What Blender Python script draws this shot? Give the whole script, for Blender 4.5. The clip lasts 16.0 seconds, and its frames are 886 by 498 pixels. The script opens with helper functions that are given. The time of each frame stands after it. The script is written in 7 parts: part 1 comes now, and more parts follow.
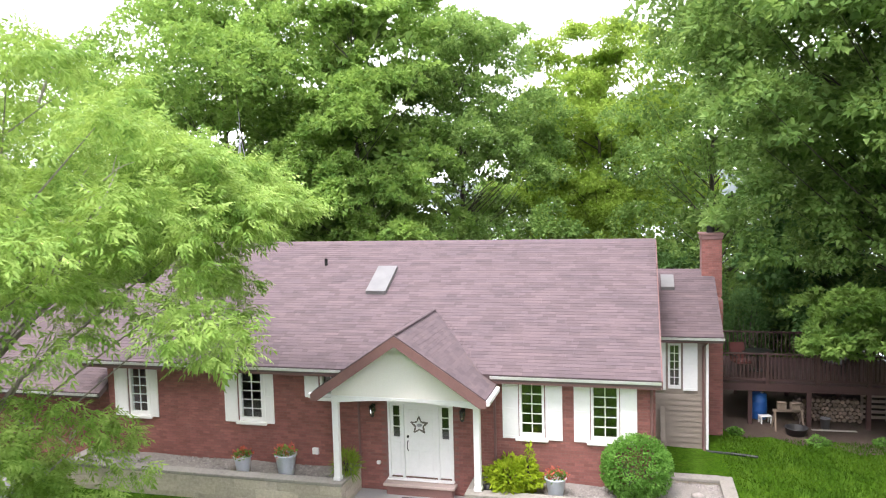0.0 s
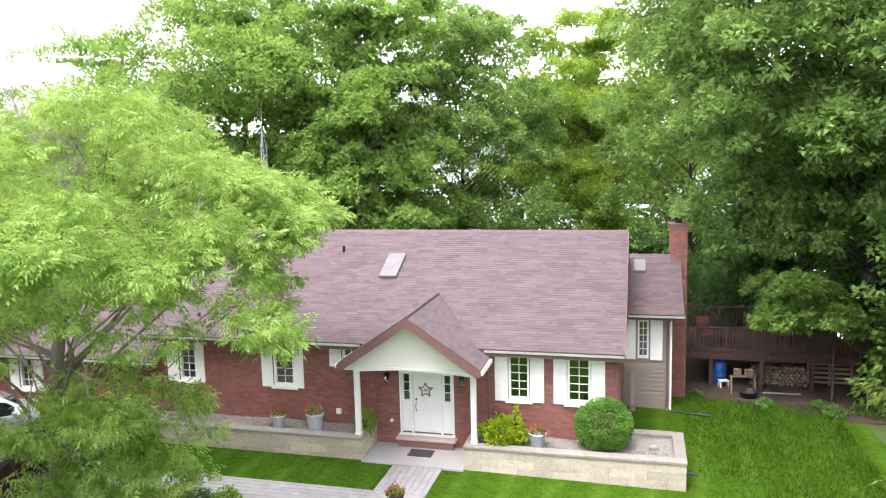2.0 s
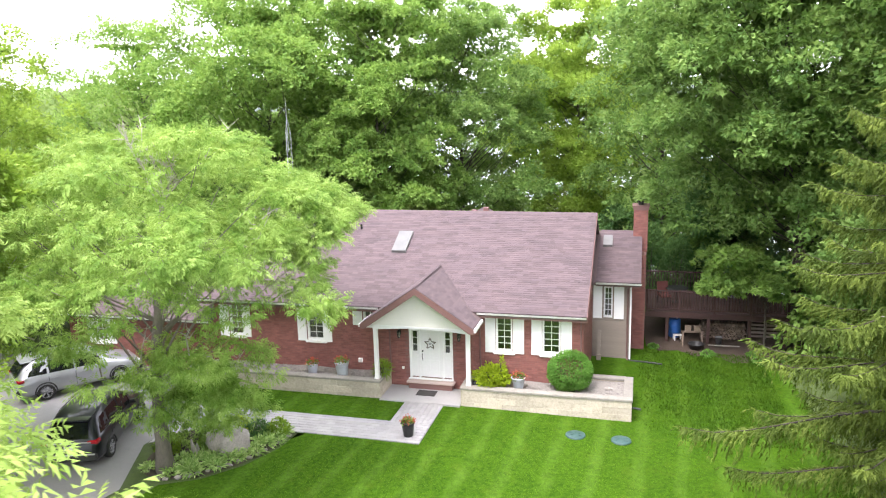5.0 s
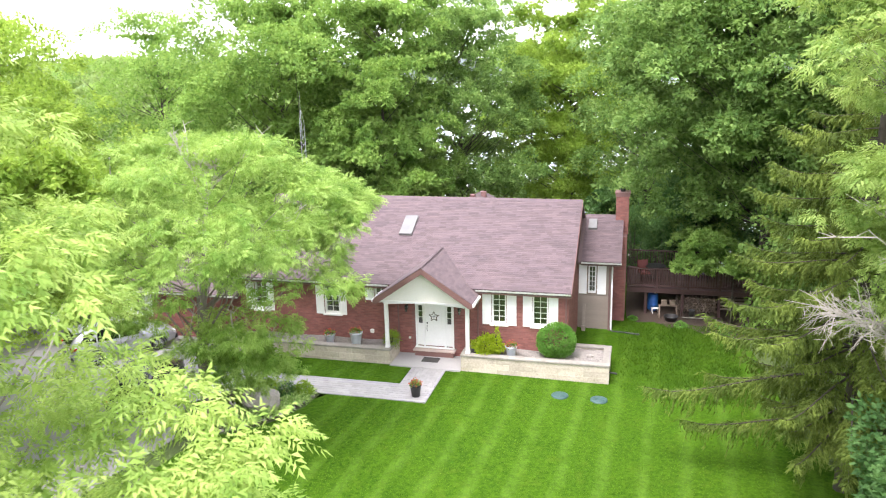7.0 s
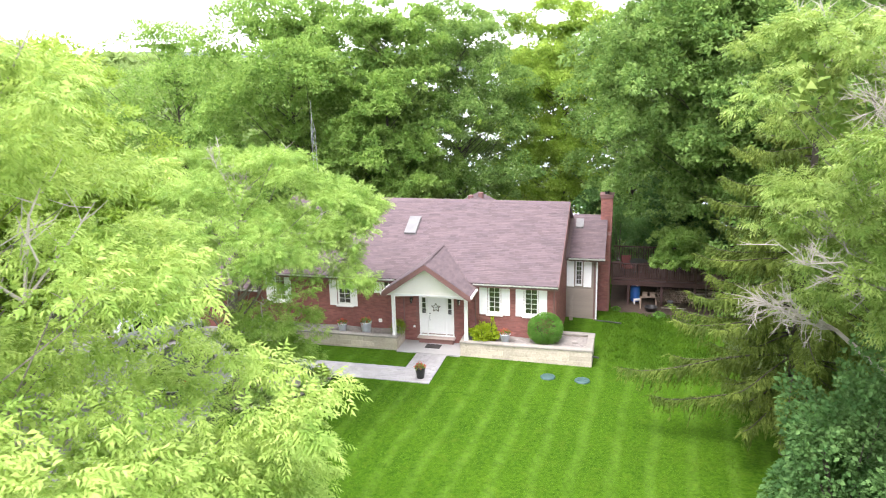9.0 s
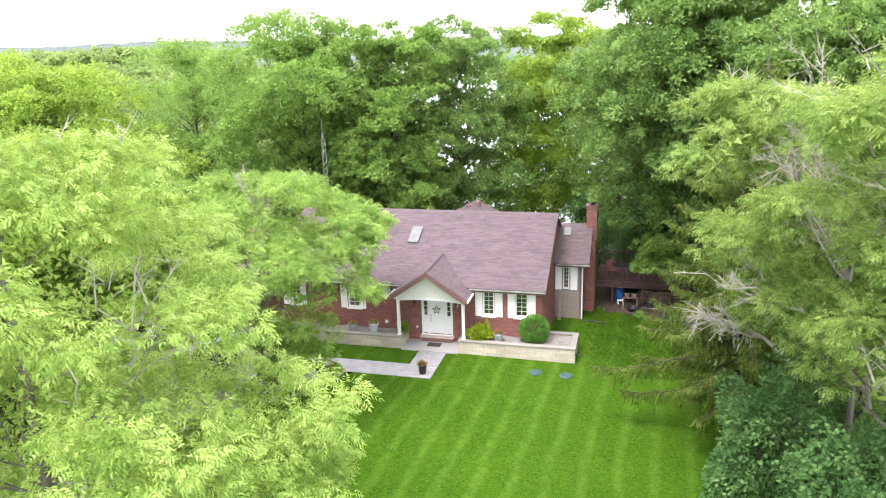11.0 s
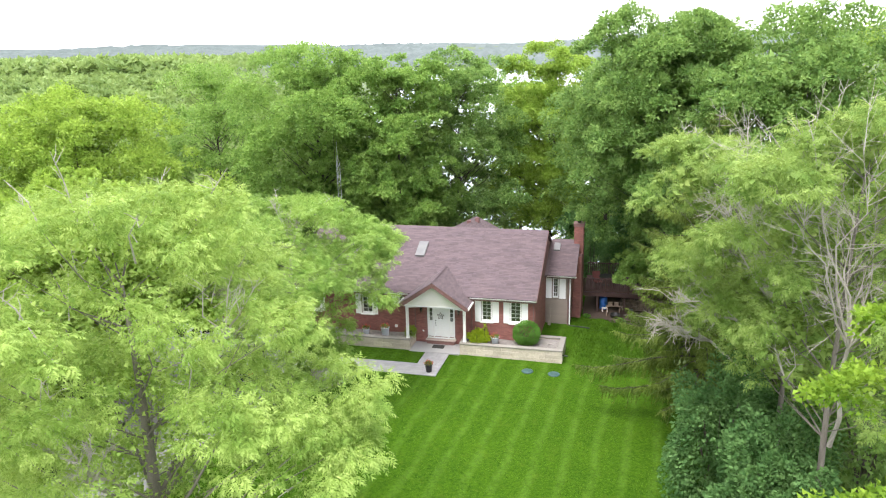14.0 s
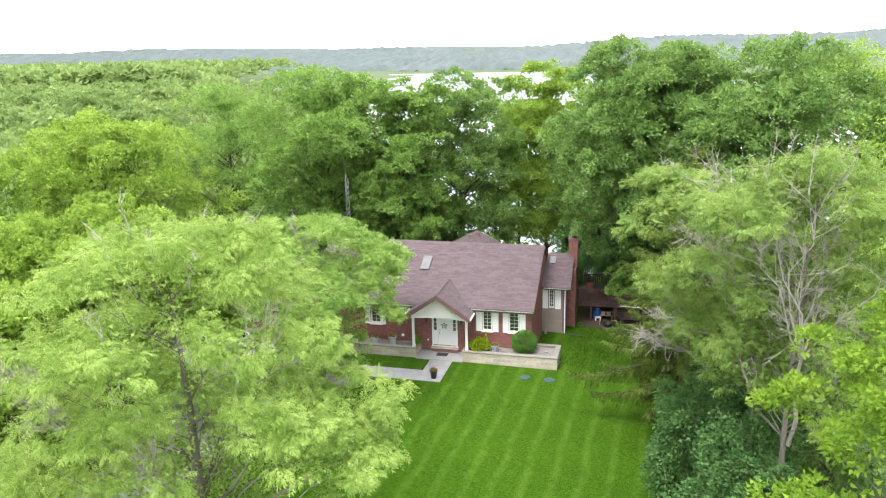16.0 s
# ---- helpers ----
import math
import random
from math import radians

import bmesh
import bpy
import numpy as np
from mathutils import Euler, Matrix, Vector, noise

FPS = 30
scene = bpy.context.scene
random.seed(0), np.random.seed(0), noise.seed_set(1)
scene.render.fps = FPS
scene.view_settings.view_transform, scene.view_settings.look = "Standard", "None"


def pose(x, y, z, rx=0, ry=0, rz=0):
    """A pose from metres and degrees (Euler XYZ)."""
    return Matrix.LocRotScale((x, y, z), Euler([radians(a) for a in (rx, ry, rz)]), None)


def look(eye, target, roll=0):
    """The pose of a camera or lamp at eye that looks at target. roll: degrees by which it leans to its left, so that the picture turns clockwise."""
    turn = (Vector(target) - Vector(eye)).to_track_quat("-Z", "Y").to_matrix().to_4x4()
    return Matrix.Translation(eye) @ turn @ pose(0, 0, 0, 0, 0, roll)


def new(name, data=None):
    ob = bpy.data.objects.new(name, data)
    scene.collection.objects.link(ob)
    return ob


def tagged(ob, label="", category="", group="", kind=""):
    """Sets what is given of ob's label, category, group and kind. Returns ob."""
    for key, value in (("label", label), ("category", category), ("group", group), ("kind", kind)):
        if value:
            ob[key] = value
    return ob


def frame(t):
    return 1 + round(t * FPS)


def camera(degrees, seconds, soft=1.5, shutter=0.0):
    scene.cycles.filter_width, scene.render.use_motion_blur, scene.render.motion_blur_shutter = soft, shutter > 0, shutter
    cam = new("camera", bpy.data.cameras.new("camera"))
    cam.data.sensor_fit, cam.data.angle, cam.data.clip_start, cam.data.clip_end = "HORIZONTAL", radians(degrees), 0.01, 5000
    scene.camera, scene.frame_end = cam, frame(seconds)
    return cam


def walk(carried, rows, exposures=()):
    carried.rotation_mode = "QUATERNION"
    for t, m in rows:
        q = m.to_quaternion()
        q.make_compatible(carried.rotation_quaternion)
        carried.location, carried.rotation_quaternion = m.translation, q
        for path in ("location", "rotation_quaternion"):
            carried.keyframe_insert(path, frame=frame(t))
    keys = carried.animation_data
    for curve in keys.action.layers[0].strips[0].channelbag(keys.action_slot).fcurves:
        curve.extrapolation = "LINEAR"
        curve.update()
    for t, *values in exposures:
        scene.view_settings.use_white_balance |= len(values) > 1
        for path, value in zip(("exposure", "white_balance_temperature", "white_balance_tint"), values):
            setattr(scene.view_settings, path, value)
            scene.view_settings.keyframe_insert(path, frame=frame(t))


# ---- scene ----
cam = camera(61.7, 16.0, soft=1.1, shutter=0.5)
PATH = [
    (0, (5.658, -18.637, 8.081), (5.151, -16.708, 7.928), -1.5),
    (0.5, (5.934, -19.565, 8.373), (5.423, -17.639, 8.199), -1.5),
    (1, (6.155, -20.428, 8.718), (5.645, -18.505, 8.517), -1.6),
    (1.5, (6.352, -21.324, 9.102), (5.843, -19.403, 8.871), -1.7),
    (2, (6.562, -22.164, 9.489), (6.053, -20.248, 9.227), -1.5),
    (2.5, (6.809, -23.055, 9.868), (6.299, -21.143, 9.579), -1.5),
    (3, (7.043, -23.901, 10.222), (6.532, -21.992, 9.908), -1.5),
    (3.5, (7.31, -24.748, 10.564), (6.798, -22.845, 10.227), -1.6),
    (4, (7.543, -25.686, 10.829), (7.031, -23.785, 10.476), -1.5),
    (6.5, (8.547, -30.133, 12.757), (8.047, -28.254, 12.289), -1.5),
    (7, (8.726, -31.078, 13.024), (8.228, -29.201, 12.544), -1.4),
    (7.5, (8.929, -31.923, 13.36), (8.432, -30.05, 12.865), -1.4),
    (8, (9.102, -32.774, 13.703), (8.61, -30.902, 13.198), -1.5),
    (8.5, (9.332, -33.705, 13.991), (8.84, -31.833, 13.488), -1.6),
    (9, (9.548, -34.661, 14.246), (9.055, -32.788, 13.745), -1.5),
    (11.5, (11.064, -39.169, 16.85), (10.56, -37.309, 16.315), -1.8),
    (12, (11.223, -40.017, 17.108), (10.719, -38.155, 16.579), -1.7),
    (12.5, (11.302, -40.959, 17.391), (10.804, -39.094, 16.867), -1.6),
    (13, (11.459, -41.871, 17.708), (10.963, -40.004, 17.187), -1.6),
    (13.5, (11.625, -42.703, 18.099), (11.131, -40.836, 17.579), -1.5),
    (14, (11.778, -43.498, 18.497), (11.283, -41.632, 17.976), -1.4),
    (14.5, (11.89, -44.367, 18.922), (11.397, -42.5, 18.401), -1.4),
    (15, (12.026, -45.183, 19.355), (11.533, -43.316, 18.833), -1.3),
    (15.5, (12.18, -45.979, 19.784), (11.687, -44.111, 19.264), -1.4),
    (16, (12.36, -46.661, 20.203), (11.866, -44.792, 19.689), -1.5),
]
walk(cam, [(t, look(eye, target, roll)) for t, eye, target, roll in PATH], [(0, 1.45, 6500, 20), (4, 1.58, 6500, 20), (8, 1.67, 6500, 20), (12.5, 1.33, 6500, 18), (16, 1.13, 6500, 14)])

# ---- world, sun, exposure ----
world = bpy.data.worlds.new("overcast_sky")
scene.world = world
world.use_nodes = True
wn, wl = world.node_tree.nodes, world.node_tree.links
wn.clear()
sky = wn.new("ShaderNodeTexSky")
sky.sky_type = "NISHITA"
sky.sun_disc = False
sky.sun_elevation = radians(64)
sky.sun_rotation = radians(202)
sky.air_density, sky.dust_density, sky.ozone_density = 1.0, 3.0, 1.0
cloud = wn.new("ShaderNodeMix")
cloud.data_type = "RGBA"
cloud.inputs[0].default_value = 0.92
cloud.inputs[7].default_value = (12.1, 12.6, 13.3, 1)
bg = wn.new("ShaderNodeBackground")
bg.inputs[1].default_value = 0.13
wout = wn.new("ShaderNodeOutputWorld")
wl.new(sky.outputs[0], cloud.inputs[6])
wl.new(cloud.outputs[2], bg.inputs[0])
wl.new(bg.outputs[0], wout.inputs[0])

sun_data = bpy.data.lights.new("sun", "SUN")
sun_data.energy = 1.7
sun_data.angle = radians(22)
sun_data.color = (1.0, 0.97, 0.92)
sun = new("sun", sun_data)
sun.matrix_world = look((-14, -34, 76), (0, 0, 0))


# ---- materials ----
def rgb(h):
    """Linear colour from a hex colour."""
    c = [int(h[i:i + 2], 16) / 255 for i in (0, 2, 4)]
    return tuple(v / 12.92 if v <= 0.04045 else ((v + 0.055) / 1.055) ** 2.4 for v in c)


def nodes_of(name):
    m = bpy.data.materials.new(name)
    m.use_nodes = True
    nt = m.node_tree
    return m, nt, nt.nodes, nt.links, nt.nodes["Principled BSDF"]


def noise_node(nt, vec, scale, detail=4.0, rough=0.55):
    n = nt.nodes.new("ShaderNodeTexNoise")
    n.inputs["Scale"].default_value, n.inputs["Detail"].default_value, n.inputs["Roughness"].default_value = scale, detail, rough
    nt.links.new(vec, n.inputs["Vector"])
    return n.outputs["Fac"]


def mixc(nt, fac, a, b, blend="MIX"):
    n = nt.nodes.new("ShaderNodeMix")
    n.data_type, n.blend_type = "RGBA", blend
    for sock, v in ((n.inputs[0], fac), (n.inputs[6], a), (n.inputs[7], b)):
        if isinstance(v, (int, float)):
            sock.default_value = v
        elif isinstance(v, tuple):
            sock.default_value = (*v[:3], 1)
        else:
            nt.links.new(v, sock)
    return n.outputs[2]


def ramp(nt, fac, lo, hi):
    n = nt.nodes.new("ShaderNodeMapRange")
    n.inputs[1].default_value, n.inputs[2].default_value = lo, hi
    nt.links.new(fac, n.inputs[0])
    return n.outputs[0]


def surface(name, c1, c2, c3=None, rough=0.8, s1=0.8, s2=18.0, fine=0.5, bump=0.25, bscale=45.0, bdist=0.01, vary=0.0, island=False, metal=0.0, stretch=(1, 1, 1), stain=0.35):
    """A weathered surface: two colours mixed by broad and fine noise, a third one in stains, and a fine relief."""
    m, nt, nodes, links, bsdf = nodes_of(name)
    geo = nodes.new("ShaderNodeNewGeometry")
    mapping = nodes.new("ShaderNodeMapping")
    mapping.inputs["Scale"].default_value = stretch
    links.new(geo.outputs["Position"], mapping.inputs[0])
    vec = mapping.outputs[0]
    col = mixc(nt, ramp(nt, noise_node(nt, vec, s1), 0.3, 0.7), c1, c2)
    grain = ramp(nt, noise_node(nt, vec, s2, 6.0, 0.7), 0.25, 0.75)
    col = mixc(nt, fine, col, mixc(nt, grain, tuple(v * 0.6 for v in c1), tuple(min(1, v * 1.35) for v in c2)))
    if c3:
        col = mixc(nt, ramp(nt, noise_node(nt, vec, s1 * 2.7, 7.0, 0.7), 0.55, 0.75), col, mixc(nt, stain, col, c3))
    if vary:
        src = nodes.new("ShaderNodeObjectInfo").outputs["Random"] if not island else geo.outputs["Random Per Island"]
        h = nodes.new("ShaderNodeHueSaturation")
        v = nodes.new("ShaderNodeMapRange")
        v.inputs[3].default_value, v.inputs[4].default_value = 1 - vary, 1 + vary
        links.new(src, v.inputs[0])
        links.new(v.outputs[0], h.inputs["Value"])
        links.new(col, h.inputs["Color"])
        col = h.outputs[0]
    links.new(col, bsdf.inputs["Base Color"])
    r = nodes.new("ShaderNodeMapRange")
    r.inputs[3].default_value, r.inputs[4].default_value = max(0.05, rough - 0.12), min(1, rough + 0.12)
    links.new(grain, r.inputs[0])
    links.new(r.outputs[0], bsdf.inputs["Roughness"])
    bsdf.inputs["Metallic"].default_value = metal
    if bump:
        b = nodes.new("ShaderNodeBump")
        b.inputs["Strength"].default_value, b.inputs["Distance"].default_value = bump, bdist
        links.new(noise_node(nt, vec, bscale, 5.0, 0.65), b.inputs["Height"])
        links.new(b.outputs[0], bsdf.inputs["Normal"])
    return m


def foliage(name, dark, mid, light, thin=0.35, scale=0.95, rough=0.55):
    """Leaves: colour varies leaf by leaf and in broad patches; some light passes through."""
    m, nt, nodes, links, bsdf = nodes_of(name)
    geo = nodes.new("ShaderNodeNewGeometry")
    patch = ramp(nt, noise_node(nt, geo.outputs["Position"], scale, 3.0), 0.4, 0.6)
    one = mixc(nt, geo.outputs["Random Per Island"], dark, mid)
    two = mixc(nt, geo.outputs["Random Per Island"], mid, light)
    col = mixc(nt, patch, one, two)
    links.new(col, bsdf.inputs["Base Color"])
    bsdf.inputs["Roughness"].default_value = rough
    bsdf.inputs["Specular IOR Level"].default_value = 0.09
    tr = nodes.new("ShaderNodeBsdfTranslucent")
    links.new(mixc(nt, 0.5, col, (light[0] * 1.3, light[1] * 1.3, light[2] * 0.9)), tr.inputs["Color"])
    mx = nodes.new("ShaderNodeMixShader")
    mx.inputs[0].default_value = thin
    links.new(bsdf.outputs[0], mx.inputs[1])
    links.new(tr.outputs[0], mx.inputs[2])
    links.new(mx.outputs[0], nodes["Material Output"].inputs["Surface"])
    return m


def glass(name, tint, rough=0.03):
    m, nt, nodes, links, bsdf = nodes_of(name)
    bsdf.inputs["Base Color"].default_value = (*tint, 1)
    bsdf.inputs["Roughness"].default_value = rough
    bsdf.inputs["Transmission Weight"].default_value = 0.0
    bsdf.inputs["Specular IOR Level"].default_value = 0.6
    return m


M_ASH = foliage("ash_leaves", (0.06, 0.14, 0.022), (0.182, 0.315, 0.060), (0.375, 0.50, 0.145), 0.38, 1.3)
M_ASHPALE = foliage("pale_ash_leaves", (0.075, 0.15, 0.03), (0.18, 0.285, 0.065), (0.34, 0.435, 0.13), 0.38)
M_ASHYELLOW = foliage("yellowish_ash_leaves", (0.082, 0.165, 0.028), (0.215, 0.335, 0.066), (0.40, 0.505, 0.15), 0.38)
M_MAPLE = foliage("maple_leaves", (0.050, 0.112, 0.024), (0.150, 0.275, 0.060), (0.305, 0.445, 0.118), 0.42)
M_FRESH = foliage("fresh_maple_leaves", (0.076, 0.142, 0.018), (0.195, 0.318, 0.046), (0.365, 0.490, 0.100), 0.42)
M_MAPLEDARK = foliage("dark_maple_leaves", (0.042, 0.098, 0.026), (0.130, 0.240, 0.060), (0.27, 0.395, 0.120), 0.4)
M_LIME = foliage("lime_green_leaves", (0.066, 0.142, 0.014), (0.155, 0.270, 0.026), (0.285, 0.41, 0.055), 0.4)
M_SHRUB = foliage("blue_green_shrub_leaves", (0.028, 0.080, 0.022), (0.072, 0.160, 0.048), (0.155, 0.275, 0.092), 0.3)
M_SPRUCE = foliage("spruce_needles", (0.042, 0.070, 0.014), (0.108, 0.158, 0.030), (0.205, 0.270, 0.054), 0.25)
M_FAR = foliage("far_wood_leaves", (0.110, 0.180, 0.058), (0.185, 0.275, 0.085), (0.285, 0.375, 0.135), 0.35, 0.06)
M_BOX = foliage("clipped_shrub_leaves", (0.055, 0.145, 0.024), (0.115, 0.265, 0.045), (0.205, 0.40, 0.085), 0.36, 3.0)
M_YELLOW = foliage("yellow_green_shrub_leaves", (0.12, 0.2, 0.012), (0.27, 0.38, 0.02), (0.42, 0.52, 0.04), 0.4, 4.0)
M_HOSTA = foliage("hosta_leaves", (0.084, 0.218, 0.042), (0.252, 0.420, 0.101), (0.605, 0.706, 0.336), 0.25, 6.0)
M_FLOWER = foliage("red_flower_petals", (0.36, 0.05, 0.035), (0.5, 0.11, 0.07), (0.6, 0.2, 0.14), 0.3, 9.0)
M_BARK = surface("grey_bark", (0.11, 0.095, 0.08), (0.20, 0.18, 0.15), (0.06, 0.07, 0.04), 0.9, 1.5, 30, 0.5, 0.6, 25, 0.02, stretch=(1, 1, 0.25))
M_BARKDARK = surface("dark_bark", (0.045, 0.038, 0.03), (0.09, 0.075, 0.06), (0.03, 0.035, 0.02), 0.9, 1.5, 30, 0.5, 0.6, 25, 0.02, stretch=(1, 1, 0.25))
M_TWIG = surface("pale_dead_twigs", (0.26, 0.235, 0.20), (0.38, 0.35, 0.305), None, 0.9, 2, 30, 0.4, 0.2)

# ---- building blocks ----
def mesh_object(name, verts, faces, material, parent=None, label="", smooth=False):
    me = bpy.data.meshes.new(name)
    verts = np.asarray(verts, float)
    if isinstance(faces, np.ndarray):
        k = faces.shape[1]
        me.vertices.add(len(verts))
        me.vertices.foreach_set("co", verts.ravel())
        me.loops.add(faces.size)
        me.loops.foreach_set("vertex_index", faces.ravel().astype(np.int32))
        me.polygons.add(len(faces))
        me.polygons.foreach_set("loop_start", np.arange(0, faces.size, k, dtype=np.int32))
        me.update(calc_edges=True)
    else:
        me.from_pydata(verts.tolist(), [], faces)
    me.polygons.foreach_set("use_smooth", [smooth] * len(me.polygons))
    me.materials.append(material)
    ob = new(name, me)
    ob.parent = parent
    if label:
        ob["label"] = label
    return ob


def part(name, bm, material, parent=None, label="", smooth=False):
    """Links a bmesh as one mesh object under a thing or a part."""
    me = bpy.data.meshes.new(name)
    bmesh.ops.recalc_face_normals(bm, faces=bm.faces)
    if smooth:
        for f in bm.faces:
            f.smooth = True
    bm.to_mesh(me)
    bm.free()
    me.materials.append(material)
    ob = new(name, me)
    ob.parent = parent
    if label:
        ob["label"] = label
    return ob


def thing(name, at=(0, 0, 0), turn=0.0, label="", category="", group="", kind=""):
    ob = new(name)
    ob.matrix_basis = pose(*at, 0, 0, turn)
    ob.empty_display_size = 0.2
    return tagged(ob, label, category, group, kind)


def box(bm, x0, x1, y0, y1, z0, z1, bevel=0.0):
    r = bmesh.ops.create_cube(bm, size=1)
    vs = r["verts"]
    for v in vs:
        v.co = Vector((x0 if v.co.x < 0 else x1, y0 if v.co.y < 0 else y1, z0 if v.co.z < 0 else z1))
    if bevel:
        es = list({e for v in vs for e in v.link_edges})
        bmesh.ops.bevel(bm, geom=es, offset=bevel, segments=1, affect="EDGES")
    return bm


def boxed(*args, bevel=0.0):
    return box(bmesh.new(), *args, bevel=bevel)


def prism(pts, axis, a, b):
    """A polygon drawn in the plane across an axis, drawn out from a to b along it."""
    bm = bmesh.new()
    put = {"x": lambda p, v: (v, p[0], p[1]), "y": lambda p, v: (p[0], v, p[1]), "z": lambda p, v: (p[0], p[1], v)}[axis]
    lo = [bm.verts.new(put(p, a)) for p in pts]
    hi = [bm.verts.new(put(p, b)) for p in pts]
    n = len(pts)
    bm.faces.new(lo)
    bm.faces.new(hi[::-1])
    for i in range(n):
        bm.faces.new((lo[i], lo[(i + 1) % n], hi[(i + 1) % n], hi[i]))
    return bm


def turned(profile, sides=20, at=(0, 0, 0)):
    """A body of revolution about z from (radius, height) pairs."""
    bm = bmesh.new()
    rings = []
    for r, z in profile:
        if r < 1e-4:
            rings.append([bm.verts.new((at[0], at[1], at[2] + z))])
        else:
            rings.append([bm.verts.new((at[0] + r * math.cos(2 * math.pi * i / sides), at[1] + r * math.sin(2 * math.pi * i / sides), at[2] + z)) for i in range(sides)])
    for a, b in zip(rings, rings[1:]):
        for i in range(sides):
            j = (i + 1) % sides
            q = [a[i % len(a)], a[j % len(a)], b[j % len(b)], b[i % len(b)]]
            q = list(dict.fromkeys(q))
            if len(q) > 2:
                bm.faces.new(q)
    return bm


def tube(bm, pts, radii, sides=6):
    """A tapered tube along points."""
    rings = []
    pts = [Vector(p) for p in pts]
    for i, p in enumerate(pts):
        d = (pts[min(i + 1, len(pts) - 1)] - pts[max(i - 1, 0)]).normalized()
        u = d.orthogonal().normalized()
        w = d.cross(u)
        rings.append([bm.verts.new(p + radii[i] * (u * math.cos(2 * math.pi * k / sides) + w * math.sin(2 * math.pi * k / sides))) for k in range(sides)])
    for a, b in zip(rings, rings[1:]):
        best = min(range(sides), key=lambda s: (a[0].co - b[s].co).length)
        for k in range(sides):
            bm.faces.new((a[k], a[(k + 1) % sides], b[(k + 1 + best) % sides], b[(k + best) % sides]))
    if radii[-1] > 0.01:
        bm.faces.new(rings[-1])
    bm.faces.new(rings[0][::-1])
    return bm


# ---- trees ----
def unit(v):
    return v / np.maximum(np.linalg.norm(v, axis=-1, keepdims=True), 1e-9)


def leaf_quads(rng, places, out, length, width, droop, spread):
    """Kite-shaped leaves at places, pointing out and hanging by droop."""
    n = len(places)
    along = unit(out + spread * rng.normal(size=(n, 3)) + np.array([0, 0, -droop]))
    side = unit(np.cross(along, unit(rng.normal(size=(n, 3)) * 0.55 + np.array([0, 0, 1.0]))))
    ln = (length * rng.uniform(0.7, 1.25, n))[:, None]
    wd = (width * rng.uniform(0.75, 1.2, n))[:, None]
    v = np.stack([places, places + along * ln * 0.45 + side * wd * 0.5, places + along * ln + np.array([0, 0, -0.12]) * ln, places + along * ln * 0.45 - side * wd * 0.5], 1)
    return v.reshape(-1, 3)


def leaf_points(rng, places, out, length, width, droop, spread):
    """Small pointed leaves, one triangle each, for trees that stand farther off."""
    n = len(places)
    along = unit(out + spread * rng.normal(size=(n, 3)) + np.array([0, 0, -droop]))
    side = unit(np.cross(along, unit(rng.normal(size=(n, 3)) * 0.6 + np.array([0, 0, 1.0]))))
    ln = (length * rng.uniform(0.7, 1.25, n))[:, None]
    wd = (width * rng.uniform(0.75, 1.2, n))[:, None]
    return np.stack([places - side * wd * 0.5, places + side * wd * 0.5, places + along * ln], 1).reshape(-1, 3)


def compound_leaves(rng, places, out, length, droop, spread, pairs=3):
    """Feather-like leaves: a row of narrow blade-shaped leaflets on each side of a stalk and one at its tip."""
    n = len(places)
    along = unit(out + spread * rng.normal(size=(n, 3)) + np.array([0, 0, -droop]))
    side = unit(np.cross(along, unit(rng.normal(size=(n, 3)) * 0.5 + np.array([0, 0, 1.0]))))
    down = np.array([0, 0, -1.0])
    ln = (length * rng.uniform(0.7, 1.25, n))[:, None]
    all_v = []
    for k in range(pairs):
        s = 0.3 + 0.54 * k / max(1, pairs - 1)
        root = places + along * ln * s + down * ln * 0.12 * s * s
        for sg in (-1, 1):
            d = unit(along * 0.62 + sg * side * 0.85 + down * 0.32)
            w = unit(np.cross(d, np.cross(along, side)))
            ll = ln * (0.52 - 0.05 * k)
            all_v.append(np.stack([root, root + d * ll * 0.45 + w * ll * 0.27, root + d * ll + down * ll * 0.15], 1))
    root = places + along * ln * 0.88 + down * ln * 0.1
    d = unit(along + down * 0.4)
    ll = ln * 0.5
    all_v.append(np.stack([root, root + d * ll * 0.45 + side * ll * 0.27, root + d * ll], 1))
    return np.concatenate(all_v).reshape(-1, 3)


def crown_profile(u, shape):
    if shape == "dome":
        return np.sqrt(np.clip(1 - np.abs((u - 0.3) / 0.72) ** 2.3, 0.03, 1))
    return np.sqrt(np.clip(1 - np.abs((u - 0.41) / 0.61) ** 2.6, 0.03, 1))


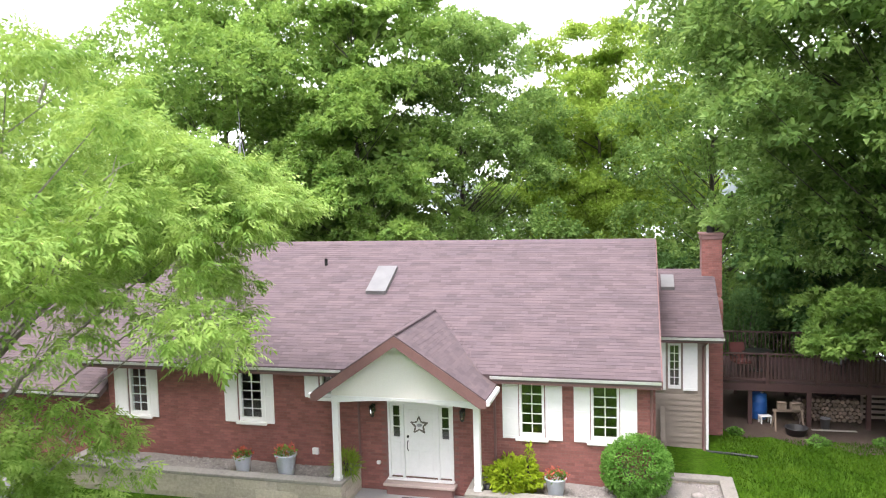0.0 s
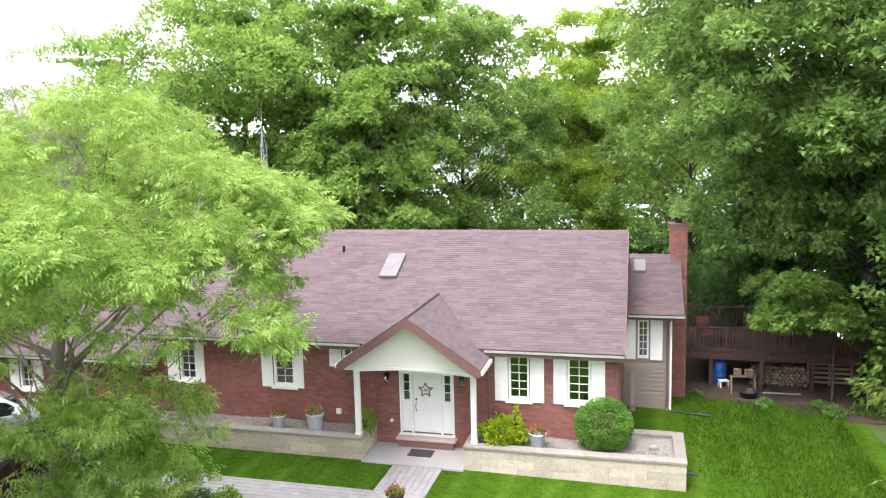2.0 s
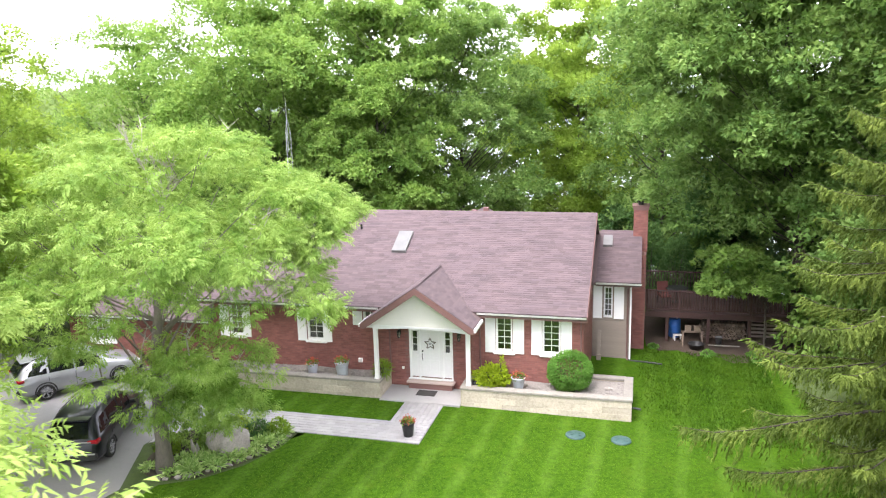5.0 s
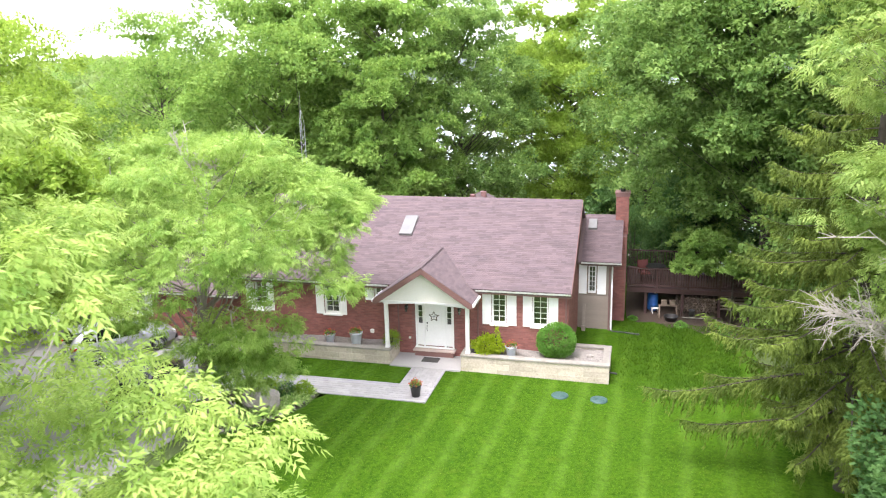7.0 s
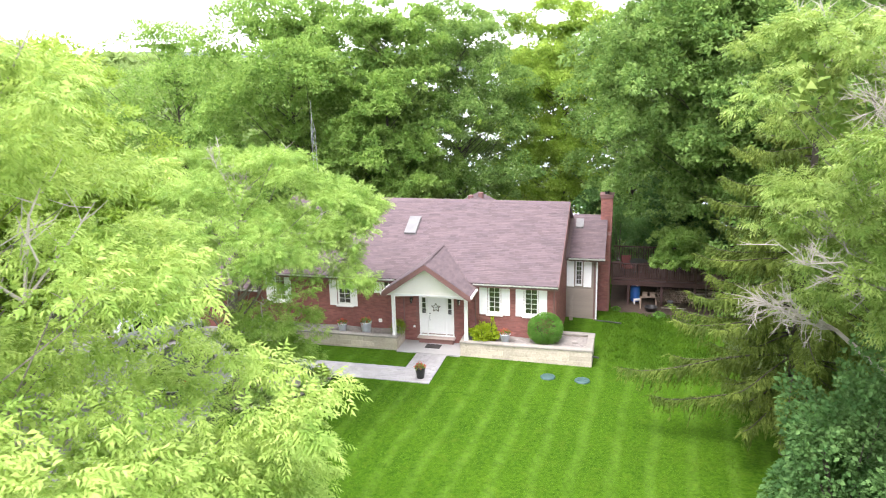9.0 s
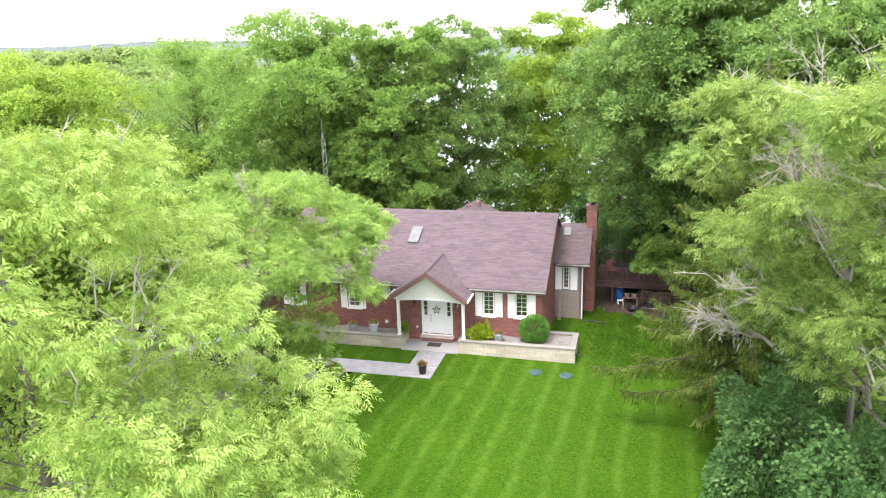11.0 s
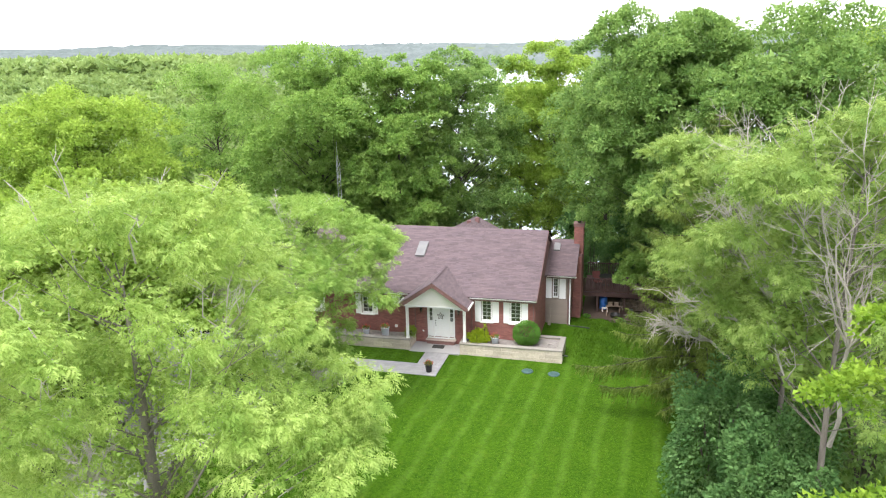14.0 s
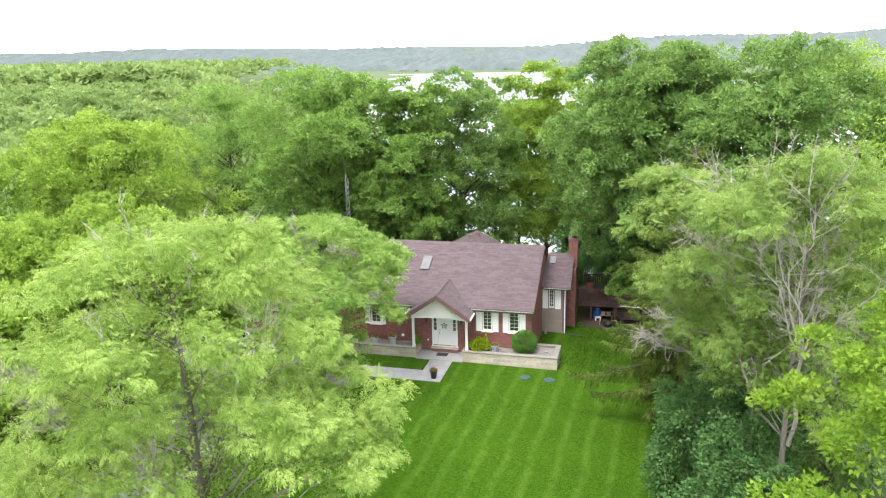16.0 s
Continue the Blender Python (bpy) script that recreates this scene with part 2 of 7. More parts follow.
def broad_tree(name, at, height, radius, base, leaves, seed, material, bark, boughs=95, bough=0.28, tufts=12, tuft=0.32, leaf=(0.2, 0.17), shape="tall", trunk=0.22, lean=(0, 0), kind="pointed", droop=0.35, bare=0, label="", flat=0.72, stretch=(1, 1), dead=0.0, cut=None, deadfan=None, core=0, core_leaf=0.4, limbs=0.2, extra=(), wander=0.16, apart=0.4):
    """A broad-leaved tree: tapered trunk, limbs that reach the boughs of its crown, tufts over each bough, and the leaves of the tufts."""
    rng = np.random.default_rng(seed)
    tree = thing(name, at, 0, label, "tree")
    height -= 0.75 * radius * bough
    # boughs over an uneven envelope
    c = []
    phase = rng.uniform(0, 6.28, 4)
    tries = 0
    while len(c) < boughs and tries < 6000:
        tries += 1
        u = rng.uniform(0, 1) ** 0.9
        a = rng.uniform(0, 2 * math.pi)
        lob = 1 + wander * (math.sin(2 * a + phase[0] + 3 * u) + 0.8 * math.sin(3 * a + phase[1] - 6 * u) + 0.6 * math.sin(5 * a + phase[2] + 9 * u))
        f = rng.uniform(0.74, 1.0) if rng.uniform() < 0.76 else rng.uniform(0.25, 0.7)
        r = radius * float(crown_profile(np.array(u), shape)) * lob * f
        p = np.array([r * math.cos(a) * stretch[0] + lean[0] * u, r * math.sin(a) * stretch[1] + lean[1] * u, base + (height - base) * u * (0.95 + 0.05 * lob)])
        size = radius * bough * rng.uniform(0.6, 1.35)
        if cut and cut(p):
            continue
        if all(np.linalg.norm((p - q) * (1, 1, 1.15)) > apart * (size + s) for q, s, _ in c):
            c.append((p, size, u))
    c += [(np.array(e[:3], float), e[3], 0.3) for e in extra]
    # wood
    bm = bmesh.new()
    top = base + (height - base) * 0.78
    n = 8
    axis = []
    for i in range(n + 1):
        s = i / n
        z = -0.25 + (top + 0.25) * s
        axis.append(Vector((lean[0] * max(0, z - base) / max(1, height - base) + 0.12 * radius * 0.3 * math.sin(3 * s + phase[3]) * s, lean[1] * max(0, z - base) / max(1, height - base) + 0.05 * radius * math.sin(2.3 * s + phase[1]) * s, z)))
    tube(bm, axis, [trunk * (1.35 if i == 0 else 1.0) * (1 - 0.82 * i / n) for i in range(n + 1)], 9)
    part("trunk", bm, bark, tree, smooth=True)
    bm = bmesh.new()
    for i, (p, size, u) in enumerate(c):
        if rng.uniform() < limbs or i >= boughs:
            continue
        tgt = Vector([float(q) for q in p])
        zs = max(base * 0.75, min(top, float(p[2] - np.linalg.norm(p[:2] - np.array(axis[4][:2])) * rng.uniform(0.6, 1.1))))
        k = min(n - 1, max(0, int((zs + 0.25) / (top + 0.25) * n)))
        root = axis[k].lerp(axis[k + 1], (zs + 0.25) / (top + 0.25) * n - k)
        mid = root.lerp(tgt, 0.5) + Vector((rng.normal() * 0.06, rng.normal() * 0.06, -0.03)) * radius
        r0 = min(0.075, trunk * 0.3) * (1 - 0.6 * max(0, zs) / top) * rng.uniform(0.7, 1.1)
        own = i < 12
        path = [root, root.lerp(mid, 0.55), mid, mid.lerp(tgt, 0.6), tgt]
        grow = bmesh.new() if own else bm
        tube(grow, path, [r0 * k_ for k_ in (1.3, 1.0, 0.7, 0.45, 0.15)] if own else [r0 * k_ for k_ in (0.9, 0.7, 0.5, 0.3, 0.12)], 6 if own else 4)
        if own:
            part("limb", grow, bark, tree, smooth=True)
    tagged(part("branchwork", bm, bark, tree), "", "", "", "stuff")
    if bare:
        bm = bmesh.new()
        for _ in range(bare):
            p, size, u = c[rng.integers(len(c))]
            s = Vector(p) * 0.8 + Vector((0, 0, float(p[2]) * 0.17))
            e = Vector(p) + Vector((rng.uniform(-0.7, 0.7), rng.uniform(-0.7, 0.7), rng.uniform(0.5, 1.3))) * size
            m_ = s.lerp(e, 0.5) + Vector(rng.normal(size=3) * 0.12 * size)
            tube(bm, [s, m_, e], [0.03, 0.02, 0.006], 4)
            for _ in range(5):
                q = s.lerp(e, rng.uniform(0.4, 0.95))
                t2 = q + Vector((rng.uniform(-1, 1), rng.uniform(-1, 1), 0.3 + 0.6 * rng.uniform())) * size * 0.4
                tube(bm, [q, q.lerp(t2, 0.5) + Vector(rng.normal(size=3) * 0.04), t2], [0.015, 0.011, 0.004], 3)
        tagged(part("bare_branchwork", bm, M_TWIG, tree, "pale leafless twigs"), "", "", "", "stuff")
    for fan in deadfan or ():
        bm = bmesh.new()
        low, root, reach, count, toward = Vector(fan[0]), Vector(fan[1]), fan[2], fan[3], Vector(fan[4])
        tube(bm, [low, low.lerp(root, 0.35) + Vector((0.1, -0.15, -0.1)), low.lerp(root, 0.7) + Vector((-0.08, 0.05, 0.05)), root], [0.09, 0.08, 0.07, 0.055], 7)
        for _ in range(count):
            d = (Vector((rng.normal() * 0.42, rng.normal() * 0.42, 0.9)) + toward).normalized()
            ln = reach * rng.uniform(0.5, 1.0)
            spine = [root + d * ln * s + Vector(rng.normal(size=3) * 0.055 * ln * s ** 0.5) + Vector((0, 0, 0.12 * ln * s * s)) for s in (0, 0.25, 0.5, 0.75, 1.0)]
            tube(bm, spine, [0.05, 0.036, 0.025, 0.014, 0.005], 5)
            for k in range(14):
                s = rng.uniform(0.2, 0.98) * 3.999
                q = spine[int(s)].lerp(spine[int(s) + 1], s - int(s))
                e = q + (d + Vector(rng.normal(size=3) * 0.6)).normalized() * ln * rng.uniform(0.15, 0.36)
                tube(bm, [q, q.lerp(e, 0.5) + Vector(rng.normal(size=3) * 0.03), e], [0.014, 0.009, 0.004], 4)
                for _ in range(6):
                    w = q.lerp(e, rng.uniform(0.3, 0.9))
                    tube(bm, [w, w + ((e - q).normalized() + Vector(rng.normal(size=3) * 0.7)).normalized() * ln * 0.1], [0.008, 0.003], 3)
        tagged(part("dead_branchwork", bm, M_TWIG, tree, "pale grey leafless branches"), "", "", "", "stuff")
    # tufts over the outer and upper side of each bough
    pos, rad, aim = [], [], []
    for i, (p, size, u) in enumerate(c):
        away = unit((p - np.array([lean[0] * u, lean[1] * u, base + 0.35 * (height - base)])) * np.array([1, 1, 0.6]))
        k = max(6, int(tufts * (size / (radius * bough)) ** 1.6 * rng.uniform(0.75, 1.25)))
        if i >= len(c) - len(extra):
            k = max(k, 11)
        elif dead and rng.uniform() < dead:
            k = max(1, k // 5)
        d = unit(rng.normal(size=(k, 3)) * 0.75 + away * 0.55 + np.array([0, 0, 0.4]))
        q = d * size * rng.uniform(0.55, 1.05, k)[:, None] * np.array([1.1, 1.1, flat])
        q[:, 2] -= 0.25 * (q * away).sum(1)
        pos.append(p + q)
        rad.append(size * tuft * rng.uniform(0.65, 1.4, k))
        aim.append(unit(d * 0.7 + away * 0.6))
    pos, rad, aim = np.concatenate(pos), np.concatenate(rad), np.concatenate(aim)
    per = np.maximum(2, leaves * rad ** 2 / (rad ** 2).sum()).astype(int)
    own = np.repeat(np.arange(len(pos)), per)
    m = len(own)
    d = unit(rng.normal(size=(m, 3)) + aim[own] * 0.5)
    fall = np.array([0, 0, 1.0]) * 0.35
    if kind == "compound":
        places = pos[own] + d * (rad[own] * rng.uniform(0.1, 0.8, m))[:, None] * np.array([1, 1, 0.4])
        v = compound_leaves(rng, places, unit(d * np.array([1, 1, 0.55]) + np.array([0, 0, 0.12])), leaf[0], droop, 0.15)
    else:
        off = d * (rad[own] * rng.uniform(0.05, 1.0, m) ** 0.45)[:, None] * np.array([1.1, 1.1, 0.62])
        off -= fall * (np.linalg.norm(off[:, :2], axis=1) ** 2 / rad[own])[:, None]
        v = leaf_points(rng, pos[own] + off, unit(d * 0.8 + aim[own] * 0.35), leaf[0], leaf[1], droop, 0.5)
    if core:
        # inner foliage, hidden behind the outer tufts
        m = int(core)
        pick = rng.integers(len(c), size=m)
        pc = np.array([q for q, _, _ in c])[pick]
        uc = np.array([q for _, _, q in c])[pick]
        axis_p = np.stack([lean[0] * uc, lean[1] * uc, pc[:, 2]], 1)
        pc = axis_p + (pc - axis_p) * rng.uniform(0.15, 0.85, m)[:, None] + rng.normal(size=(m, 3)) * radius * 0.05
        pc[:, 2] = np.minimum(pc[:, 2], base + (height - base) * 0.92)
        if cut:
            pc = pc[[not cut(q) for q in pc]]
        v = np.concatenate([v, leaf_points(rng, pc, unit(rng.normal(size=pc.shape)), core_leaf, core_leaf * 0.8, 0.3, 0.5)])
    mesh_object("crown", v, np.arange(len(v), dtype=np.int32).reshape(-1, 3), material, tree)
    return tree


def spruce(name, at, height, radius, seed, material, bark, whorls=18, label=""):
    """A spruce: straight trunk, long boughs that sag and turn up at the tip, side twigs in flat fans and hanging strands under them."""
    rng = np.random.default_rng(seed)
    tree = thing(name, at, 0, label, "tree")
    part("trunk", tube(bmesh.new(), [(0, 0, -0.2), (0.03, 0, height * 0.4), (0, 0.04, height * 0.75), (0, 0, height)], [0.24, 0.17, 0.09, 0.015], 8), bark, tree, smooth=True)
    wood = bmesh.new()
    places, outs = [], []

    def strand(root, way, length):
        """Needles along a twig that bends down as it goes."""
        k = max(2, int(length / 0.085))
        f = (np.arange(k) + 0.5) / k
        places.append(root + way * (length * f)[:, None] + np.array([0, 0, -0.35]) * (length * f * f)[:, None])
        outs.append(way + np.array([0, 0, -0.8]) * f[:, None])

    for w in range(whorls):
        u = (w + 0.3) / whorls
        reach = radius * (1 - u) ** 0.75 + 0.15
        many = 8 if u < 0.6 else 6
        for b in range(many):
            z = 2.2 + (height - 2.3) * u + rng.uniform(-0.3, 0.3)
            a = 2.4 * w + b * 6.283 / many + rng.uniform(-0.3, 0.3)
            ln = reach * rng.uniform(0.65, 1.0)
            if w == 0 and b == 2:
                a, ln, z = 3.14, 6.0, 3.9
            if z < 5.0 and math.sin(a) < -0.25:
                ln *= 0.66
            rise = rng.uniform(-0.05, 0.14)
            pts = []
            for k in range(9):
                s = k / 8
                pts.append(np.array([math.cos(a) * ln * s, math.sin(a) * ln * s, max(0.3, z + ln * (rise * s - 0.34 * s * s * (1.1 - u) + 0.2 * s ** 5))]))
            tube(wood, [Vector(q) for q in pts], [0.05 * (1 - u * 0.6) * (1 - 0.88 * k / 8) for k in range(9)], 4)
            fwd = np.array([math.cos(a), math.sin(a), 0.0])
            lat = np.array([-math.sin(a), math.cos(a), 0.0])
            for s in np.arange(0.2, 1.0, 0.075 / ln):
                k = min(7, int(s * 8))
                q = pts[k] + (pts[k + 1] - pts[k]) * (s * 8 - k)
                wide = min(1, ln / 3) * max(0.0, 1 - s) ** 0.6
                for sd in (-1, 1):
                    strand(q, unit(fwd * rng.uniform(0.5, 0.9) + lat * sd * rng.uniform(0.5, 1.0) + np.array([0, 0, rng.uniform(-0.45, 0.0)])), (0.15 + 0.6 * wide) * rng.uniform(0.6, 1.15))
                hang = q + lat * rng.uniform(-0.35, 0.35) * wide + fwd * rng.uniform(-0.05, 0.05)
                strand(hang, unit(fwd * 0.3 + lat * rng.uniform(-0.25, 0.25) + np.array([0, 0, -0.9])), (0.15 + 0.55 * rng.uniform() * (1.2 - u)) * (0.5 + wide))
            strand(pts[8], unit(fwd + np.array([0, 0, 0.1])), 0.3)
    tagged(part("branchwork", wood, bark, tree), "", "", "", "stuff")
    places, outs = np.concatenate(places), unit(np.concatenate(outs))
    v = np.concatenate([leaf_points(rng, places + rng.normal(size=places.shape) * 0.015, outs, 0.17, 0.042, 0.1, 0.3) for _ in range(3)])
    mesh_object("needles", v, np.arange(len(v), dtype=np.int32).reshape(-1, 3), material, tree)
    return tree


def bush(name, at, size, leaves, seed, material, leaf=(0.12, 0.08), label="", category="shrub", clumps=14, group="", droop=0.2, rough=0.25):
    """A shrub: stems and leaves over an uneven rounded form; size: half widths and height."""
    rng = np.random.default_rng(seed)
    sh = thing(name, at, 0, label, category, group)
    wood = bmesh.new()
    for _ in range(7):
        a = rng.uniform(0, 6.28)
        e = Vector((math.cos(a) * size[0] * 0.6, math.sin(a) * size[1] * 0.6, size[2] * rng.uniform(0.5, 0.85)))
        tube(wood, [(0, 0, -0.05), e * 0.5 + Vector((0, 0, 0.1 * size[2])), e], [0.03 * size[2] ** 0.5, 0.02 * size[2] ** 0.5, 0.008], 4)
    tagged(part("branchwork", wood, M_BARKDARK, sh), "", "", "", "stuff")
    d = unit(rng.normal(size=(leaves, 3)))
    ph = rng.uniform(0, 6.28, 6)
    lump = 1 + rough * (np.sin(3.1 * d[:, 0] + ph[0]) * np.cos(3.7 * d[:, 1] + ph[1]) + 0.6 * np.sin(6 * d[:, 2] + ph[2] + 4 * d[:, 0]) + 0.4 * np.cos(9 * d[:, 1] + ph[3] - 7 * d[:, 0]))
    f = rng.uniform(0.35, 1.0, leaves) ** 0.35 * lump
    p = d * f[:, None] * np.array([size[0], size[1], size[2] * 0.52]) + np.array([0, 0, size[2] * 0.5])
    p[:, 2] = np.maximum(p[:, 2], 0.03)
    v = leaf_quads(rng, p, d, leaf[0], leaf[1], droop, 0.6)
    mesh_object("leaves", v, np.arange(len(v), dtype=np.int32).reshape(-1, 4), material, sh)
    return sh

# ---- surfaces of the place ----
M_BRICK = surface("red_brick", (0.185, 0.07, 0.058), (0.26, 0.105, 0.088), (0.31, 0.18, 0.155), 0.85, 0.9, 26, 0.45, 0.35, 60, 0.006, vary=0.18, island=True)
M_BRICKONE = surface("red_brick_piece", (0.185, 0.07, 0.058), (0.26, 0.105, 0.088), (0.31, 0.18, 0.155), 0.85, 0.9, 26, 0.45, 0.35, 60, 0.006, vary=0.18)
M_MORTAR = surface("brick_mortar", (0.17, 0.085, 0.074), (0.23, 0.125, 0.11), None, 0.95, 1.2, 40, 0.5, 0.4, 80, 0.005)
M_SHINGLE = surface("mauve_brown_shingle", (0.080, 0.060, 0.067), (0.118, 0.084, 0.087), (0.150, 0.108, 0.104), 0.92, 2.6, 60, 0.25, 0.35, 220, 0.003, vary=0.17, island=True, stretch=(0.35, 1.6, 1.6), stain=0.6)
M_SHINGLEONE = surface("mauve_brown_shingle_piece", (0.080, 0.060, 0.067), (0.118, 0.084, 0.087), (0.150, 0.108, 0.104), 0.92, 2.6, 60, 0.25, 0.35, 220, 0.003, vary=0.15, stretch=(1.6, 0.35, 1.6), stain=0.6)
M_ROOFBASE = surface("roof_underlay", (0.10, 0.072, 0.07), (0.14, 0.10, 0.10), None, 0.95, 1, 50, 0.5, 0.3)
M_WHITE = surface("white_painted_wood", (0.74, 0.74, 0.72), (0.82, 0.82, 0.80), (0.62, 0.60, 0.55), 0.5, 0.6, 12, 0.12, 0.08, 40, 0.003, stain=0.2)
M_CREAM = surface("cream_stucco", (0.78, 0.755, 0.68), (0.83, 0.805, 0.73), (0.72, 0.69, 0.61), 0.9, 0.5, 60, 0.25, 0.35, 120, 0.004, stain=0.3)
M_BROWN = surface("brown_fascia_paint", (0.145, 0.075, 0.07), (0.19, 0.10, 0.092), None, 0.6, 0.8, 15, 0.3, 0.1)
M_SIDING = surface("taupe_siding", (0.211, 0.174, 0.140), (0.257, 0.215, 0.175), (0.172, 0.141, 0.112), 0.65, 0.7, 20, 0.25, 0.15, 50, 0.004, stretch=(0.3, 1, 4), stain=0.3)
M_CONCRETE = surface("weathered_concrete", (0.378, 0.330, 0.257), (0.525, 0.470, 0.382), (0.207, 0.180, 0.137), 0.9, 1.1, 14, 0.45, 0.45, 45, 0.012, vary=0.13, stain=0.6)
M_CAP = surface("grey_cap_stone", (0.200, 0.186, 0.160), (0.288, 0.268, 0.236), (0.120, 0.112, 0.096), 0.9, 1.4, 16, 0.45, 0.4, 50, 0.008, vary=0.12, stain=0.6)
M_GRAVEL = surface("bed_gravel", (0.19, 0.172, 0.154), (0.27, 0.248, 0.222), (0.12, 0.112, 0.1), 0.95, 2.5, 28, 0.7, 0.9, 30, 0.03)
M_STONE = surface("gravel_stone", (0.21, 0.192, 0.174), (0.30, 0.278, 0.256), None, 0.9, 2.5, 28, 0.4, 0.4, 60, 0.01, vary=0.35, island=True)
M_PAVER = surface("grey_paver", (0.29, 0.28, 0.28), (0.37, 0.36, 0.355), (0.23, 0.22, 0.22), 0.9, 1.2, 35, 0.35, 0.3, 90, 0.004, vary=0.08)
M_SLAB = surface("light_concrete_slab", (0.33, 0.322, 0.315), (0.41, 0.40, 0.39), (0.25, 0.243, 0.235), 0.9, 0.6, 25, 0.25, 0.2, 80, 0.004)
M_DRIVE = surface("grey_driveway", (0.20, 0.194, 0.192), (0.27, 0.263, 0.26), (0.15, 0.146, 0.145), 0.95, 0.35, 30, 0.4, 0.4, 90, 0.006)
M_DECK = surface("reddish_deck_stain", (0.042, 0.02, 0.018), (0.066, 0.032, 0.028), None, 0.75, 1, 20, 0.4, 0.2, 50, 0.004, vary=0.15)
M_DARKMETAL = surface("dark_metal", (0.02, 0.02, 0.02), (0.04, 0.04, 0.04), None, 0.5, 3, 30, 0.3, 0.1, metal=0.7)
M_STEEL = surface("galvanised_steel", (0.38, 0.39, 0.40), (0.5, 0.5, 0.5), None, 0.45, 3, 30, 0.3, 0.1, metal=0.8)
# Dark colour that stands for the shade inside the rooms.
M_DARKROOM = surface("room_shade_lining", (0.10, 0.09, 0.08), (0.14, 0.13, 0.12), None, 0.9)
M_ROCK = surface("granite_boulder", (0.225, 0.204, 0.181), (0.388, 0.356, 0.323), (0.175, 0.175, 0.150), 0.9, 1.6, 14, 0.5, 0.8, 9, 0.05, stain=0.6)
M_BLUEPOT = surface("blue_grey_glazed_pot", (0.50, 0.54, 0.60), (0.60, 0.64, 0.70), None, 0.35, 2, 20, 0.2, 0.1)
M_BLACKPOT = surface("black_plastic_pot", (0.014, 0.014, 0.015), (0.03, 0.03, 0.03), None, 0.45, 2, 20, 0.2, 0.1)
M_MAT = surface("dark_door_mat", (0.035, 0.033, 0.032), (0.07, 0.066, 0.062), None, 0.98, 3, 90, 0.6, 0.7, 120, 0.01)
M_PINKSTEP = surface("pinkish_stone_step", (0.42, 0.33, 0.29), (0.50, 0.40, 0.36), None, 0.85, 1.5, 30, 0.3, 0.2)
M_SOIL = surface("dark_garden_soil", (0.045, 0.036, 0.025), (0.075, 0.058, 0.042), (0.06, 0.07, 0.03), 0.98, 1.5, 22, 0.5, 0.7, 25, 0.03)
M_PIPE = surface("dark_drain_pipe", (0.015, 0.02, 0.018), (0.03, 0.035, 0.03), None, 0.5)
M_LID = surface("blue_green_plastic_lid", (0.024, 0.066, 0.060), (0.045, 0.099, 0.090), (0.042, 0.084, 0.030), 0.6, 3, 30, 0.3, 0.1)
M_BLUE = surface("blue_plastic", (0.02, 0.12, 0.42), (0.03, 0.17, 0.52), None, 0.45, 2, 20, 0.2, 0.05)
M_LOG = surface("split_firewood", (0.13, 0.095, 0.07), (0.26, 0.20, 0.15), None, 0.95, 3, 30, 0.5, 0.4, vary=0.25)


def clear_glass(name):
    m, nt, nodes, links, bsdf = nodes_of(name)
    bsdf.inputs["Base Color"].default_value = (0.86, 0.93, 0.88, 1)
    bsdf.inputs["Roughness"].default_value = 0.01
    bsdf.inputs["Transmission Weight"].default_value = 1.0
    bsdf.inputs["IOR"].default_value = 1.85
    return m


M_GLASS = clear_glass("window_glass")


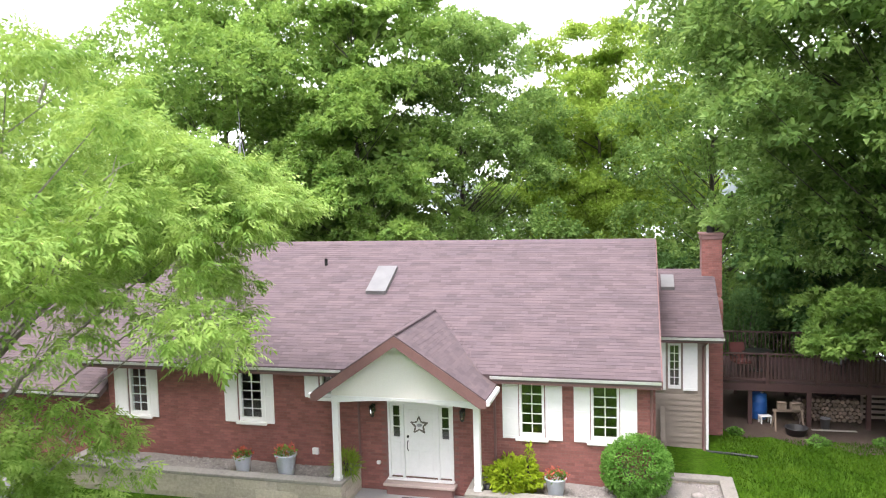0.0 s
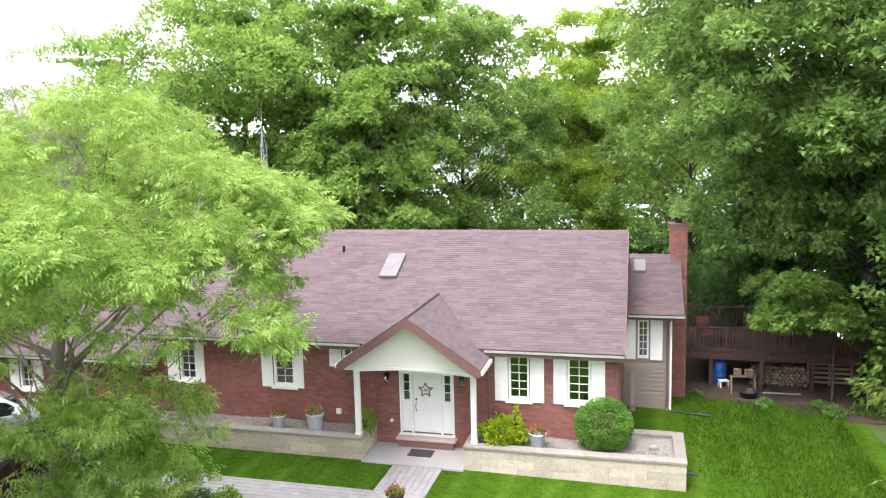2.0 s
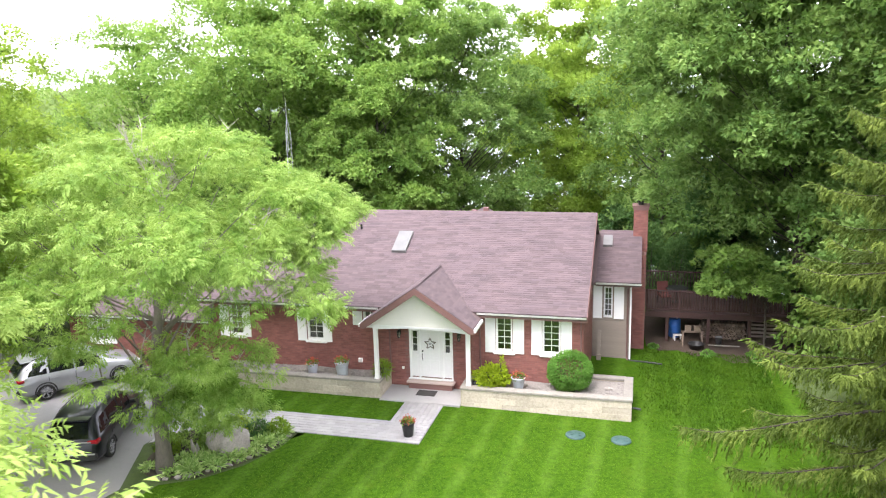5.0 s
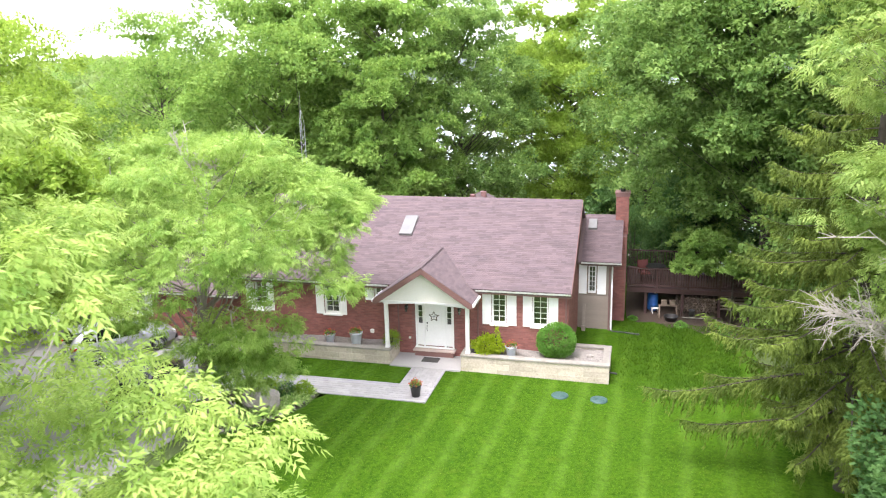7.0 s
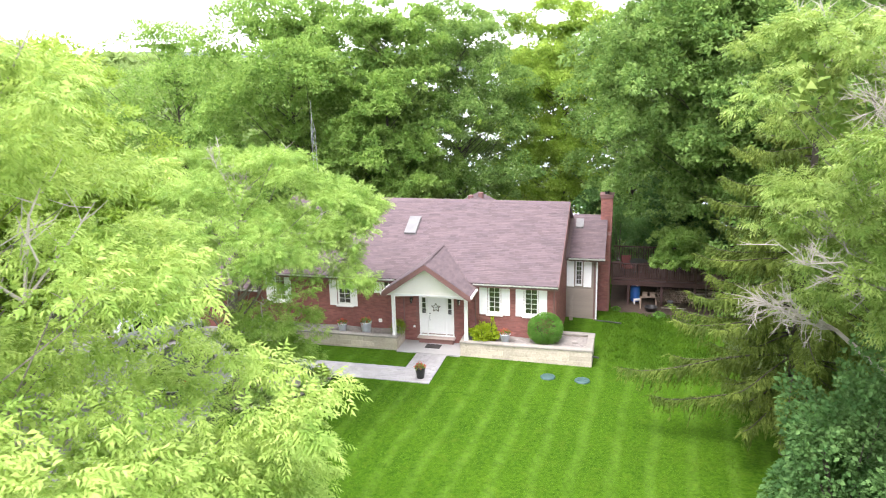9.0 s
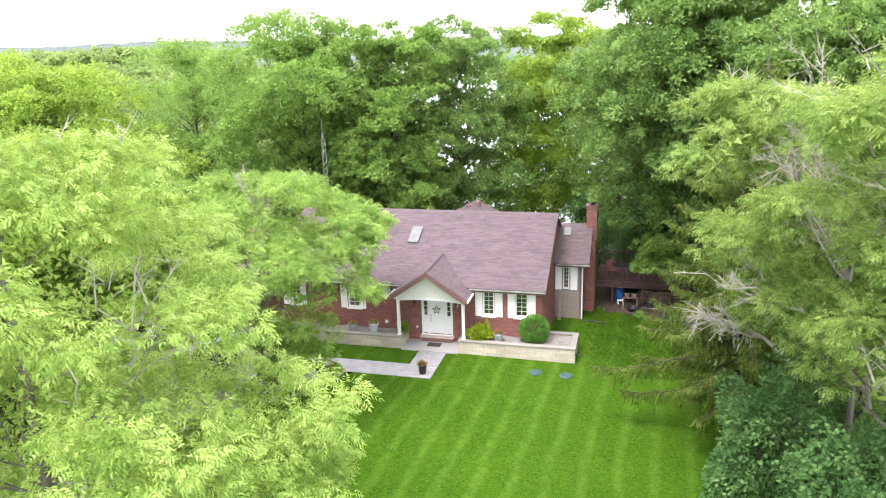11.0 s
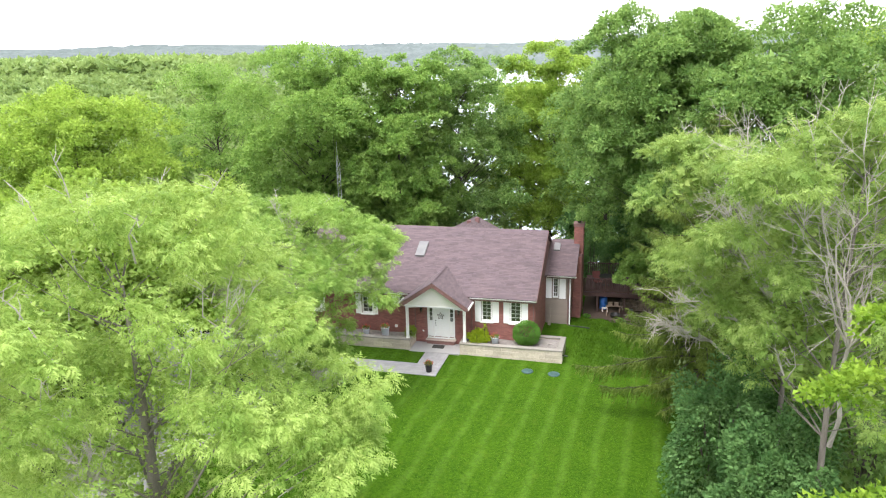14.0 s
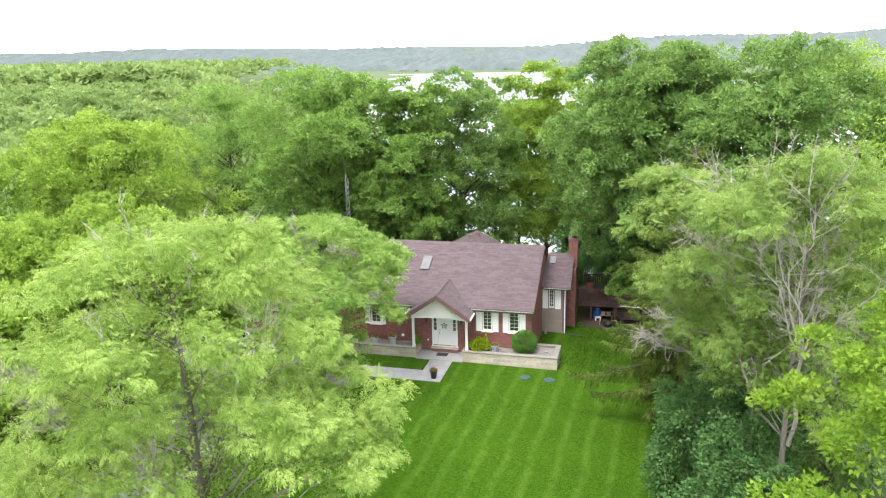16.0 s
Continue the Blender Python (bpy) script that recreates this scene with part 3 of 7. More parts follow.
def lawn_material():
    """Mown grass: broad patches, mowing lanes that run away from the house, fine blades, a few dry spots."""
    m, nt, nodes, links, bsdf = nodes_of("mown_lawn")
    geo = nodes.new("ShaderNodeNewGeometry")
    pos = geo.outputs["Position"]
    mp = nodes.new("ShaderNodeMapping")
    mp.inputs["Rotation"].default_value = (0, 0, radians(3))
    links.new(pos, mp.inputs[0])
    warp = nodes.new("ShaderNodeVectorMath")
    warp.operation = "MULTIPLY_ADD"
    nz = nodes.new("ShaderNodeTexNoise")
    nz.inputs["Scale"].default_value = 0.35
    links.new(pos, nz.inputs["Vector"])
    links.new(nz.outputs["Color"], warp.inputs[0])
    warp.inputs[1].default_value = (0.5, 0, 0)
    links.new(mp.outputs[0], warp.inputs[2])
    wave = nodes.new("ShaderNodeTexWave")
    wave.wave_type, wave.bands_direction, wave.wave_profile = "BANDS", "X", "SIN"
    wave.inputs["Scale"].default_value = 0.235
    wave.inputs["Distortion"].default_value = 1.1
    wave.inputs["Detail"].default_value = 2.0
    links.new(warp.outputs[0], wave.inputs["Vector"])
    lane = ramp(nt, wave.outputs["Fac"], 0.62, 1.0)
    broken = ramp(nt, noise_node(nt, pos, 0.8, 6, 0.75), 0.32, 0.62)
    broad = ramp(nt, noise_node(nt, pos, 0.22, 7, 0.72), 0.36, 0.64)
    col = mixc(nt, broad, (0.017, 0.064, 0.003), (0.046, 0.116, 0.005))
    strength = nodes.new("ShaderNodeMath")
    strength.operation = "MULTIPLY"
    links.new(lane, strength.inputs[0])
    links.new(broken, strength.inputs[1])
    half = nodes.new("ShaderNodeMath")
    half.operation = "MULTIPLY"
    half.inputs[1].default_value = 1.0
    links.new(strength.outputs[0], half.inputs[0])
    col = mixc(nt, half.outputs[0], col, (0.105, 0.205, 0.026))
    fine = ramp(nt, noise_node(nt, pos, 6.5, 9, 0.85), 0.36, 0.64)
    col = mixc(nt, 0.62, col, mixc(nt, fine, (0.005, 0.024, 0.002), (0.076, 0.160, 0.008)))
    mid = ramp(nt, noise_node(nt, pos, 1.7, 7, 0.78), 0.54, 0.72)
    col = mixc(nt, mixc(nt, 0.6, (0, 0, 0), mid), col, (0.085, 0.135, 0.012))
    weed = ramp(nt, noise_node(nt, pos, 3.6, 5, 0.7), 0.62, 0.7)
    col = mixc(nt, mixc(nt, 0.5, (0, 0, 0), weed), col, (0.03, 0.10, 0.006))
    links.new(col, bsdf.inputs["Base Color"])
    bsdf.inputs["Roughness"].default_value = 0.95
    bsdf.inputs["Specular IOR Level"].default_value = 0.06
    b = nodes.new("ShaderNodeBump")
    b.inputs["Strength"].default_value, b.inputs["Distance"].default_value = 0.6, 0.03
    links.new(noise_node(nt, pos, 38, 5, 0.7), b.inputs["Height"])
    links.new(b.outputs[0], bsdf.inputs["Normal"])
    return m


M_LAWN = lawn_material()
M_FOREST = surface("leafy_forest_floor", (0.045, 0.07, 0.018), (0.075, 0.115, 0.026), (0.06, 0.05, 0.03), 0.95, 0.25, 9, 0.5, 0.6, 14, 0.05)
M_WATER, _nt, _n, _l, _b = nodes_of("lake_water")
_b.inputs["Base Color"].default_value = (0.30, 0.36, 0.38, 1)
_b.inputs["Roughness"].default_value = 0.18
_bn = _n.new("ShaderNodeBump")
_bn.inputs["Strength"].default_value = 0.15
_g = _n.new("ShaderNodeNewGeometry")
_l.new(noise_node(_nt, _g.outputs["Position"], 0.6, 4), _bn.inputs["Height"])
_l.new(_bn.outputs[0], _b.inputs["Normal"])


# ---- ground, lake, paved areas ----
def ground_z(x, y):
    """Height of the ground: nearly level round the house, falling to the lake behind it."""
    x, y = np.asarray(x, float), np.asarray(y, float)
    z = -0.06 - 0.014 * np.clip(x, -1, 10)
    z = z - 0.18 * np.clip((y - 4) / 5, 0, 1) * np.clip((x - 6) / 3, 0, 1)
    fall = np.clip((y - 13) / 48, 0, 1)
    z = z - 11.0 * fall * fall * (3 - 2 * fall)
    rise = np.clip((y - 1080) / 420, 0, 1)
    z = z + 32 * rise * rise * (3 - 2 * rise)
    left = np.clip((-x - 10 - 0.36 * y) / 45, 0, 1)
    right = np.clip((x - 70 - 0.02 * y) / 100, 0, 1)
    z = z + 12 * np.maximum(left, right) * np.clip((y - 20) / 60, 0, 1) * np.clip((1080 - y) / 200, 0, 1)
    return z


def axis_steps(near0, near1, step, far0, far1):
    a = list(np.arange(near0, near1 + 1e-6, step))
    d, v = step, near1
    while v < far1:
        d *= 1.22
        v = min(far1, v + d)
        a.append(v)
    d, v = step, near0
    while v > far0:
        d *= 1.22
        v = max(far0, v - d)
        a.insert(0, v)
    return np.array(a)


def sheet(name, xs, ys, zfun, material, label, category, kind="structure"):
    gx, gy = np.meshgrid(xs, ys, indexing="ij")
    v = np.stack([gx, gy, zfun(gx, gy)], -1).reshape(-1, 3)
    n = len(ys)
    i, j = np.meshgrid(np.arange(len(xs) - 1), np.arange(n - 1), indexing="ij")
    a = (i * n + j).ravel()
    f = np.stack([a, a + n, a + n + 1, a + 1], 1).astype(np.int32)
    return tagged(mesh_object(name, v, f, material, smooth=True), label, category, "", kind)


sheet("ground", axis_steps(-40, 40, 1.0, -2500, 2500), axis_steps(-60, 40, 1.0, -800, 3200), ground_z, M_FOREST, "leafy woodland ground sloping down to a lake", "ground")
sheet("lake", axis_steps(-60, 60, 30, -900, 400), axis_steps(45, 300, 30, 44, 1200), lambda x, y: 0 * x - 10.2, M_WATER, "pale grey lake water reflecting the white sky", "water")

LAWN = [(-8.9, -60), (-8.2, -30), (-7.2, -16), (-6.7, -11.5), (-6.3, -9.3), (-5.2, -8.7), (-4.3, -7.6), (-3.7, -6.2), (-3.6, -5.0), (-10.3, -5.0), (-10.3, -3.35), (-10.6, -1.4), (-10.6, 3), (-13, 9), (-14, 14), (14, 14), (14.2, 4), (14.8, -4), (16.8, -14), (18.8, -24), (22, -60)]


def area(name, outline, lift, material, label, category, step=0.5, thick=0.0):
    """A flat patch over the ground, cut on a fine grid so that it follows the ground."""
    bm = bmesh.new()
    bm.faces.new([bm.verts.new((x, y, 0)) for x, y in outline])
    bmesh.ops.triangulate(bm, faces=bm.faces)
    xs = [p[0] for p in outline]
    ys = [p[1] for p in outline]
    for ax, lo, hi in ((0, min(xs), max(xs)), (1, min(ys), max(ys))):
        v = lo + step
        while v < hi:
            co, no = [0, 0, 0], [0, 0, 0]
            co[ax], no[ax] = v, 1
            bmesh.ops.bisect_plane(bm, geom=bm.verts[:] + bm.edges[:] + bm.faces[:], plane_co=co, plane_no=no)
            v += step
    for v in bm.verts:
        v.co.z = float(ground_z(v.co.x, v.co.y)) + lift
    for f in bm.faces:
        if f.normal.z < 0:
            f.normal_flip()
    return tagged(part(name, bm, material, None, smooth=True), label, category, "", "structure")


area("lawn", LAWN, 0.02, M_LAWN, "bright green mown lawn with pale mowing lanes", "lawn", 1.0)
area("driveway", [(-8.0, -3.2), (-8.5, -7.0), (-7.3, -9.8), (-7.7, -11.5), (-8.4, -16), (-9.3, -30), (-9.8, -60), (-13.5, -60), (-13.2, -28), (-13.5, -14), (-19.5, -9), (-24, -4), (-24, 0.5), (-11, 0.3), (-10.7, -1.0), (-10.5, -3.2)], 0.03, M_DRIVE, "worn grey driveway in front of the garage", "driveway", 1.0)
area("planting_bed", [(-3.75, -5.05), (-4.2, -5.05), (-6.2, -5.15), (-7.4, -5.6), (-8.0, -6.8), (-7.5, -8.6), (-6.6, -9.1), (-5.3, -8.6), (-4.4, -7.5), (-3.85, -6.2)], 0.035, M_SOIL, "dark soil bed round the tree and boulder", "garden bed", 0.5)
area("path_slab", [(-8.6, -3.5), (-8.4, -6.9), (-7.4, -5.5), (-6.8, -5.0), (-6.8, -3.5)], 0.05, M_SLAB, "pale concrete slab joining path and driveway", "paving", 0.6)

# ---- house ----
house = thing("house", (0, 0, 0), 0, "red brick bungalow with mauve shingle roof and white shutters", "house")
SL = 0.511
EAVE_Y, EAVE_Z, RIDGE_Y = -0.42, 3.42, 5.47
RIDGE_Z = EAVE_Z + (RIDGE_Y - EAVE_Y) * SL


def holed_wall(bm, x0, x1, z0, z1, y0, y1, holes):
    """One closed wall with openings (x0, x1, z0, z1) through it."""
    xs = sorted({x0, x1, *[h[0] for h in holes], *[h[1] for h in holes]})
    zs = sorted({z0, z1, *[h[2] for h in holes], *[h[3] for h in holes]})
    mid = lambda s, i: (s[i] + s[i + 1]) / 2
    solid = {(i, j) for i in range(len(xs) - 1) for j in range(len(zs) - 1) if not any(h[0] < mid(xs, i) < h[1] and h[2] < mid(zs, j) < h[3] for h in holes)}
    known = {}

    def at(i, j, y):
        if (i, j, y) not in known:
            known[i, j, y] = bm.verts.new((xs[i], y, zs[j]))
        return known[i, j, y]

    for i, j in solid:
        for y in (y0, y1):
            bm.faces.new([at(i, j, y), at(i + 1, j, y), at(i + 1, j + 1, y), at(i, j + 1, y)])
        for (di, dj), (a, b) in (((-1, 0), ((i, j), (i, j + 1))), ((1, 0), ((i + 1, j), (i + 1, j + 1))), ((0, -1), ((i, j), (i + 1, j))), ((0, 1), ((i, j + 1), (i + 1, j + 1)))):
            if (i + di, j + dj) not in solid:
                bm.faces.new([at(*a, y0), at(*b, y0), at(*b, y1), at(*a, y1)])
    return bm


def box_rows(centres, half, u, v, w):
    """Many boxes with five faces each from centres and half sizes along the axes u, v, w (w points out)."""
    centres = np.asarray(centres, float)
    u, v, w = (np.asarray(a, float) for a in (u, v, w))
    corner = [(-1, -1, -1), (1, -1, -1), (1, 1, -1), (-1, 1, -1), (-1, -1, 1), (1, -1, 1), (1, 1, 1), (-1, 1, 1)]
    half = np.asarray(half, float)
    if half.ndim == 1:
        half = np.repeat(half[None], len(centres), 0)
    pts = np.stack([centres + c[0] * half[:, :1] * u + c[1] * half[:, 1:2] * v + c[2] * half[:, 2:3] * w for c in corner], 1)
    quad = np.array([(4, 5, 6, 7), (0, 1, 5, 4), (1, 2, 6, 5), (2, 3, 7, 6), (3, 0, 4, 7)])
    f = (np.arange(len(centres))[:, None, None] * 8 + quad[None]).reshape(-1, 4).astype(np.int32)
    return pts.reshape(-1, 3), f


LATE = []  # pieces of walls and roofs, laid last


def brick_face(parent, x0, x1, z0, z1, y, holes, single=None, axis="y", depth=0.0):
    """Plans running-bond bricks on a wall face; single: the stretch in which each brick is an object of its own."""
    L, H = 0.225, 0.078
    many, ones = [], []
    row = 0
    z = z0
    while z + H <= z1 + 0.02:
        x = x0 - (L / 2 if row % 2 else 0)
        while x < x1:
            a, b = max(x, x0) + 0.005, min(x + L, x1) - 0.005
            if b - a > 0.05:
                cx, cz = (a + b) / 2, z + H / 2
                if not any(h[0] - 0.02 < b and a < h[1] + 0.02 and h[2] < cz + H / 2 and cz - H / 2 < h[3] for h in holes):
                    whole = b - a > L - 0.02
                    if single and whole and single[0] < cx < single[1] and single[2] < cz < single[3] and len(ones) < 300:
                        ones.append((cx, cz))
                    else:
                        many.append((cx, cz, (b - a) / 2))
            x += L
        z += H
        row += 1
    LATE.append(("brick", parent, many, ones, y, axis))


# front wall with its openings
WINDOWS = [(2.68, 3.33, 1.72, 3.16), (4.5, 5.2, 1.72, 3.16), (-5.38, -4.62, 1.72, 3.16), (-9.02, -8.36, 1.72, 3.16), (-2.86, -2.25, 2.52, 3.16)]
DOOR = (-0.91, 0.91, 0.40, 2.50)
wall_front = part("wall_front", holed_wall(bmesh.new(), -9.75, 6.06, -0.45, 3.3, 0.0, 0.25, WINDOWS + [DOOR]), M_MORTAR, house, "red brick front wall")
brick_face(wall_front, -9.75, 6.06, -0.45, 3.3, 0.0, WINDOWS + [DOOR], single=(-1.9, 3.9, 0.1, 2.6))
bm = prism([(0.25, -0.45), (10.9, -0.45), (10.9, 3.3), (RIDGE_Y, RIDGE_Z - 0.18), (0.25, 3.42)], "x", 5.81, 6.06)
wall_east = part("wall_east", bm, M_MORTAR, house, "red brick gable end")
bm = prism([(0.25, -0.45), (10.9, -0.45), (10.9, 3.3), (RIDGE_Y, RIDGE_Z - 0.18), (0.25, 3.42)], "x", -9.75, -9.5)
part("wall_west", bm, M_MORTAR, house)
part("wall_back", boxed(-9.5, 5.81, 10.65, 10.9, -0.45, 3.3), M_MORTAR, house)
# Unseen inner surfaces, added and coloured dark so the windows look into shade.
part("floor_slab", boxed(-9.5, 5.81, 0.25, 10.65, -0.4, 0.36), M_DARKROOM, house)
part("room_backing", boxed(-9.5, 5.81, 3.6, 3.72, 0.36, 3.2), M_DARKROOM, house)
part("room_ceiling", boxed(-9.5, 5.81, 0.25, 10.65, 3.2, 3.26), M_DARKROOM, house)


def roof_slab(bm, x0, x1, ya, za, yb, zb, t=0.16):
    """A sloped slab between a low edge (ya, za) and a high edge (yb, zb)."""
    b = prism([(ya, za - t), (yb, zb - t), (yb, zb), (ya, za)], "x", x0, x1)
    me = bpy.data.meshes.new("slab")
    b.to_mesh(me)
    b.free()
    bm.from_mesh(me)
    bpy.data.meshes.remove(me)
    return bm


bm = bmesh.new()
roof_slab(bm, -10.28, 6.2, EAVE_Y, EAVE_Z, RIDGE_Y, RIDGE_Z)
roof_slab(bm, -10.28, 6.2, 2 * RIDGE_Y - EAVE_Y, EAVE_Z, RIDGE_Y, RIDGE_Z)
roof = part("roof", bm, M_ROOFBASE, house, "mauve-brown shingle gable roof")


def shingle_slope(parent, p0, u, s, width, length, inside=None, single=False, tab=0.31, step=0.13):
    """Plans rows of shingle tabs on a slope: p0 its low corner, u along the eave, s up the slope."""
    many, ones = [], []
    row = 0
    v = 0.0
    while v < length - 0.02:
        off = (0, 0.13, 0.05, 0.2, 0.1)[row % 5]
        x = -off if single else -random.uniform(0, 0.3)
        while x < width:
            wide = tab if single else random.choice((0.17, 0.24, 0.31, 0.38, 0.5))
            a, b = max(0, x) + 0.0008, min(width, x + wide) - 0.0008
            if b - a > 0.05 and (inside is None or all(inside(q, v + step / 2) for q in ((a + b) / 2,) + (() if single else (a, b)))):
                if single and b - a > tab - 0.02 and len(ones) < 300:
                    ones.append(((a + b) / 2, v))
                else:
                    many.append(((a + b) / 2, v, (b - a) / 2))
            elif b - a > 0.05 and not single:
                # tabs cut along a valley
                c = a
                while c < b - 0.02:
                    e = min(b, c + 0.06)
                    if inside((c + e) / 2, v + step / 2):
                        many.append(((c + e) / 2, v, (e - c) / 2))
                    c = e
            x += wide
        v += step
        row += 1
    LATE.append(("shingle", parent, many, ones, (p0, u, s, step, tab), ""))


SV = Vector((0, 1, SL)).normalized()
PORCH_X, PORCH_Y, PORCH_Z, PORCH_HALF, PORCH_TIP = -0.04, -1.85, 4.66, 2.22, 3.17
VALLEY_Y = EAVE_Y + (PORCH_Z - EAVE_Z) / SL


def off_porch(a, v):
    x = -10.28 + a
    y = EAVE_Y + v * SV.y
    if y > VALLEY_Y:
        return True
    half = PORCH_HALF * (VALLEY_Y - y) / (VALLEY_Y - EAVE_Y) * (PORCH_Z - EAVE_Z) / (PORCH_Z - PORCH_TIP)
    return abs(x - PORCH_X) > half - 0.08


SLOPE_LEN = math.hypot(RIDGE_Y - EAVE_Y, RIDGE_Z - EAVE_Z)
shingle_slope(roof, (-10.28, EAVE_Y - 0.02, EAVE_Z), (1, 0, 0), SV, 16.48, SLOPE_LEN + 0.02, off_porch)
bm = bmesh.new()
roof_cap = prism([(RIDGE_Y - 0.16, RIDGE_Z - 0.05), (RIDGE_Y, RIDGE_Z + 0.035), (RIDGE_Y + 0.16, RIDGE_Z - 0.05), (RIDGE_Y, RIDGE_Z - 0.02)], "x", -10.29, 6.21)
part("ridge_cap", roof_cap, M_SHINGLEONE, roof)


def gutter(name, x0, x1, y, z, parent=house):
    part(name, prism([(y + 0.01, z - 0.075), (y + 0.08, z - 0.075), (y + 0.08, z), (y + 0.06, z), (y + 0.06, z - 0.06), (y - 0.005, z - 0.055), (y - 0.02, z + 0.005), (y - 0.035, z + 0.005)], "x", x0, x1), M_WHITE, parent, "white metal gutter")


gutter("gutter", -10.28, -2.05, EAVE_Y - 0.06, EAVE_Z - 0.02)
gutter("gutter", 2.02, 6.2, EAVE_Y - 0.06, EAVE_Z - 0.02)
part("fascia", boxed(-10.28, 6.2, EAVE_Y + 0.01, EAVE_Y + 0.03, EAVE_Z - 0.22, EAVE_Z - 0.15), M_BROWN, house)
part("soffit", boxed(-10.28, 6.2, EAVE_Y + 0.03, 0.0, EAVE_Z - 0.22, EAVE_Z - 0.19), M_BROWN, house)
part("rake_board", prism([(EAVE_Y, EAVE_Z - 0.2), (RIDGE_Y, RIDGE_Z - 0.2), (RIDGE_Y, RIDGE_Z - 0.01), (EAVE_Y, EAVE_Z - 0.01)], "x", 6.203, 6.235), M_BROWN, house)


def window(x0, x1, z0, z1, y, cols, rows, sill=True, parent=house, side=0.0):
    """A white sash window in an opening, with grille, panes and sill."""
    w = thing("window", (0, 0, 0))
    w.parent = parent
    f = bmesh.new()
    e = 0.065
    for a in ((x0, x0 + e, z0, z1), (x1 - e, x1, z0, z1), (x0 + e, x1 - e, z0, z0 + e * 1.4), (x0 + e, x1 - e, z1 - e, z1)):
        box(f, a[0], a[1], y - 0.03, y + 0.1, a[2], a[3])
    part("window_frame", f, M_WHITE, w)
    gx0, gx1, gz0, gz1 = x0 + e, x1 - e, z0 + e * 1.4, z1 - e
    g = bmesh.new()
    for i in range(1, cols):
        c = gx0 + (gx1 - gx0) * i / cols
        box(g, c - 0.0125, c + 0.0125, y + 0.022, y + 0.052, gz0, gz1)
    for i in range(1, rows):
        c = gz0 + (gz1 - gz0) * i / rows
        box(g, gx0, gx1, y + 0.024, y + 0.05, c - 0.0125, c + 0.0125)
    part("grille", g, M_WHITE, w)
    pw, ph = (gx1 - gx0) / cols - 0.022, (gz1 - gz0) / rows - 0.022
    one = boxed(-pw / 2, pw / 2, -0.003, 0.003, -ph / 2, ph / 2)
    first = None
    for i in range(cols):
        for j in range(rows):
            at = (gx0 + (gx1 - gx0) * (i + 0.5) / cols, y + 0.037, gz0 + (gz1 - gz0) * (j + 0.5) / rows)
            if first is None:
                p = first = part("pane", one, M_GLASS, w)
            else:
                p = new("pane", first.data)
                p.parent = w
            p.location = at
            p.rotation_euler = (radians(random.uniform(-0.4, 0.4)), 0, radians(random.uniform(-0.4, 0.4)))
            p.visible_shadow = False
    if sill:
        part("window_sill", boxed(x0 - 0.1, x1 + 0.1, y - 0.1, y + 0.06, z0 - 0.1, z0 - 0.004, bevel=0.012), M_WHITE, w)
    return w


def shutter(x0, x1, z0, z1, y, parent=house):
    """A white panelled shutter fixed beside a window."""
    s = bmesh.new()
    box(s, x0, x1, y - 0.02, y, z0, z1)
    for a in ((x0, x0 + 0.05, z0, z1), (x1 - 0.05, x1, z0, z1), (x0 + 0.05, x1 - 0.05, z0, z0 + 0.07), (x0 + 0.05, x1 - 0.05, z1 - 0.07, z1), (x0 + 0.05, x1 - 0.05, (z0 + z1) / 2 - 0.03, (z0 + z1) / 2 + 0.03)):
        box(s, a[0], a[1], y - 0.035, y - 0.02, a[2], a[3])
    part("shutter", s, M_WHITE, parent, "white panelled shutter")


for i, (a, b, c, d) in enumerate(WINDOWS):
    window(a, b, c, d, 0.02, 2, 5 if d - c > 1 else 2)
for a, b in ((2.25, 2.66), (3.36, 3.79), (4.08, 4.48), (5.22, 5.63), (-5.82, -5.42), (-4.6, -4.28), (-9.5, -9.06), (-8.34, -8.03)):
    shutter(a, b, 1.68, 3.2, -0.012)
shutter(-3.31, -2.9, 2.5, 3.2, -0.012)

# front door with side lights
door = thing("front_door", (0, 0, 0))
door.parent = house
f = bmesh.new()
for a in ((-0.91, -0.85, 0.4, 2.5), (0.85, 0.91, 0.4, 2.5), (-0.85, 0.85, 2.44, 2.5), (-0.52, -0.46, 0.4, 2.44), (0.46, 0.52, 0.4, 2.44)):
    box(f, a[0], a[1], -0.03, 0.12, a[2], a[3])
part("door_frame", f, M_WHITE, door)
f = boxed(-0.455, 0.455, 0.04, 0.09, 0.43, 2.435)
for a in ((-0.33, -0.05, 0.55, 1.15), (0.05, 0.33, 0.55, 1.15), (-0.33, -0.05, 1.28, 2.28), (0.05, 0.33, 1.28, 2.28)):
    box(f, a[0], a[1], 0.03, 0.04, a[2], a[3], bevel=0.008)
part("door_leaf", f, M_WHITE, door)
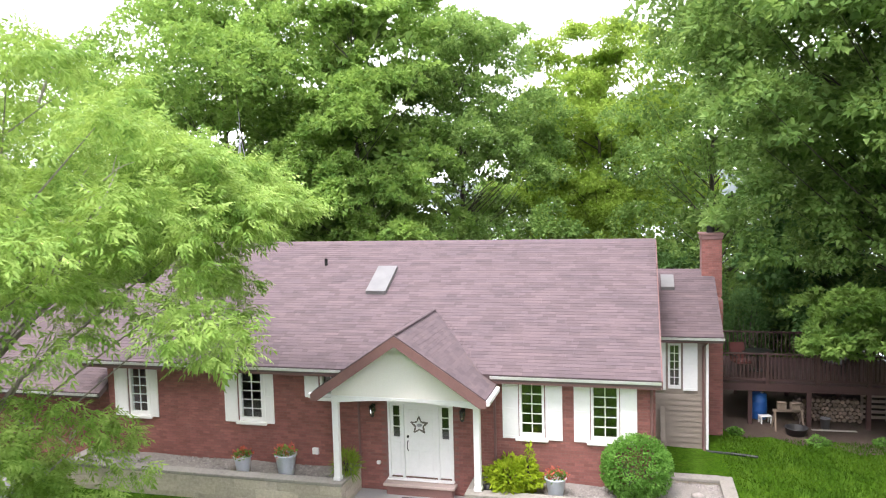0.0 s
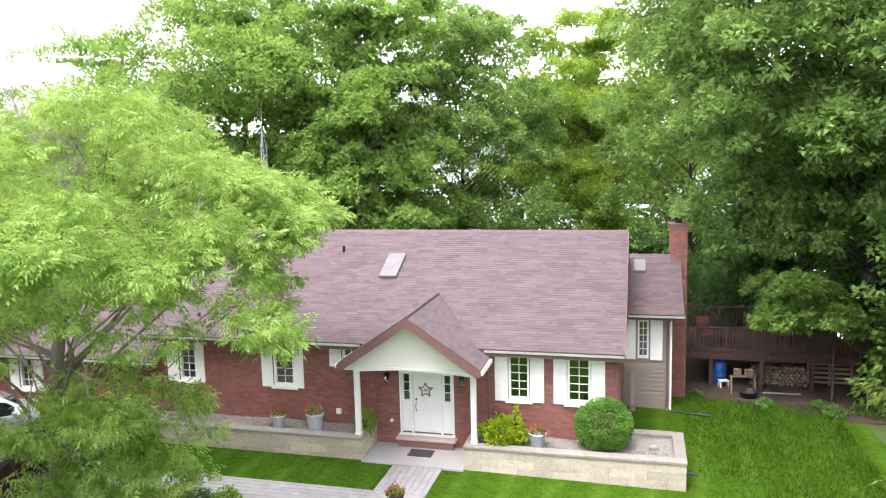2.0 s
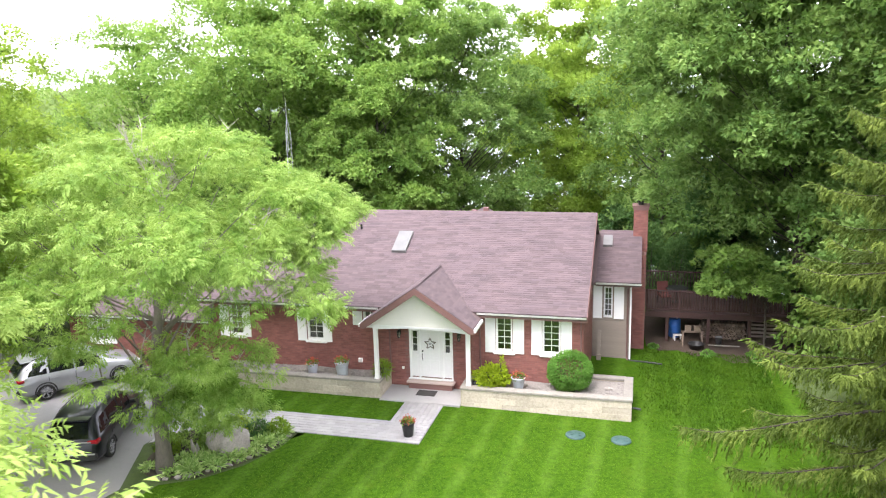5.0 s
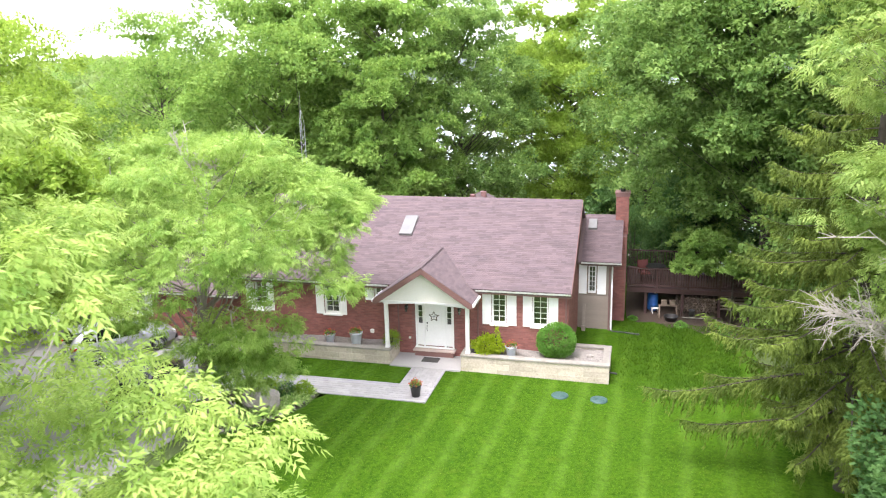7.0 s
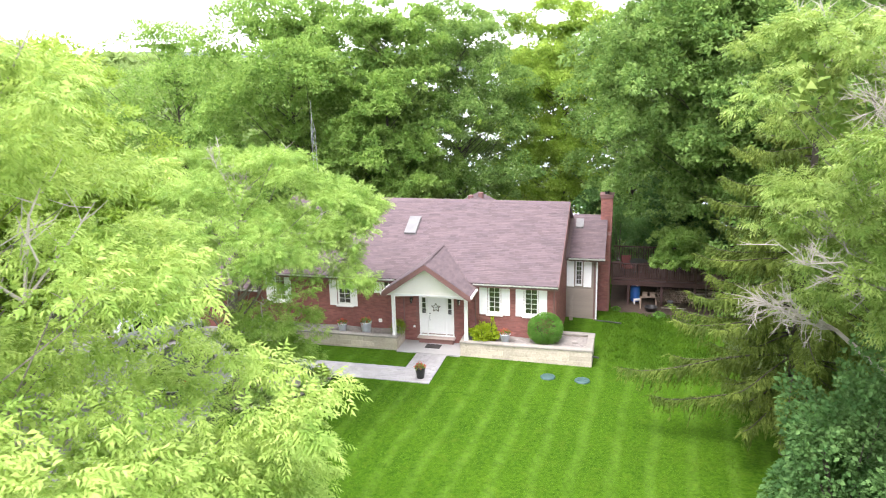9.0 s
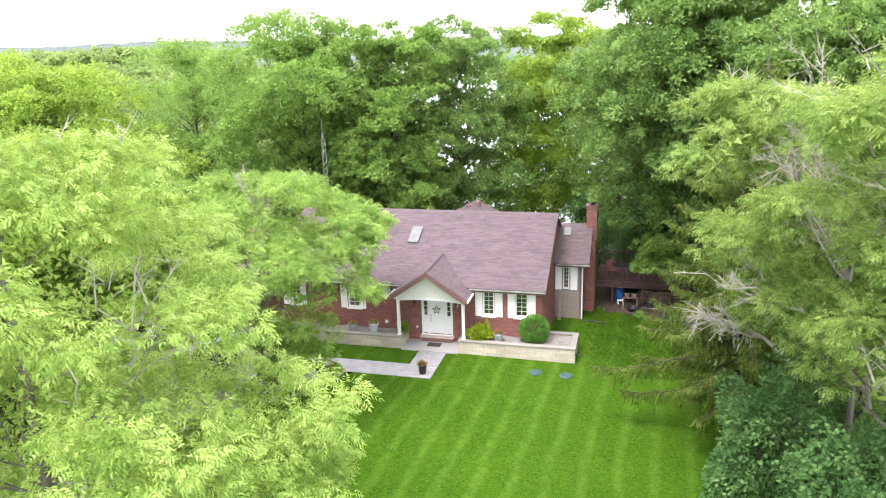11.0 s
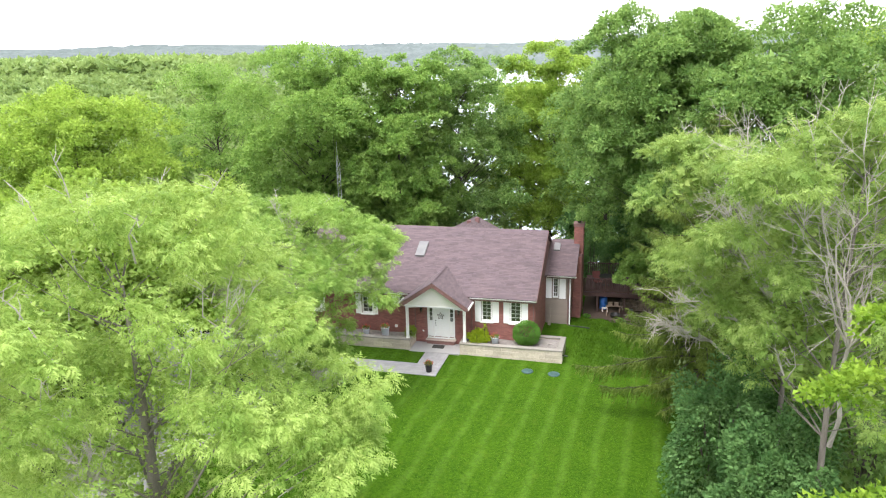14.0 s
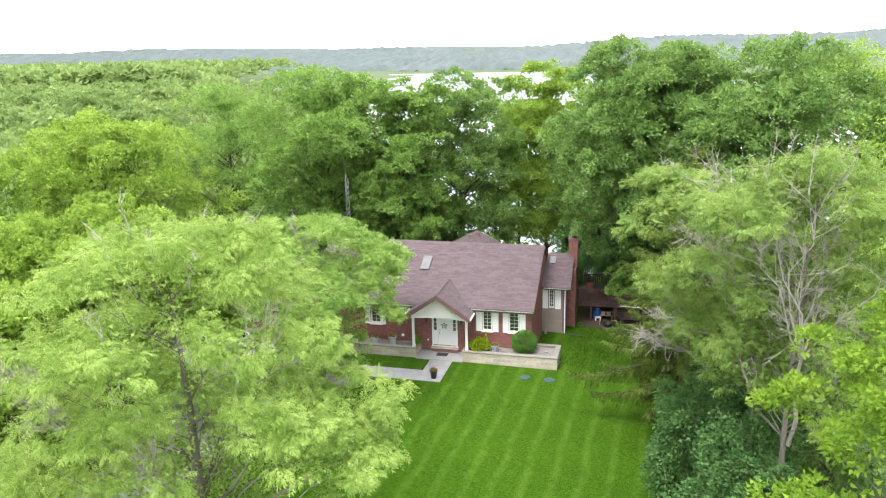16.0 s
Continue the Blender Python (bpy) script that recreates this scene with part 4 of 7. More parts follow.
for sx in (-1, 1):
    c = sx * 0.685
    f = boxed(c - 0.165, c + 0.165, 0.04, 0.09, 0.43, 1.5)
    box(f, c - 0.165, c - 0.095, 0.04, 0.09, 1.5, 2.44)
    box(f, c + 0.095, c + 0.165, 0.04, 0.09, 1.5, 2.44)
    box(f, c - 0.095, c + 0.095, 0.04, 0.09, 2.36, 2.44)
    for k in (1.79, 2.08):
        box(f, c - 0.095, c + 0.095, 0.045, 0.085, k - 0.012, k + 0.012)
    box(f, c - 0.11, c + 0.11, 0.03, 0.04, 0.58, 1.36, bevel=0.008)
    part("side_panel", f, M_WHITE, door)
    for k in range(3):
        p = part("pane", boxed(c - 0.09, c + 0.09, 0.06, 0.066, 1.505 + k * 0.288, 1.772 + k * 0.288), M_GLASS, door)
        p.visible_shadow = False
part("door_sill", boxed(-0.93, 0.93, -0.14, 0.12, 0.36, 0.398, bevel=0.008), M_WHITE, door)
h = turned([(0, 0), (0.035, 0.0), (0.035, 0.02), (0, 0.025)], 12)
bmesh.ops.rotate(h, verts=h.verts, cent=(0, 0, 0), matrix=Matrix.Rotation(radians(90), 3, "X"))
bmesh.ops.translate(h, verts=h.verts, vec=(-0.36, 0.03, 1.53))
part("deadbolt", h, M_DARKMETAL, door)
part("door_handle", tube(bmesh.new(), [(-0.36, 0.02, 1.42), (-0.36, -0.05, 1.38), (-0.36, -0.05, 1.22), (-0.36, 0.02, 1.14)], [0.014, 0.012, 0.012, 0.014], 6), M_DARKMETAL, door)
part("doorstep", boxed(-0.98, 1.0, -0.36, -0.02, 0.26, 0.345, bevel=0.015), M_PINKSTEP, house, "pinkish stone doorstep")
part("step_riser", boxed(-0.9, 0.92, -0.3, -0.02, -0.05, 0.262), M_MORTAR, house)

# porch gable
porch = thing("porch", (0, 0, 0))
porch.parent = house
tip, apex = PORCH_TIP, PORCH_Z
half = PORCH_HALF
WALL_Y = -1.26
for sx in (-1, 1):
    b = bmesh.new()
    nrm = Vector((sx * (apex - tip), 0, half)).normalized() * 0.13
    y1, y2 = EAVE_Y + (tip - EAVE_Z) / SL + 0.25, VALLEY_Y + 0.1
    v = [(PORCH_X, PORCH_Y, apex), (PORCH_X + sx * half, PORCH_Y, tip), (PORCH_X + sx * half, -0.3, tip), (PORCH_X, y2, apex)]
    top = [b.verts.new(p) for p in v]
    low = [b.verts.new(Vector(p) - Vector((0, 0, 0.14))) for p in v]
    b.faces.new(top)
    b.faces.new(low[::-1])
    for i in range(4):
        b.faces.new((top[i], top[(i + 1) % 4], low[(i + 1) % 4], low[i]))
    pr = part("porch_roof", b, M_ROOFBASE, porch, "shingled porch gable roof")
    sl = math.hypot(half, apex - tip)
    u = Vector((0, 1, 0))
    sv = Vector((-sx * half, 0, apex - tip)).normalized()

    def keep(a, v, sl=sl):
        y = PORCH_Y + a
        z = tip + (apex - tip) * v / sl
        return y < EAVE_Y + (z - EAVE_Z) / SL - 0.05

    if sx > 0:
        shingle_slope(pr, (PORCH_X + half, PORCH_Y - 0.02, tip), u, sv, VALLEY_Y - PORCH_Y, sl, keep, single=True)
    else:
        shingle_slope(pr, (PORCH_X - half, PORCH_Y - 0.02, tip), u, sv, VALLEY_Y - PORCH_Y, sl, keep)
    b = bmesh.new()
    q = [(PORCH_X, apex - 0.02), (PORCH_X + sx * (half + 0.02), tip - 0.03), (PORCH_X + sx * (half + 0.02), tip - 0.2), (PORCH_X + sx * (half - 0.16), tip - 0.2), (PORCH_X, apex - 0.27)]
    me_b = prism(q if sx > 0 else q[::-1], "y", PORCH_Y - 0.035, PORCH_Y)
    part("rake_board", me_b, M_BROWN, porch)
    gx = PORCH_X + sx * (half + 0.045)
    part("porch_gutter", boxed(gx - 0.05, gx + 0.05, PORCH_Y, -0.45, tip - 0.15, tip - 0.03, bevel=0.012), M_WHITE, porch, "white metal gutter")
part("ridge_cap", prism([(PORCH_X - 0.13, apex - 0.085), (PORCH_X, apex + 0.018), (PORCH_X + 0.13, apex - 0.085), (PORCH_X, apex - 0.02)], "y", PORCH_Y - 0.03, VALLEY_Y), M_SHINGLEONE, porch)
ztop = lambda x: apex - 0.16 - abs(x - PORCH_X) * (apex - tip) / half
part("gable_panel", prism([(-1.98, 2.93), (1.9, 2.93), (1.9, ztop(1.9)), (PORCH_X, ztop(PORCH_X)), (-1.98, ztop(-1.98))], "y", WALL_Y, WALL_Y + 0.14), M_CREAM, porch, "cream stucco gable")
n = 16
under = [(-1.98 + 3.88 * i / n, 2.76 + 0.12 * math.sin(math.pi * i / n)) for i in range(n + 1)]
part("arched_beam", prism(under + [(1.9, 2.95), (-1.98, 2.95)], "y", WALL_Y - 0.03, WALL_Y + 0.15), M_WHITE, porch, "white gently arched beam")
part("porch_soffit", boxed(-1.98, 1.9, WALL_Y + 0.15, 0.0, 2.9, 2.94), M_WHITE, porch)
for px in (-1.9, 1.82):
    b = boxed(px - 0.08, px + 0.08, WALL_Y - 0.02, WALL_Y + 0.14, 0.70, 2.8, bevel=0.01)
    box(b, px - 0.1, px + 0.1, WALL_Y - 0.04, WALL_Y + 0.16, 0.70, 0.8, bevel=0.01)
    part("porch_post", b, M_WHITE, porch, "square white porch post")
for sx in (-1, 1):
    l0 = WALL_Y + 0.12
    part("side_beam", boxed(-1.98 if sx < 0 else 1.76, -1.84 if sx < 0 else 1.9, l0 + 0.03, 0.0, 2.72, 2.9), M_WHITE, porch)

# skylight, vents on the roof
def on_roof(x, y, lift=0.0):
    return Vector((x, y, EAVE_Z + (y - EAVE_Y) * SL + lift))


# The opaque white base colour stands for sky reflected in the skylights.
M_SKYGLASS = surface("skylight_reflection_white", (0.58, 0.59, 0.59), (0.66, 0.67, 0.67), None, 0.12, 2, 8, 0.1, 0.0)


M_CURB = surface("grey_curb", (0.12, 0.12, 0.12), (0.17, 0.17, 0.165), None, 0.5, 2, 20, 0.2, 0.05)


def skylight(x0, x1, y0, y1, zf, parent):
    s = thing("skylight", (0, 0, 0))
    s.parent = parent
    f, g = bmesh.new(), bmesh.new()
    for (bm_, inset, h0, h1) in ((f, 0.0, -0.05, 0.13), (g, 0.08, 0.1, 0.15)):
        lo = [Vector((x, y, zf(y) + h0)) for x, y in ((x0 + inset, y0 + inset), (x1 - inset, y0 + inset), (x1 - inset, y1 - inset), (x0 + inset, y1 - inset))]
        hi = [p + Vector((0, -SL * (h1 - h0) * 0.6, h1 - h0)) for p in lo]
        a, b = [bm_.verts.new(p) for p in lo], [bm_.verts.new(p) for p in hi]
        bm_.faces.new(a[::-1])
        bm_.faces.new(b)
        for i in range(4):
            bm_.faces.new((a[i], a[(i + 1) % 4], b[(i + 1) % 4], b[i]))
    part("curb", f, M_CURB, s)
    part("dome", g, M_SKYGLASS, s)


skylight(-2.42, -1.78, 2.66, 3.92, lambda y: EAVE_Z + (y - EAVE_Y) * SL, house)
v = on_roof(-4.35, 4.12)
b = turned([(0.0, -0.1), (0.05, -0.1), (0.05, 0.24), (0.035, 0.24), (0.035, 0.15), (0, 0.15)], 12, v)
part("vent_pipe", b, M_DARKMETAL, house, "dark plumbing vent pipe")

# right wing
WE_Y, WE_Z, WR_Y = 4.8, 3.49, 8.1
WR_Z = WE_Z + (WR_Y - WE_Y) * SL
WW = (6.57, 6.96, 1.72, 3.16)
wall_wing = part("wall_wing", holed_wall(bmesh.new(), 6.06, 7.74, -0.6, 3.4, 5.4, 5.6, [WW]), M_SIDING, house, "taupe clapboard wall")
part("wall_wing_side", prism([(5.6, -0.6), (10.9, -0.6), (10.9, 3.4), (WR_Y, WR_Z - 0.2), (5.6, 3.75)], "x", 7.54, 7.74), M_MORTAR, house, "red brick side wall")
# Added dark backing that keeps the wing window dim.
part("wing_room_backing", boxed(6.06, 7.54, 7.2, 7.3, 0.3, 3.4), M_DARKROOM, house)
b = bmesh.new()
roof_slab(b, 6.06, 8.17, WE_Y, WE_Z, WR_Y, WR_Z)
roof_slab(b, 6.06, 8.17, 2 * WR_Y - WE_Y, WE_Z, WR_Y, WR_Z)
wing_roof = part("wing_roof", b, M_ROOFBASE, house, "shingled roof of the side wing")
shingle_slope(wing_roof, (6.24, WE_Y - 0.02, WE_Z), (1, 0, 0), SV, 1.93, math.hypot(WR_Y - WE_Y, WR_Z - WE_Z) + 0.02)
gutter("gutter", 6.24, 8.19, WE_Y - 0.06, WE_Z - 0.02)
part("soffit", boxed(6.24, 8.17, WE_Y + 0.03, 5.4, WE_Z - 0.2, WE_Z - 0.17), M_BROWN, house)
skylight(6.42, 6.84, 7.0, 7.66, lambda y: WE_Z + (y - WE_Y) * SL, house)
window(*WW, 5.41, 2, 5, sill=False)
shutter(6.11, 6.5, 1.68, 3.2, 5.37)
shutter(7.02, 7.45, 1.68, 3.2, 5.37)
part("corner_board", boxed(7.71, 7.78, 5.34, 5.46, -0.5, 3.3), M_WHITE, house)
z = -0.5
k = 0
while z < 3.28:
    for a, c in ((6.1, 7.7),) if z + 0.17 < 1.62 or z > 3.2 else ((7.46, 7.7),):
        part("siding_board", prism([(5.4, z), (5.36, z), (5.388, z + 0.168), (5.4, z + 0.168)], "x", a, c), M_SIDING, wall_wing)
    z += 0.17
part("downspout", tube(bmesh.new(), [(7.7, 5.0, 3.36), (7.7, 5.05, 3.25), (7.62, 5.3, 3.1), (7.62, 5.32, -0.1), (7.66, 5.2, -0.2)], [0.035] * 5, 8), M_BROWN, house, "brown downspout")
part("downspout", tube(bmesh.new(), [(6.0, -0.42, 3.34), (6.0, -0.3, 3.22), (5.98, -0.06, 3.1), (5.98, -0.05, 0.7)], [0.035] * 4, 8), M_BROWN, house, "brown downspout")
part("downspout", tube(bmesh.new(), [(2.06, -0.42, 3.34), (2.06, -0.3, 3.22), (2.05, -0.06, 3.1), (2.05, -0.05, 0.65)], [0.035] * 4, 8), M_BROWN, house, "brown downspout")
part("downspout", tube(bmesh.new(), [(-1.72, -0.06, 2.75), (-1.72, -0.05, 0.65)], [0.035] * 2, 8), M_BROWN, house, "brown downspout")

# chimney
chimney = thing("chimney", (0, 0, 0))
chimney.parent = house
breast = part("breast", boxed(7.74, 8.36, 7.0, 9.2, -0.6, 4.3), M_MORTAR, chimney)
stack = part("stack", boxed(7.76, 8.4, 7.75, 8.5, 4.3, 6.25), M_MORTAR, chimney)
b = boxed(7.72, 8.44, 7.71, 8.54, 6.25, 6.4, bevel=0.01)
box(b, 7.69, 8.47, 7.68, 8.57, 6.4, 6.47, bevel=0.01)
part("crown", b, M_BROWN, chimney)
b = turned([(0.13, 6.47), (0.13, 6.68), (0.22, 6.70), (0.22, 6.74), (0.05, 6.84), (0, 6.84)], 14, (8.08, 8.12, 0))
part("flue_cap", b, M_DARKMETAL, chimney, "dark metal chimney cap")
brick_face(breast, 7.74, 8.36, -0.5, 4.3, 7.0, [])
brick_face(stack, 7.76, 8.4, 4.3, 6.25, 7.75, [])
brick_face(wall_east, 0.02, 10.9, -0.4, 3.4, 6.06, [], axis="x")
brick_face(stack, 7.75, 8.5, 4.3, 6.25, 8.4, [], axis="x")
brick_face(breast, 7.0, 9.2, -0.5, 4.3, 8.36, [], axis="x")

# rear ell and low garage wing
ELL_X, ELL_Z = -0.45, 5.5
b = bmesh.new()
for sx in (-1, 1):
    v = [(ELL_X, 4.5, ELL_Z), (ELL_X + sx * 4.4, 4.5, ELL_Z - 4.4 * SL), (ELL_X + sx * 4.4, 13.3, ELL_Z - 4.4 * SL), (ELL_X, 13.3, ELL_Z)]
    top = [b.verts.new(p) for p in v]
    low = [b.verts.new(Vector(p) - Vector((0, 0, 0.16))) for p in v]
    b.faces.new(top)
    b.faces.new(low[::-1])
    for i in range(4):
        b.faces.new((top[i], top[(i + 1) % 4], low[(i + 1) % 4], low[i]))
ell_roof = part("rear_roof", b, M_ROOFBASE, house, "shingled gable roof of the rear wing")
for sx in (-1, 1):
    shingle_slope(ell_roof, (ELL_X + sx * 4.4, 6.5, ELL_Z - 4.4 * SL), (0, 1, 0), Vector((-sx, 0, SL)).normalized(), 6.8, 4.4 * math.hypot(1, SL), lambda a, v: v > 1.2)
part("rear_wall", prism([(ELL_X - 4.0, -0.5), (ELL_X + 4.0, -0.5), (ELL_X + 4.0, 3.4), (ELL_X, 5.3), (ELL_X - 4.0, 3.4)], "y", 12.7, 12.9), M_MORTAR, house)
for sx in (-1, 1):
    part("rear_wall", boxed(ELL_X + sx * 3.9 - 0.1, ELL_X + sx * 3.9 + 0.1, 10.9, 12.7, -0.5, 3.1), M_MORTAR, house)
for dx, dy in ((0.35, 11.9), (-0.1, 10.9)):
    part("roof_vent", boxed(ELL_X - 0.15 + dx, ELL_X + 0.15 + dx, dy, dy + 0.3, ELL_Z - 0.25, ELL_Z + 0.16, bevel=0.02), M_BROWN, house)

GARX0, GARX1, GE_Z, GR_Y = -17.4, -9.76, 2.42, 4.6
GR_Z = GE_Z + (GR_Y - EAVE_Y) * SL
GW = (-15.95, -15.35, 1.0, 2.2)
wall_gar = part("wall_garage", holed_wall(bmesh.new(), GARX0, GARX1, -0.5, 2.4, 0.0, 0.25, [GW]), M_MORTAR, house, "red brick wall of the low side wing")
brick_face(wall_gar, GARX0, GARX1, -0.45, 2.35, 0.0, [GW])
part("wall_garage_end", prism([(0.25, -0.5), (9.2, -0.5), (9.2, 2.4), (GR_Y, GR_Z - 0.18), (0.25, 2.5)], "x", GARX0, GARX0 + 0.25), M_MORTAR, house)
part("garage_back", boxed(GARX0 + 0.25, GARX1, 8.95, 9.2, -0.5, 2.4), M_MORTAR, house)
# Added dark backing behind the garage window, for a shaded inside.
part("garage_room_backing", boxed(GARX0 + 0.25, GARX1, 2.5, 2.6, -0.3, 2.6), M_DARKROOM, house)
b = bmesh.new()
roof_slab(b, GARX0 - 0.4, GARX1, EAVE_Y, GE_Z, GR_Y, GR_Z)
roof_slab(b, GARX0 - 0.4, GARX1, 2 * GR_Y - EAVE_Y, GE_Z, GR_Y, GR_Z)
gar_roof = part("garage_roof", b, M_ROOFBASE, house, "shingled roof of the low side wing")
shingle_slope(gar_roof, (GARX0 - 0.4, EAVE_Y - 0.02, GE_Z), (1, 0, 0), SV, GARX1 - GARX0 + 0.4, math.hypot(GR_Y - EAVE_Y, GR_Z - GE_Z))
gutter("gutter", GARX0 - 0.4, GARX1, EAVE_Y - 0.06, GE_Z - 0.02)
window(*GW, 0.02, 2, 4)
shutter(-16.4, -16.0, 0.95, 2.2, -0.012)
shutter(-15.3, -14.9, 0.95, 2.2, -0.012)

# ---- planters, porch floor, path ----
TOP = 0.70


def planter(name, runs, fill, label):
    """A low bed wall of concrete blocks with cap stones and a gravel fill; runs: (x0, x1, y0, y1) of each wall."""
    p = thing(name, (0, 0, 0), 0, label, "planter")
    for (x0, x1, y0, y1) in runs:
        long_x = x1 - x0 > y1 - y0
        n = max(1, round(((x1 - x0) if long_x else (y1 - y0)) / 1.15))
        rows = 4
        for r in range(rows):
            za, zb = -0.4 + (TOP - 0.09 + 0.4) * r / rows, -0.4 + (TOP - 0.09 + 0.4) * (r + 1) / rows
            cuts = [i / n for i in range(n + 1)] if r % 2 == 0 else [0] + [(i + 0.5) / n for i in range(n)] + [1]
            for a, c in zip(cuts, cuts[1:]):
                j = random.uniform(-0.004, 0.004)
                if long_x:
                    q = (x0 + (x1 - x0) * a + 0.002, x0 + (x1 - x0) * c - 0.002, y0 + j, y1)
                else:
                    q = (x0 + j, x1, y0 + (y1 - y0) * a + 0.002, y0 + (y1 - y0) * c - 0.002)
                part("block", boxed(*q, za + 0.002, zb - 0.002, bevel=0.006), M_CONCRETE, p)
        m = max(1, round(n * 0.55))
        for i in range(m):
            if long_x:
                q = (x0 - 0.03 + (x1 - x0 + 0.06) * i / m + 0.003, x0 - 0.03 + (x1 - x0 + 0.06) * (i + 1) / m - 0.003, y0 - 0.04, y1 + 0.03)
            else:
                q = (x0 - 0.03, x1 + 0.03, y0 + 0.034 + (y1 - y0 - 0.03) * i / m, y0 + 0.028 + (y1 - y0 - 0.03) * (i + 1) / m)
            part("cap_stone", boxed(*q, TOP - 0.088, TOP + random.uniform(0, 0.006), bevel=0.012), M_CAP, p)
    for (x0, x1, y0, y1) in fill:
        xs, ys = np.linspace(x0, x1, int((x1 - x0) / 0.12) + 2), np.linspace(y0, y1, int((y1 - y0) / 0.12) + 2)
        gx, gy = np.meshgrid(xs, ys, indexing="ij")
        gz = TOP - 0.14 + 0.03 * np.sin(gx * 2.1) * np.cos(gy * 3.3) + 0.012 * np.sin(gx * 17) * np.sin(gy * 13)
        v = np.stack([gx, gy, gz], -1).reshape(-1, 3)
        k = len(ys)
        i, j = np.meshgrid(np.arange(len(xs) - 1), np.arange(k - 1), indexing="ij")
        a = (i * k + j).ravel()
        mesh_object("gravel_fill", v, np.stack([a, a + k, a + k + 1, a + 1], 1).astype(np.int32), M_GRAVEL, p, smooth=True)
    return p


planter("planter", [(-10.3, -1.72, -1.45, -1.17), (-10.3, -10.02, -1.165, -0.03), (-2.0, -1.72, -1.165, -0.03)], [(-10.02, -2.0, -1.17, -0.03)], "long low concrete block bed filled with gravel")
planter("planter", [(1.55, 7.92, -1.45, -1.17), (1.55, 1.83, -1.165, -0.03), (7.64, 7.92, -1.165, 0.86), (6.12, 7.635, 0.6, 0.86)], [(1.83, 6.06, -1.17, -0.03), (6.06, 7.64, -1.17, 0.6)], "low concrete block bed with gravel and shrubs")

tagged(part("porch_floor", boxed(-1.715, 1.545, -1.62, -0.02, -0.3, 0.02, bevel=0.012), M_SLAB), "pale concrete porch floor slab", "paving", "", "structure")
mat_ = tagged(part("door_mat", boxed(-0.42, 0.36, -0.98, -0.45, 0.022, 0.042, bevel=0.006), M_MAT), "dark woven door mat on the porch slab", "door mat")

pavers = tagged(part("path", boxed(-6.78, 0.9, -4.95, -3.4, -0.3, -0.035), M_DRIVE), "grey concrete paver path through the lawn", "path", "", "structure")
tagged(part("path", boxed(-0.66, 0.9, -3.395, -1.63, -0.3, -0.035), M_DRIVE), "grey concrete paver path to the porch", "path", "", "structure")


def lay_pavers(parent, x0, x1, y0, y1, along):
    """Running-bond pavers over a rectangle; each a bevelled block of its own on shared meshes."""
    L, W = 0.30, 0.20
    kinds = {}
    row, v = 0, (y0 if along == "x" else x0)
    end_v, a0, a1 = (y1, x0, x1) if along == "x" else (x1, y0, y1)
    while v < end_v - 0.06:
        w = min(W, end_v - v)
        a = a0 - (L / 2 if row % 2 else 0)
        while a < a1 - 0.02:
            p, q = max(a, a0), min(a + L, a1)
            if q - p > 0.05:
                key = (round(q - p, 2), round(w, 2))
                if key not in kinds:
                    h0, h1 = key[0] / 2 - 0.005, key[1] / 2 - 0.005
                    kinds[key] = boxed(*((-h0, h0, -h1, h1) if along == "x" else (-h1, h1, -h0, h0)), -0.05, 0.0, bevel=0.006)
                    ob = part("paver", kinds[key], M_PAVER, parent)
                    kinds[key] = ob.data
                else:
                    ob = new("paver", kinds[key])
                    ob.parent = parent
                c = ((p + q) / 2, v + w / 2) if along == "x" else (v + w / 2, (p + q) / 2)
                ob.location = (*c, 0.0 + random.uniform(-0.004, 0.003))
                ob.rotation_euler = (radians(random.uniform(-0.5, 0.5)), radians(random.uniform(-0.5, 0.5)), 0)
            a += L
        v += W
        row += 1


lay_pavers(pavers, -6.78, 0.9, -4.95, -3.4, "x")
lay_pavers(bpy.data.objects["path.001"], -0.66, 0.9, -3.39, -1.63, "y")


# ---- things on the porch wall ----
def wall_lantern(x, z):
    l = thing("wall_lantern", (x, -0.012, z), 0, "black metal wall lantern beside the front door", "lantern", "lanterns beside the door")
    part("back_plate", boxed(-0.05, 0.05, -0.02, 0.012, -0.12, 0.1, bevel=0.008), M_DARKMETAL, l)
    part("arm", tube(bmesh.new(), [(0, -0.02, 0.06), (0, -0.1, 0.14), (0, -0.15, 0.1)], [0.012] * 3, 6), M_DARKMETAL, l)
    b = turned([(0.0, 0.13), (0.09, 0.05), (0.085, 0.04), (0.075, 0.03)], 6, (0, -0.15, 0))
    part("roof", b, M_DARKMETAL, l)
    part("glass_body", turned([(0.07, 0.03), (0.05, -0.17), (0.0, -0.17)], 6, (0, -0.15, 0)), M_GLASS, l)
    for k in range(6):
        a = k * math.pi / 3
        part("bar", tube(bmesh.new(), [(0.072 * math.cos(a), -0.15 + 0.072 * math.sin(a), 0.04), (0.052 * math.cos(a), -0.15 + 0.052 * math.sin(a), -0.18)], [0.007] * 2, 4), M_DARKMETAL, l)
    part("base", turned([(0.0, -0.17), (0.06, -0.17), (0.05, -0.2), (0.0, -0.24)], 6, (0, -0.15, 0)), M_DARKMETAL, l)


wall_lantern(-1.3, 2.3)
wall_lantern(1.2, 2.3)

M_WREATH = surface("woven_twig_star", (0.10, 0.085, 0.07), (0.24, 0.22, 0.19), None, 0.9, 8, 60, 0.5, 0.5)
star = thing("star_wreath", (-0.03, 0.02, 1.86), 0, "grey twig star wreath hung on the white door", "wreath")
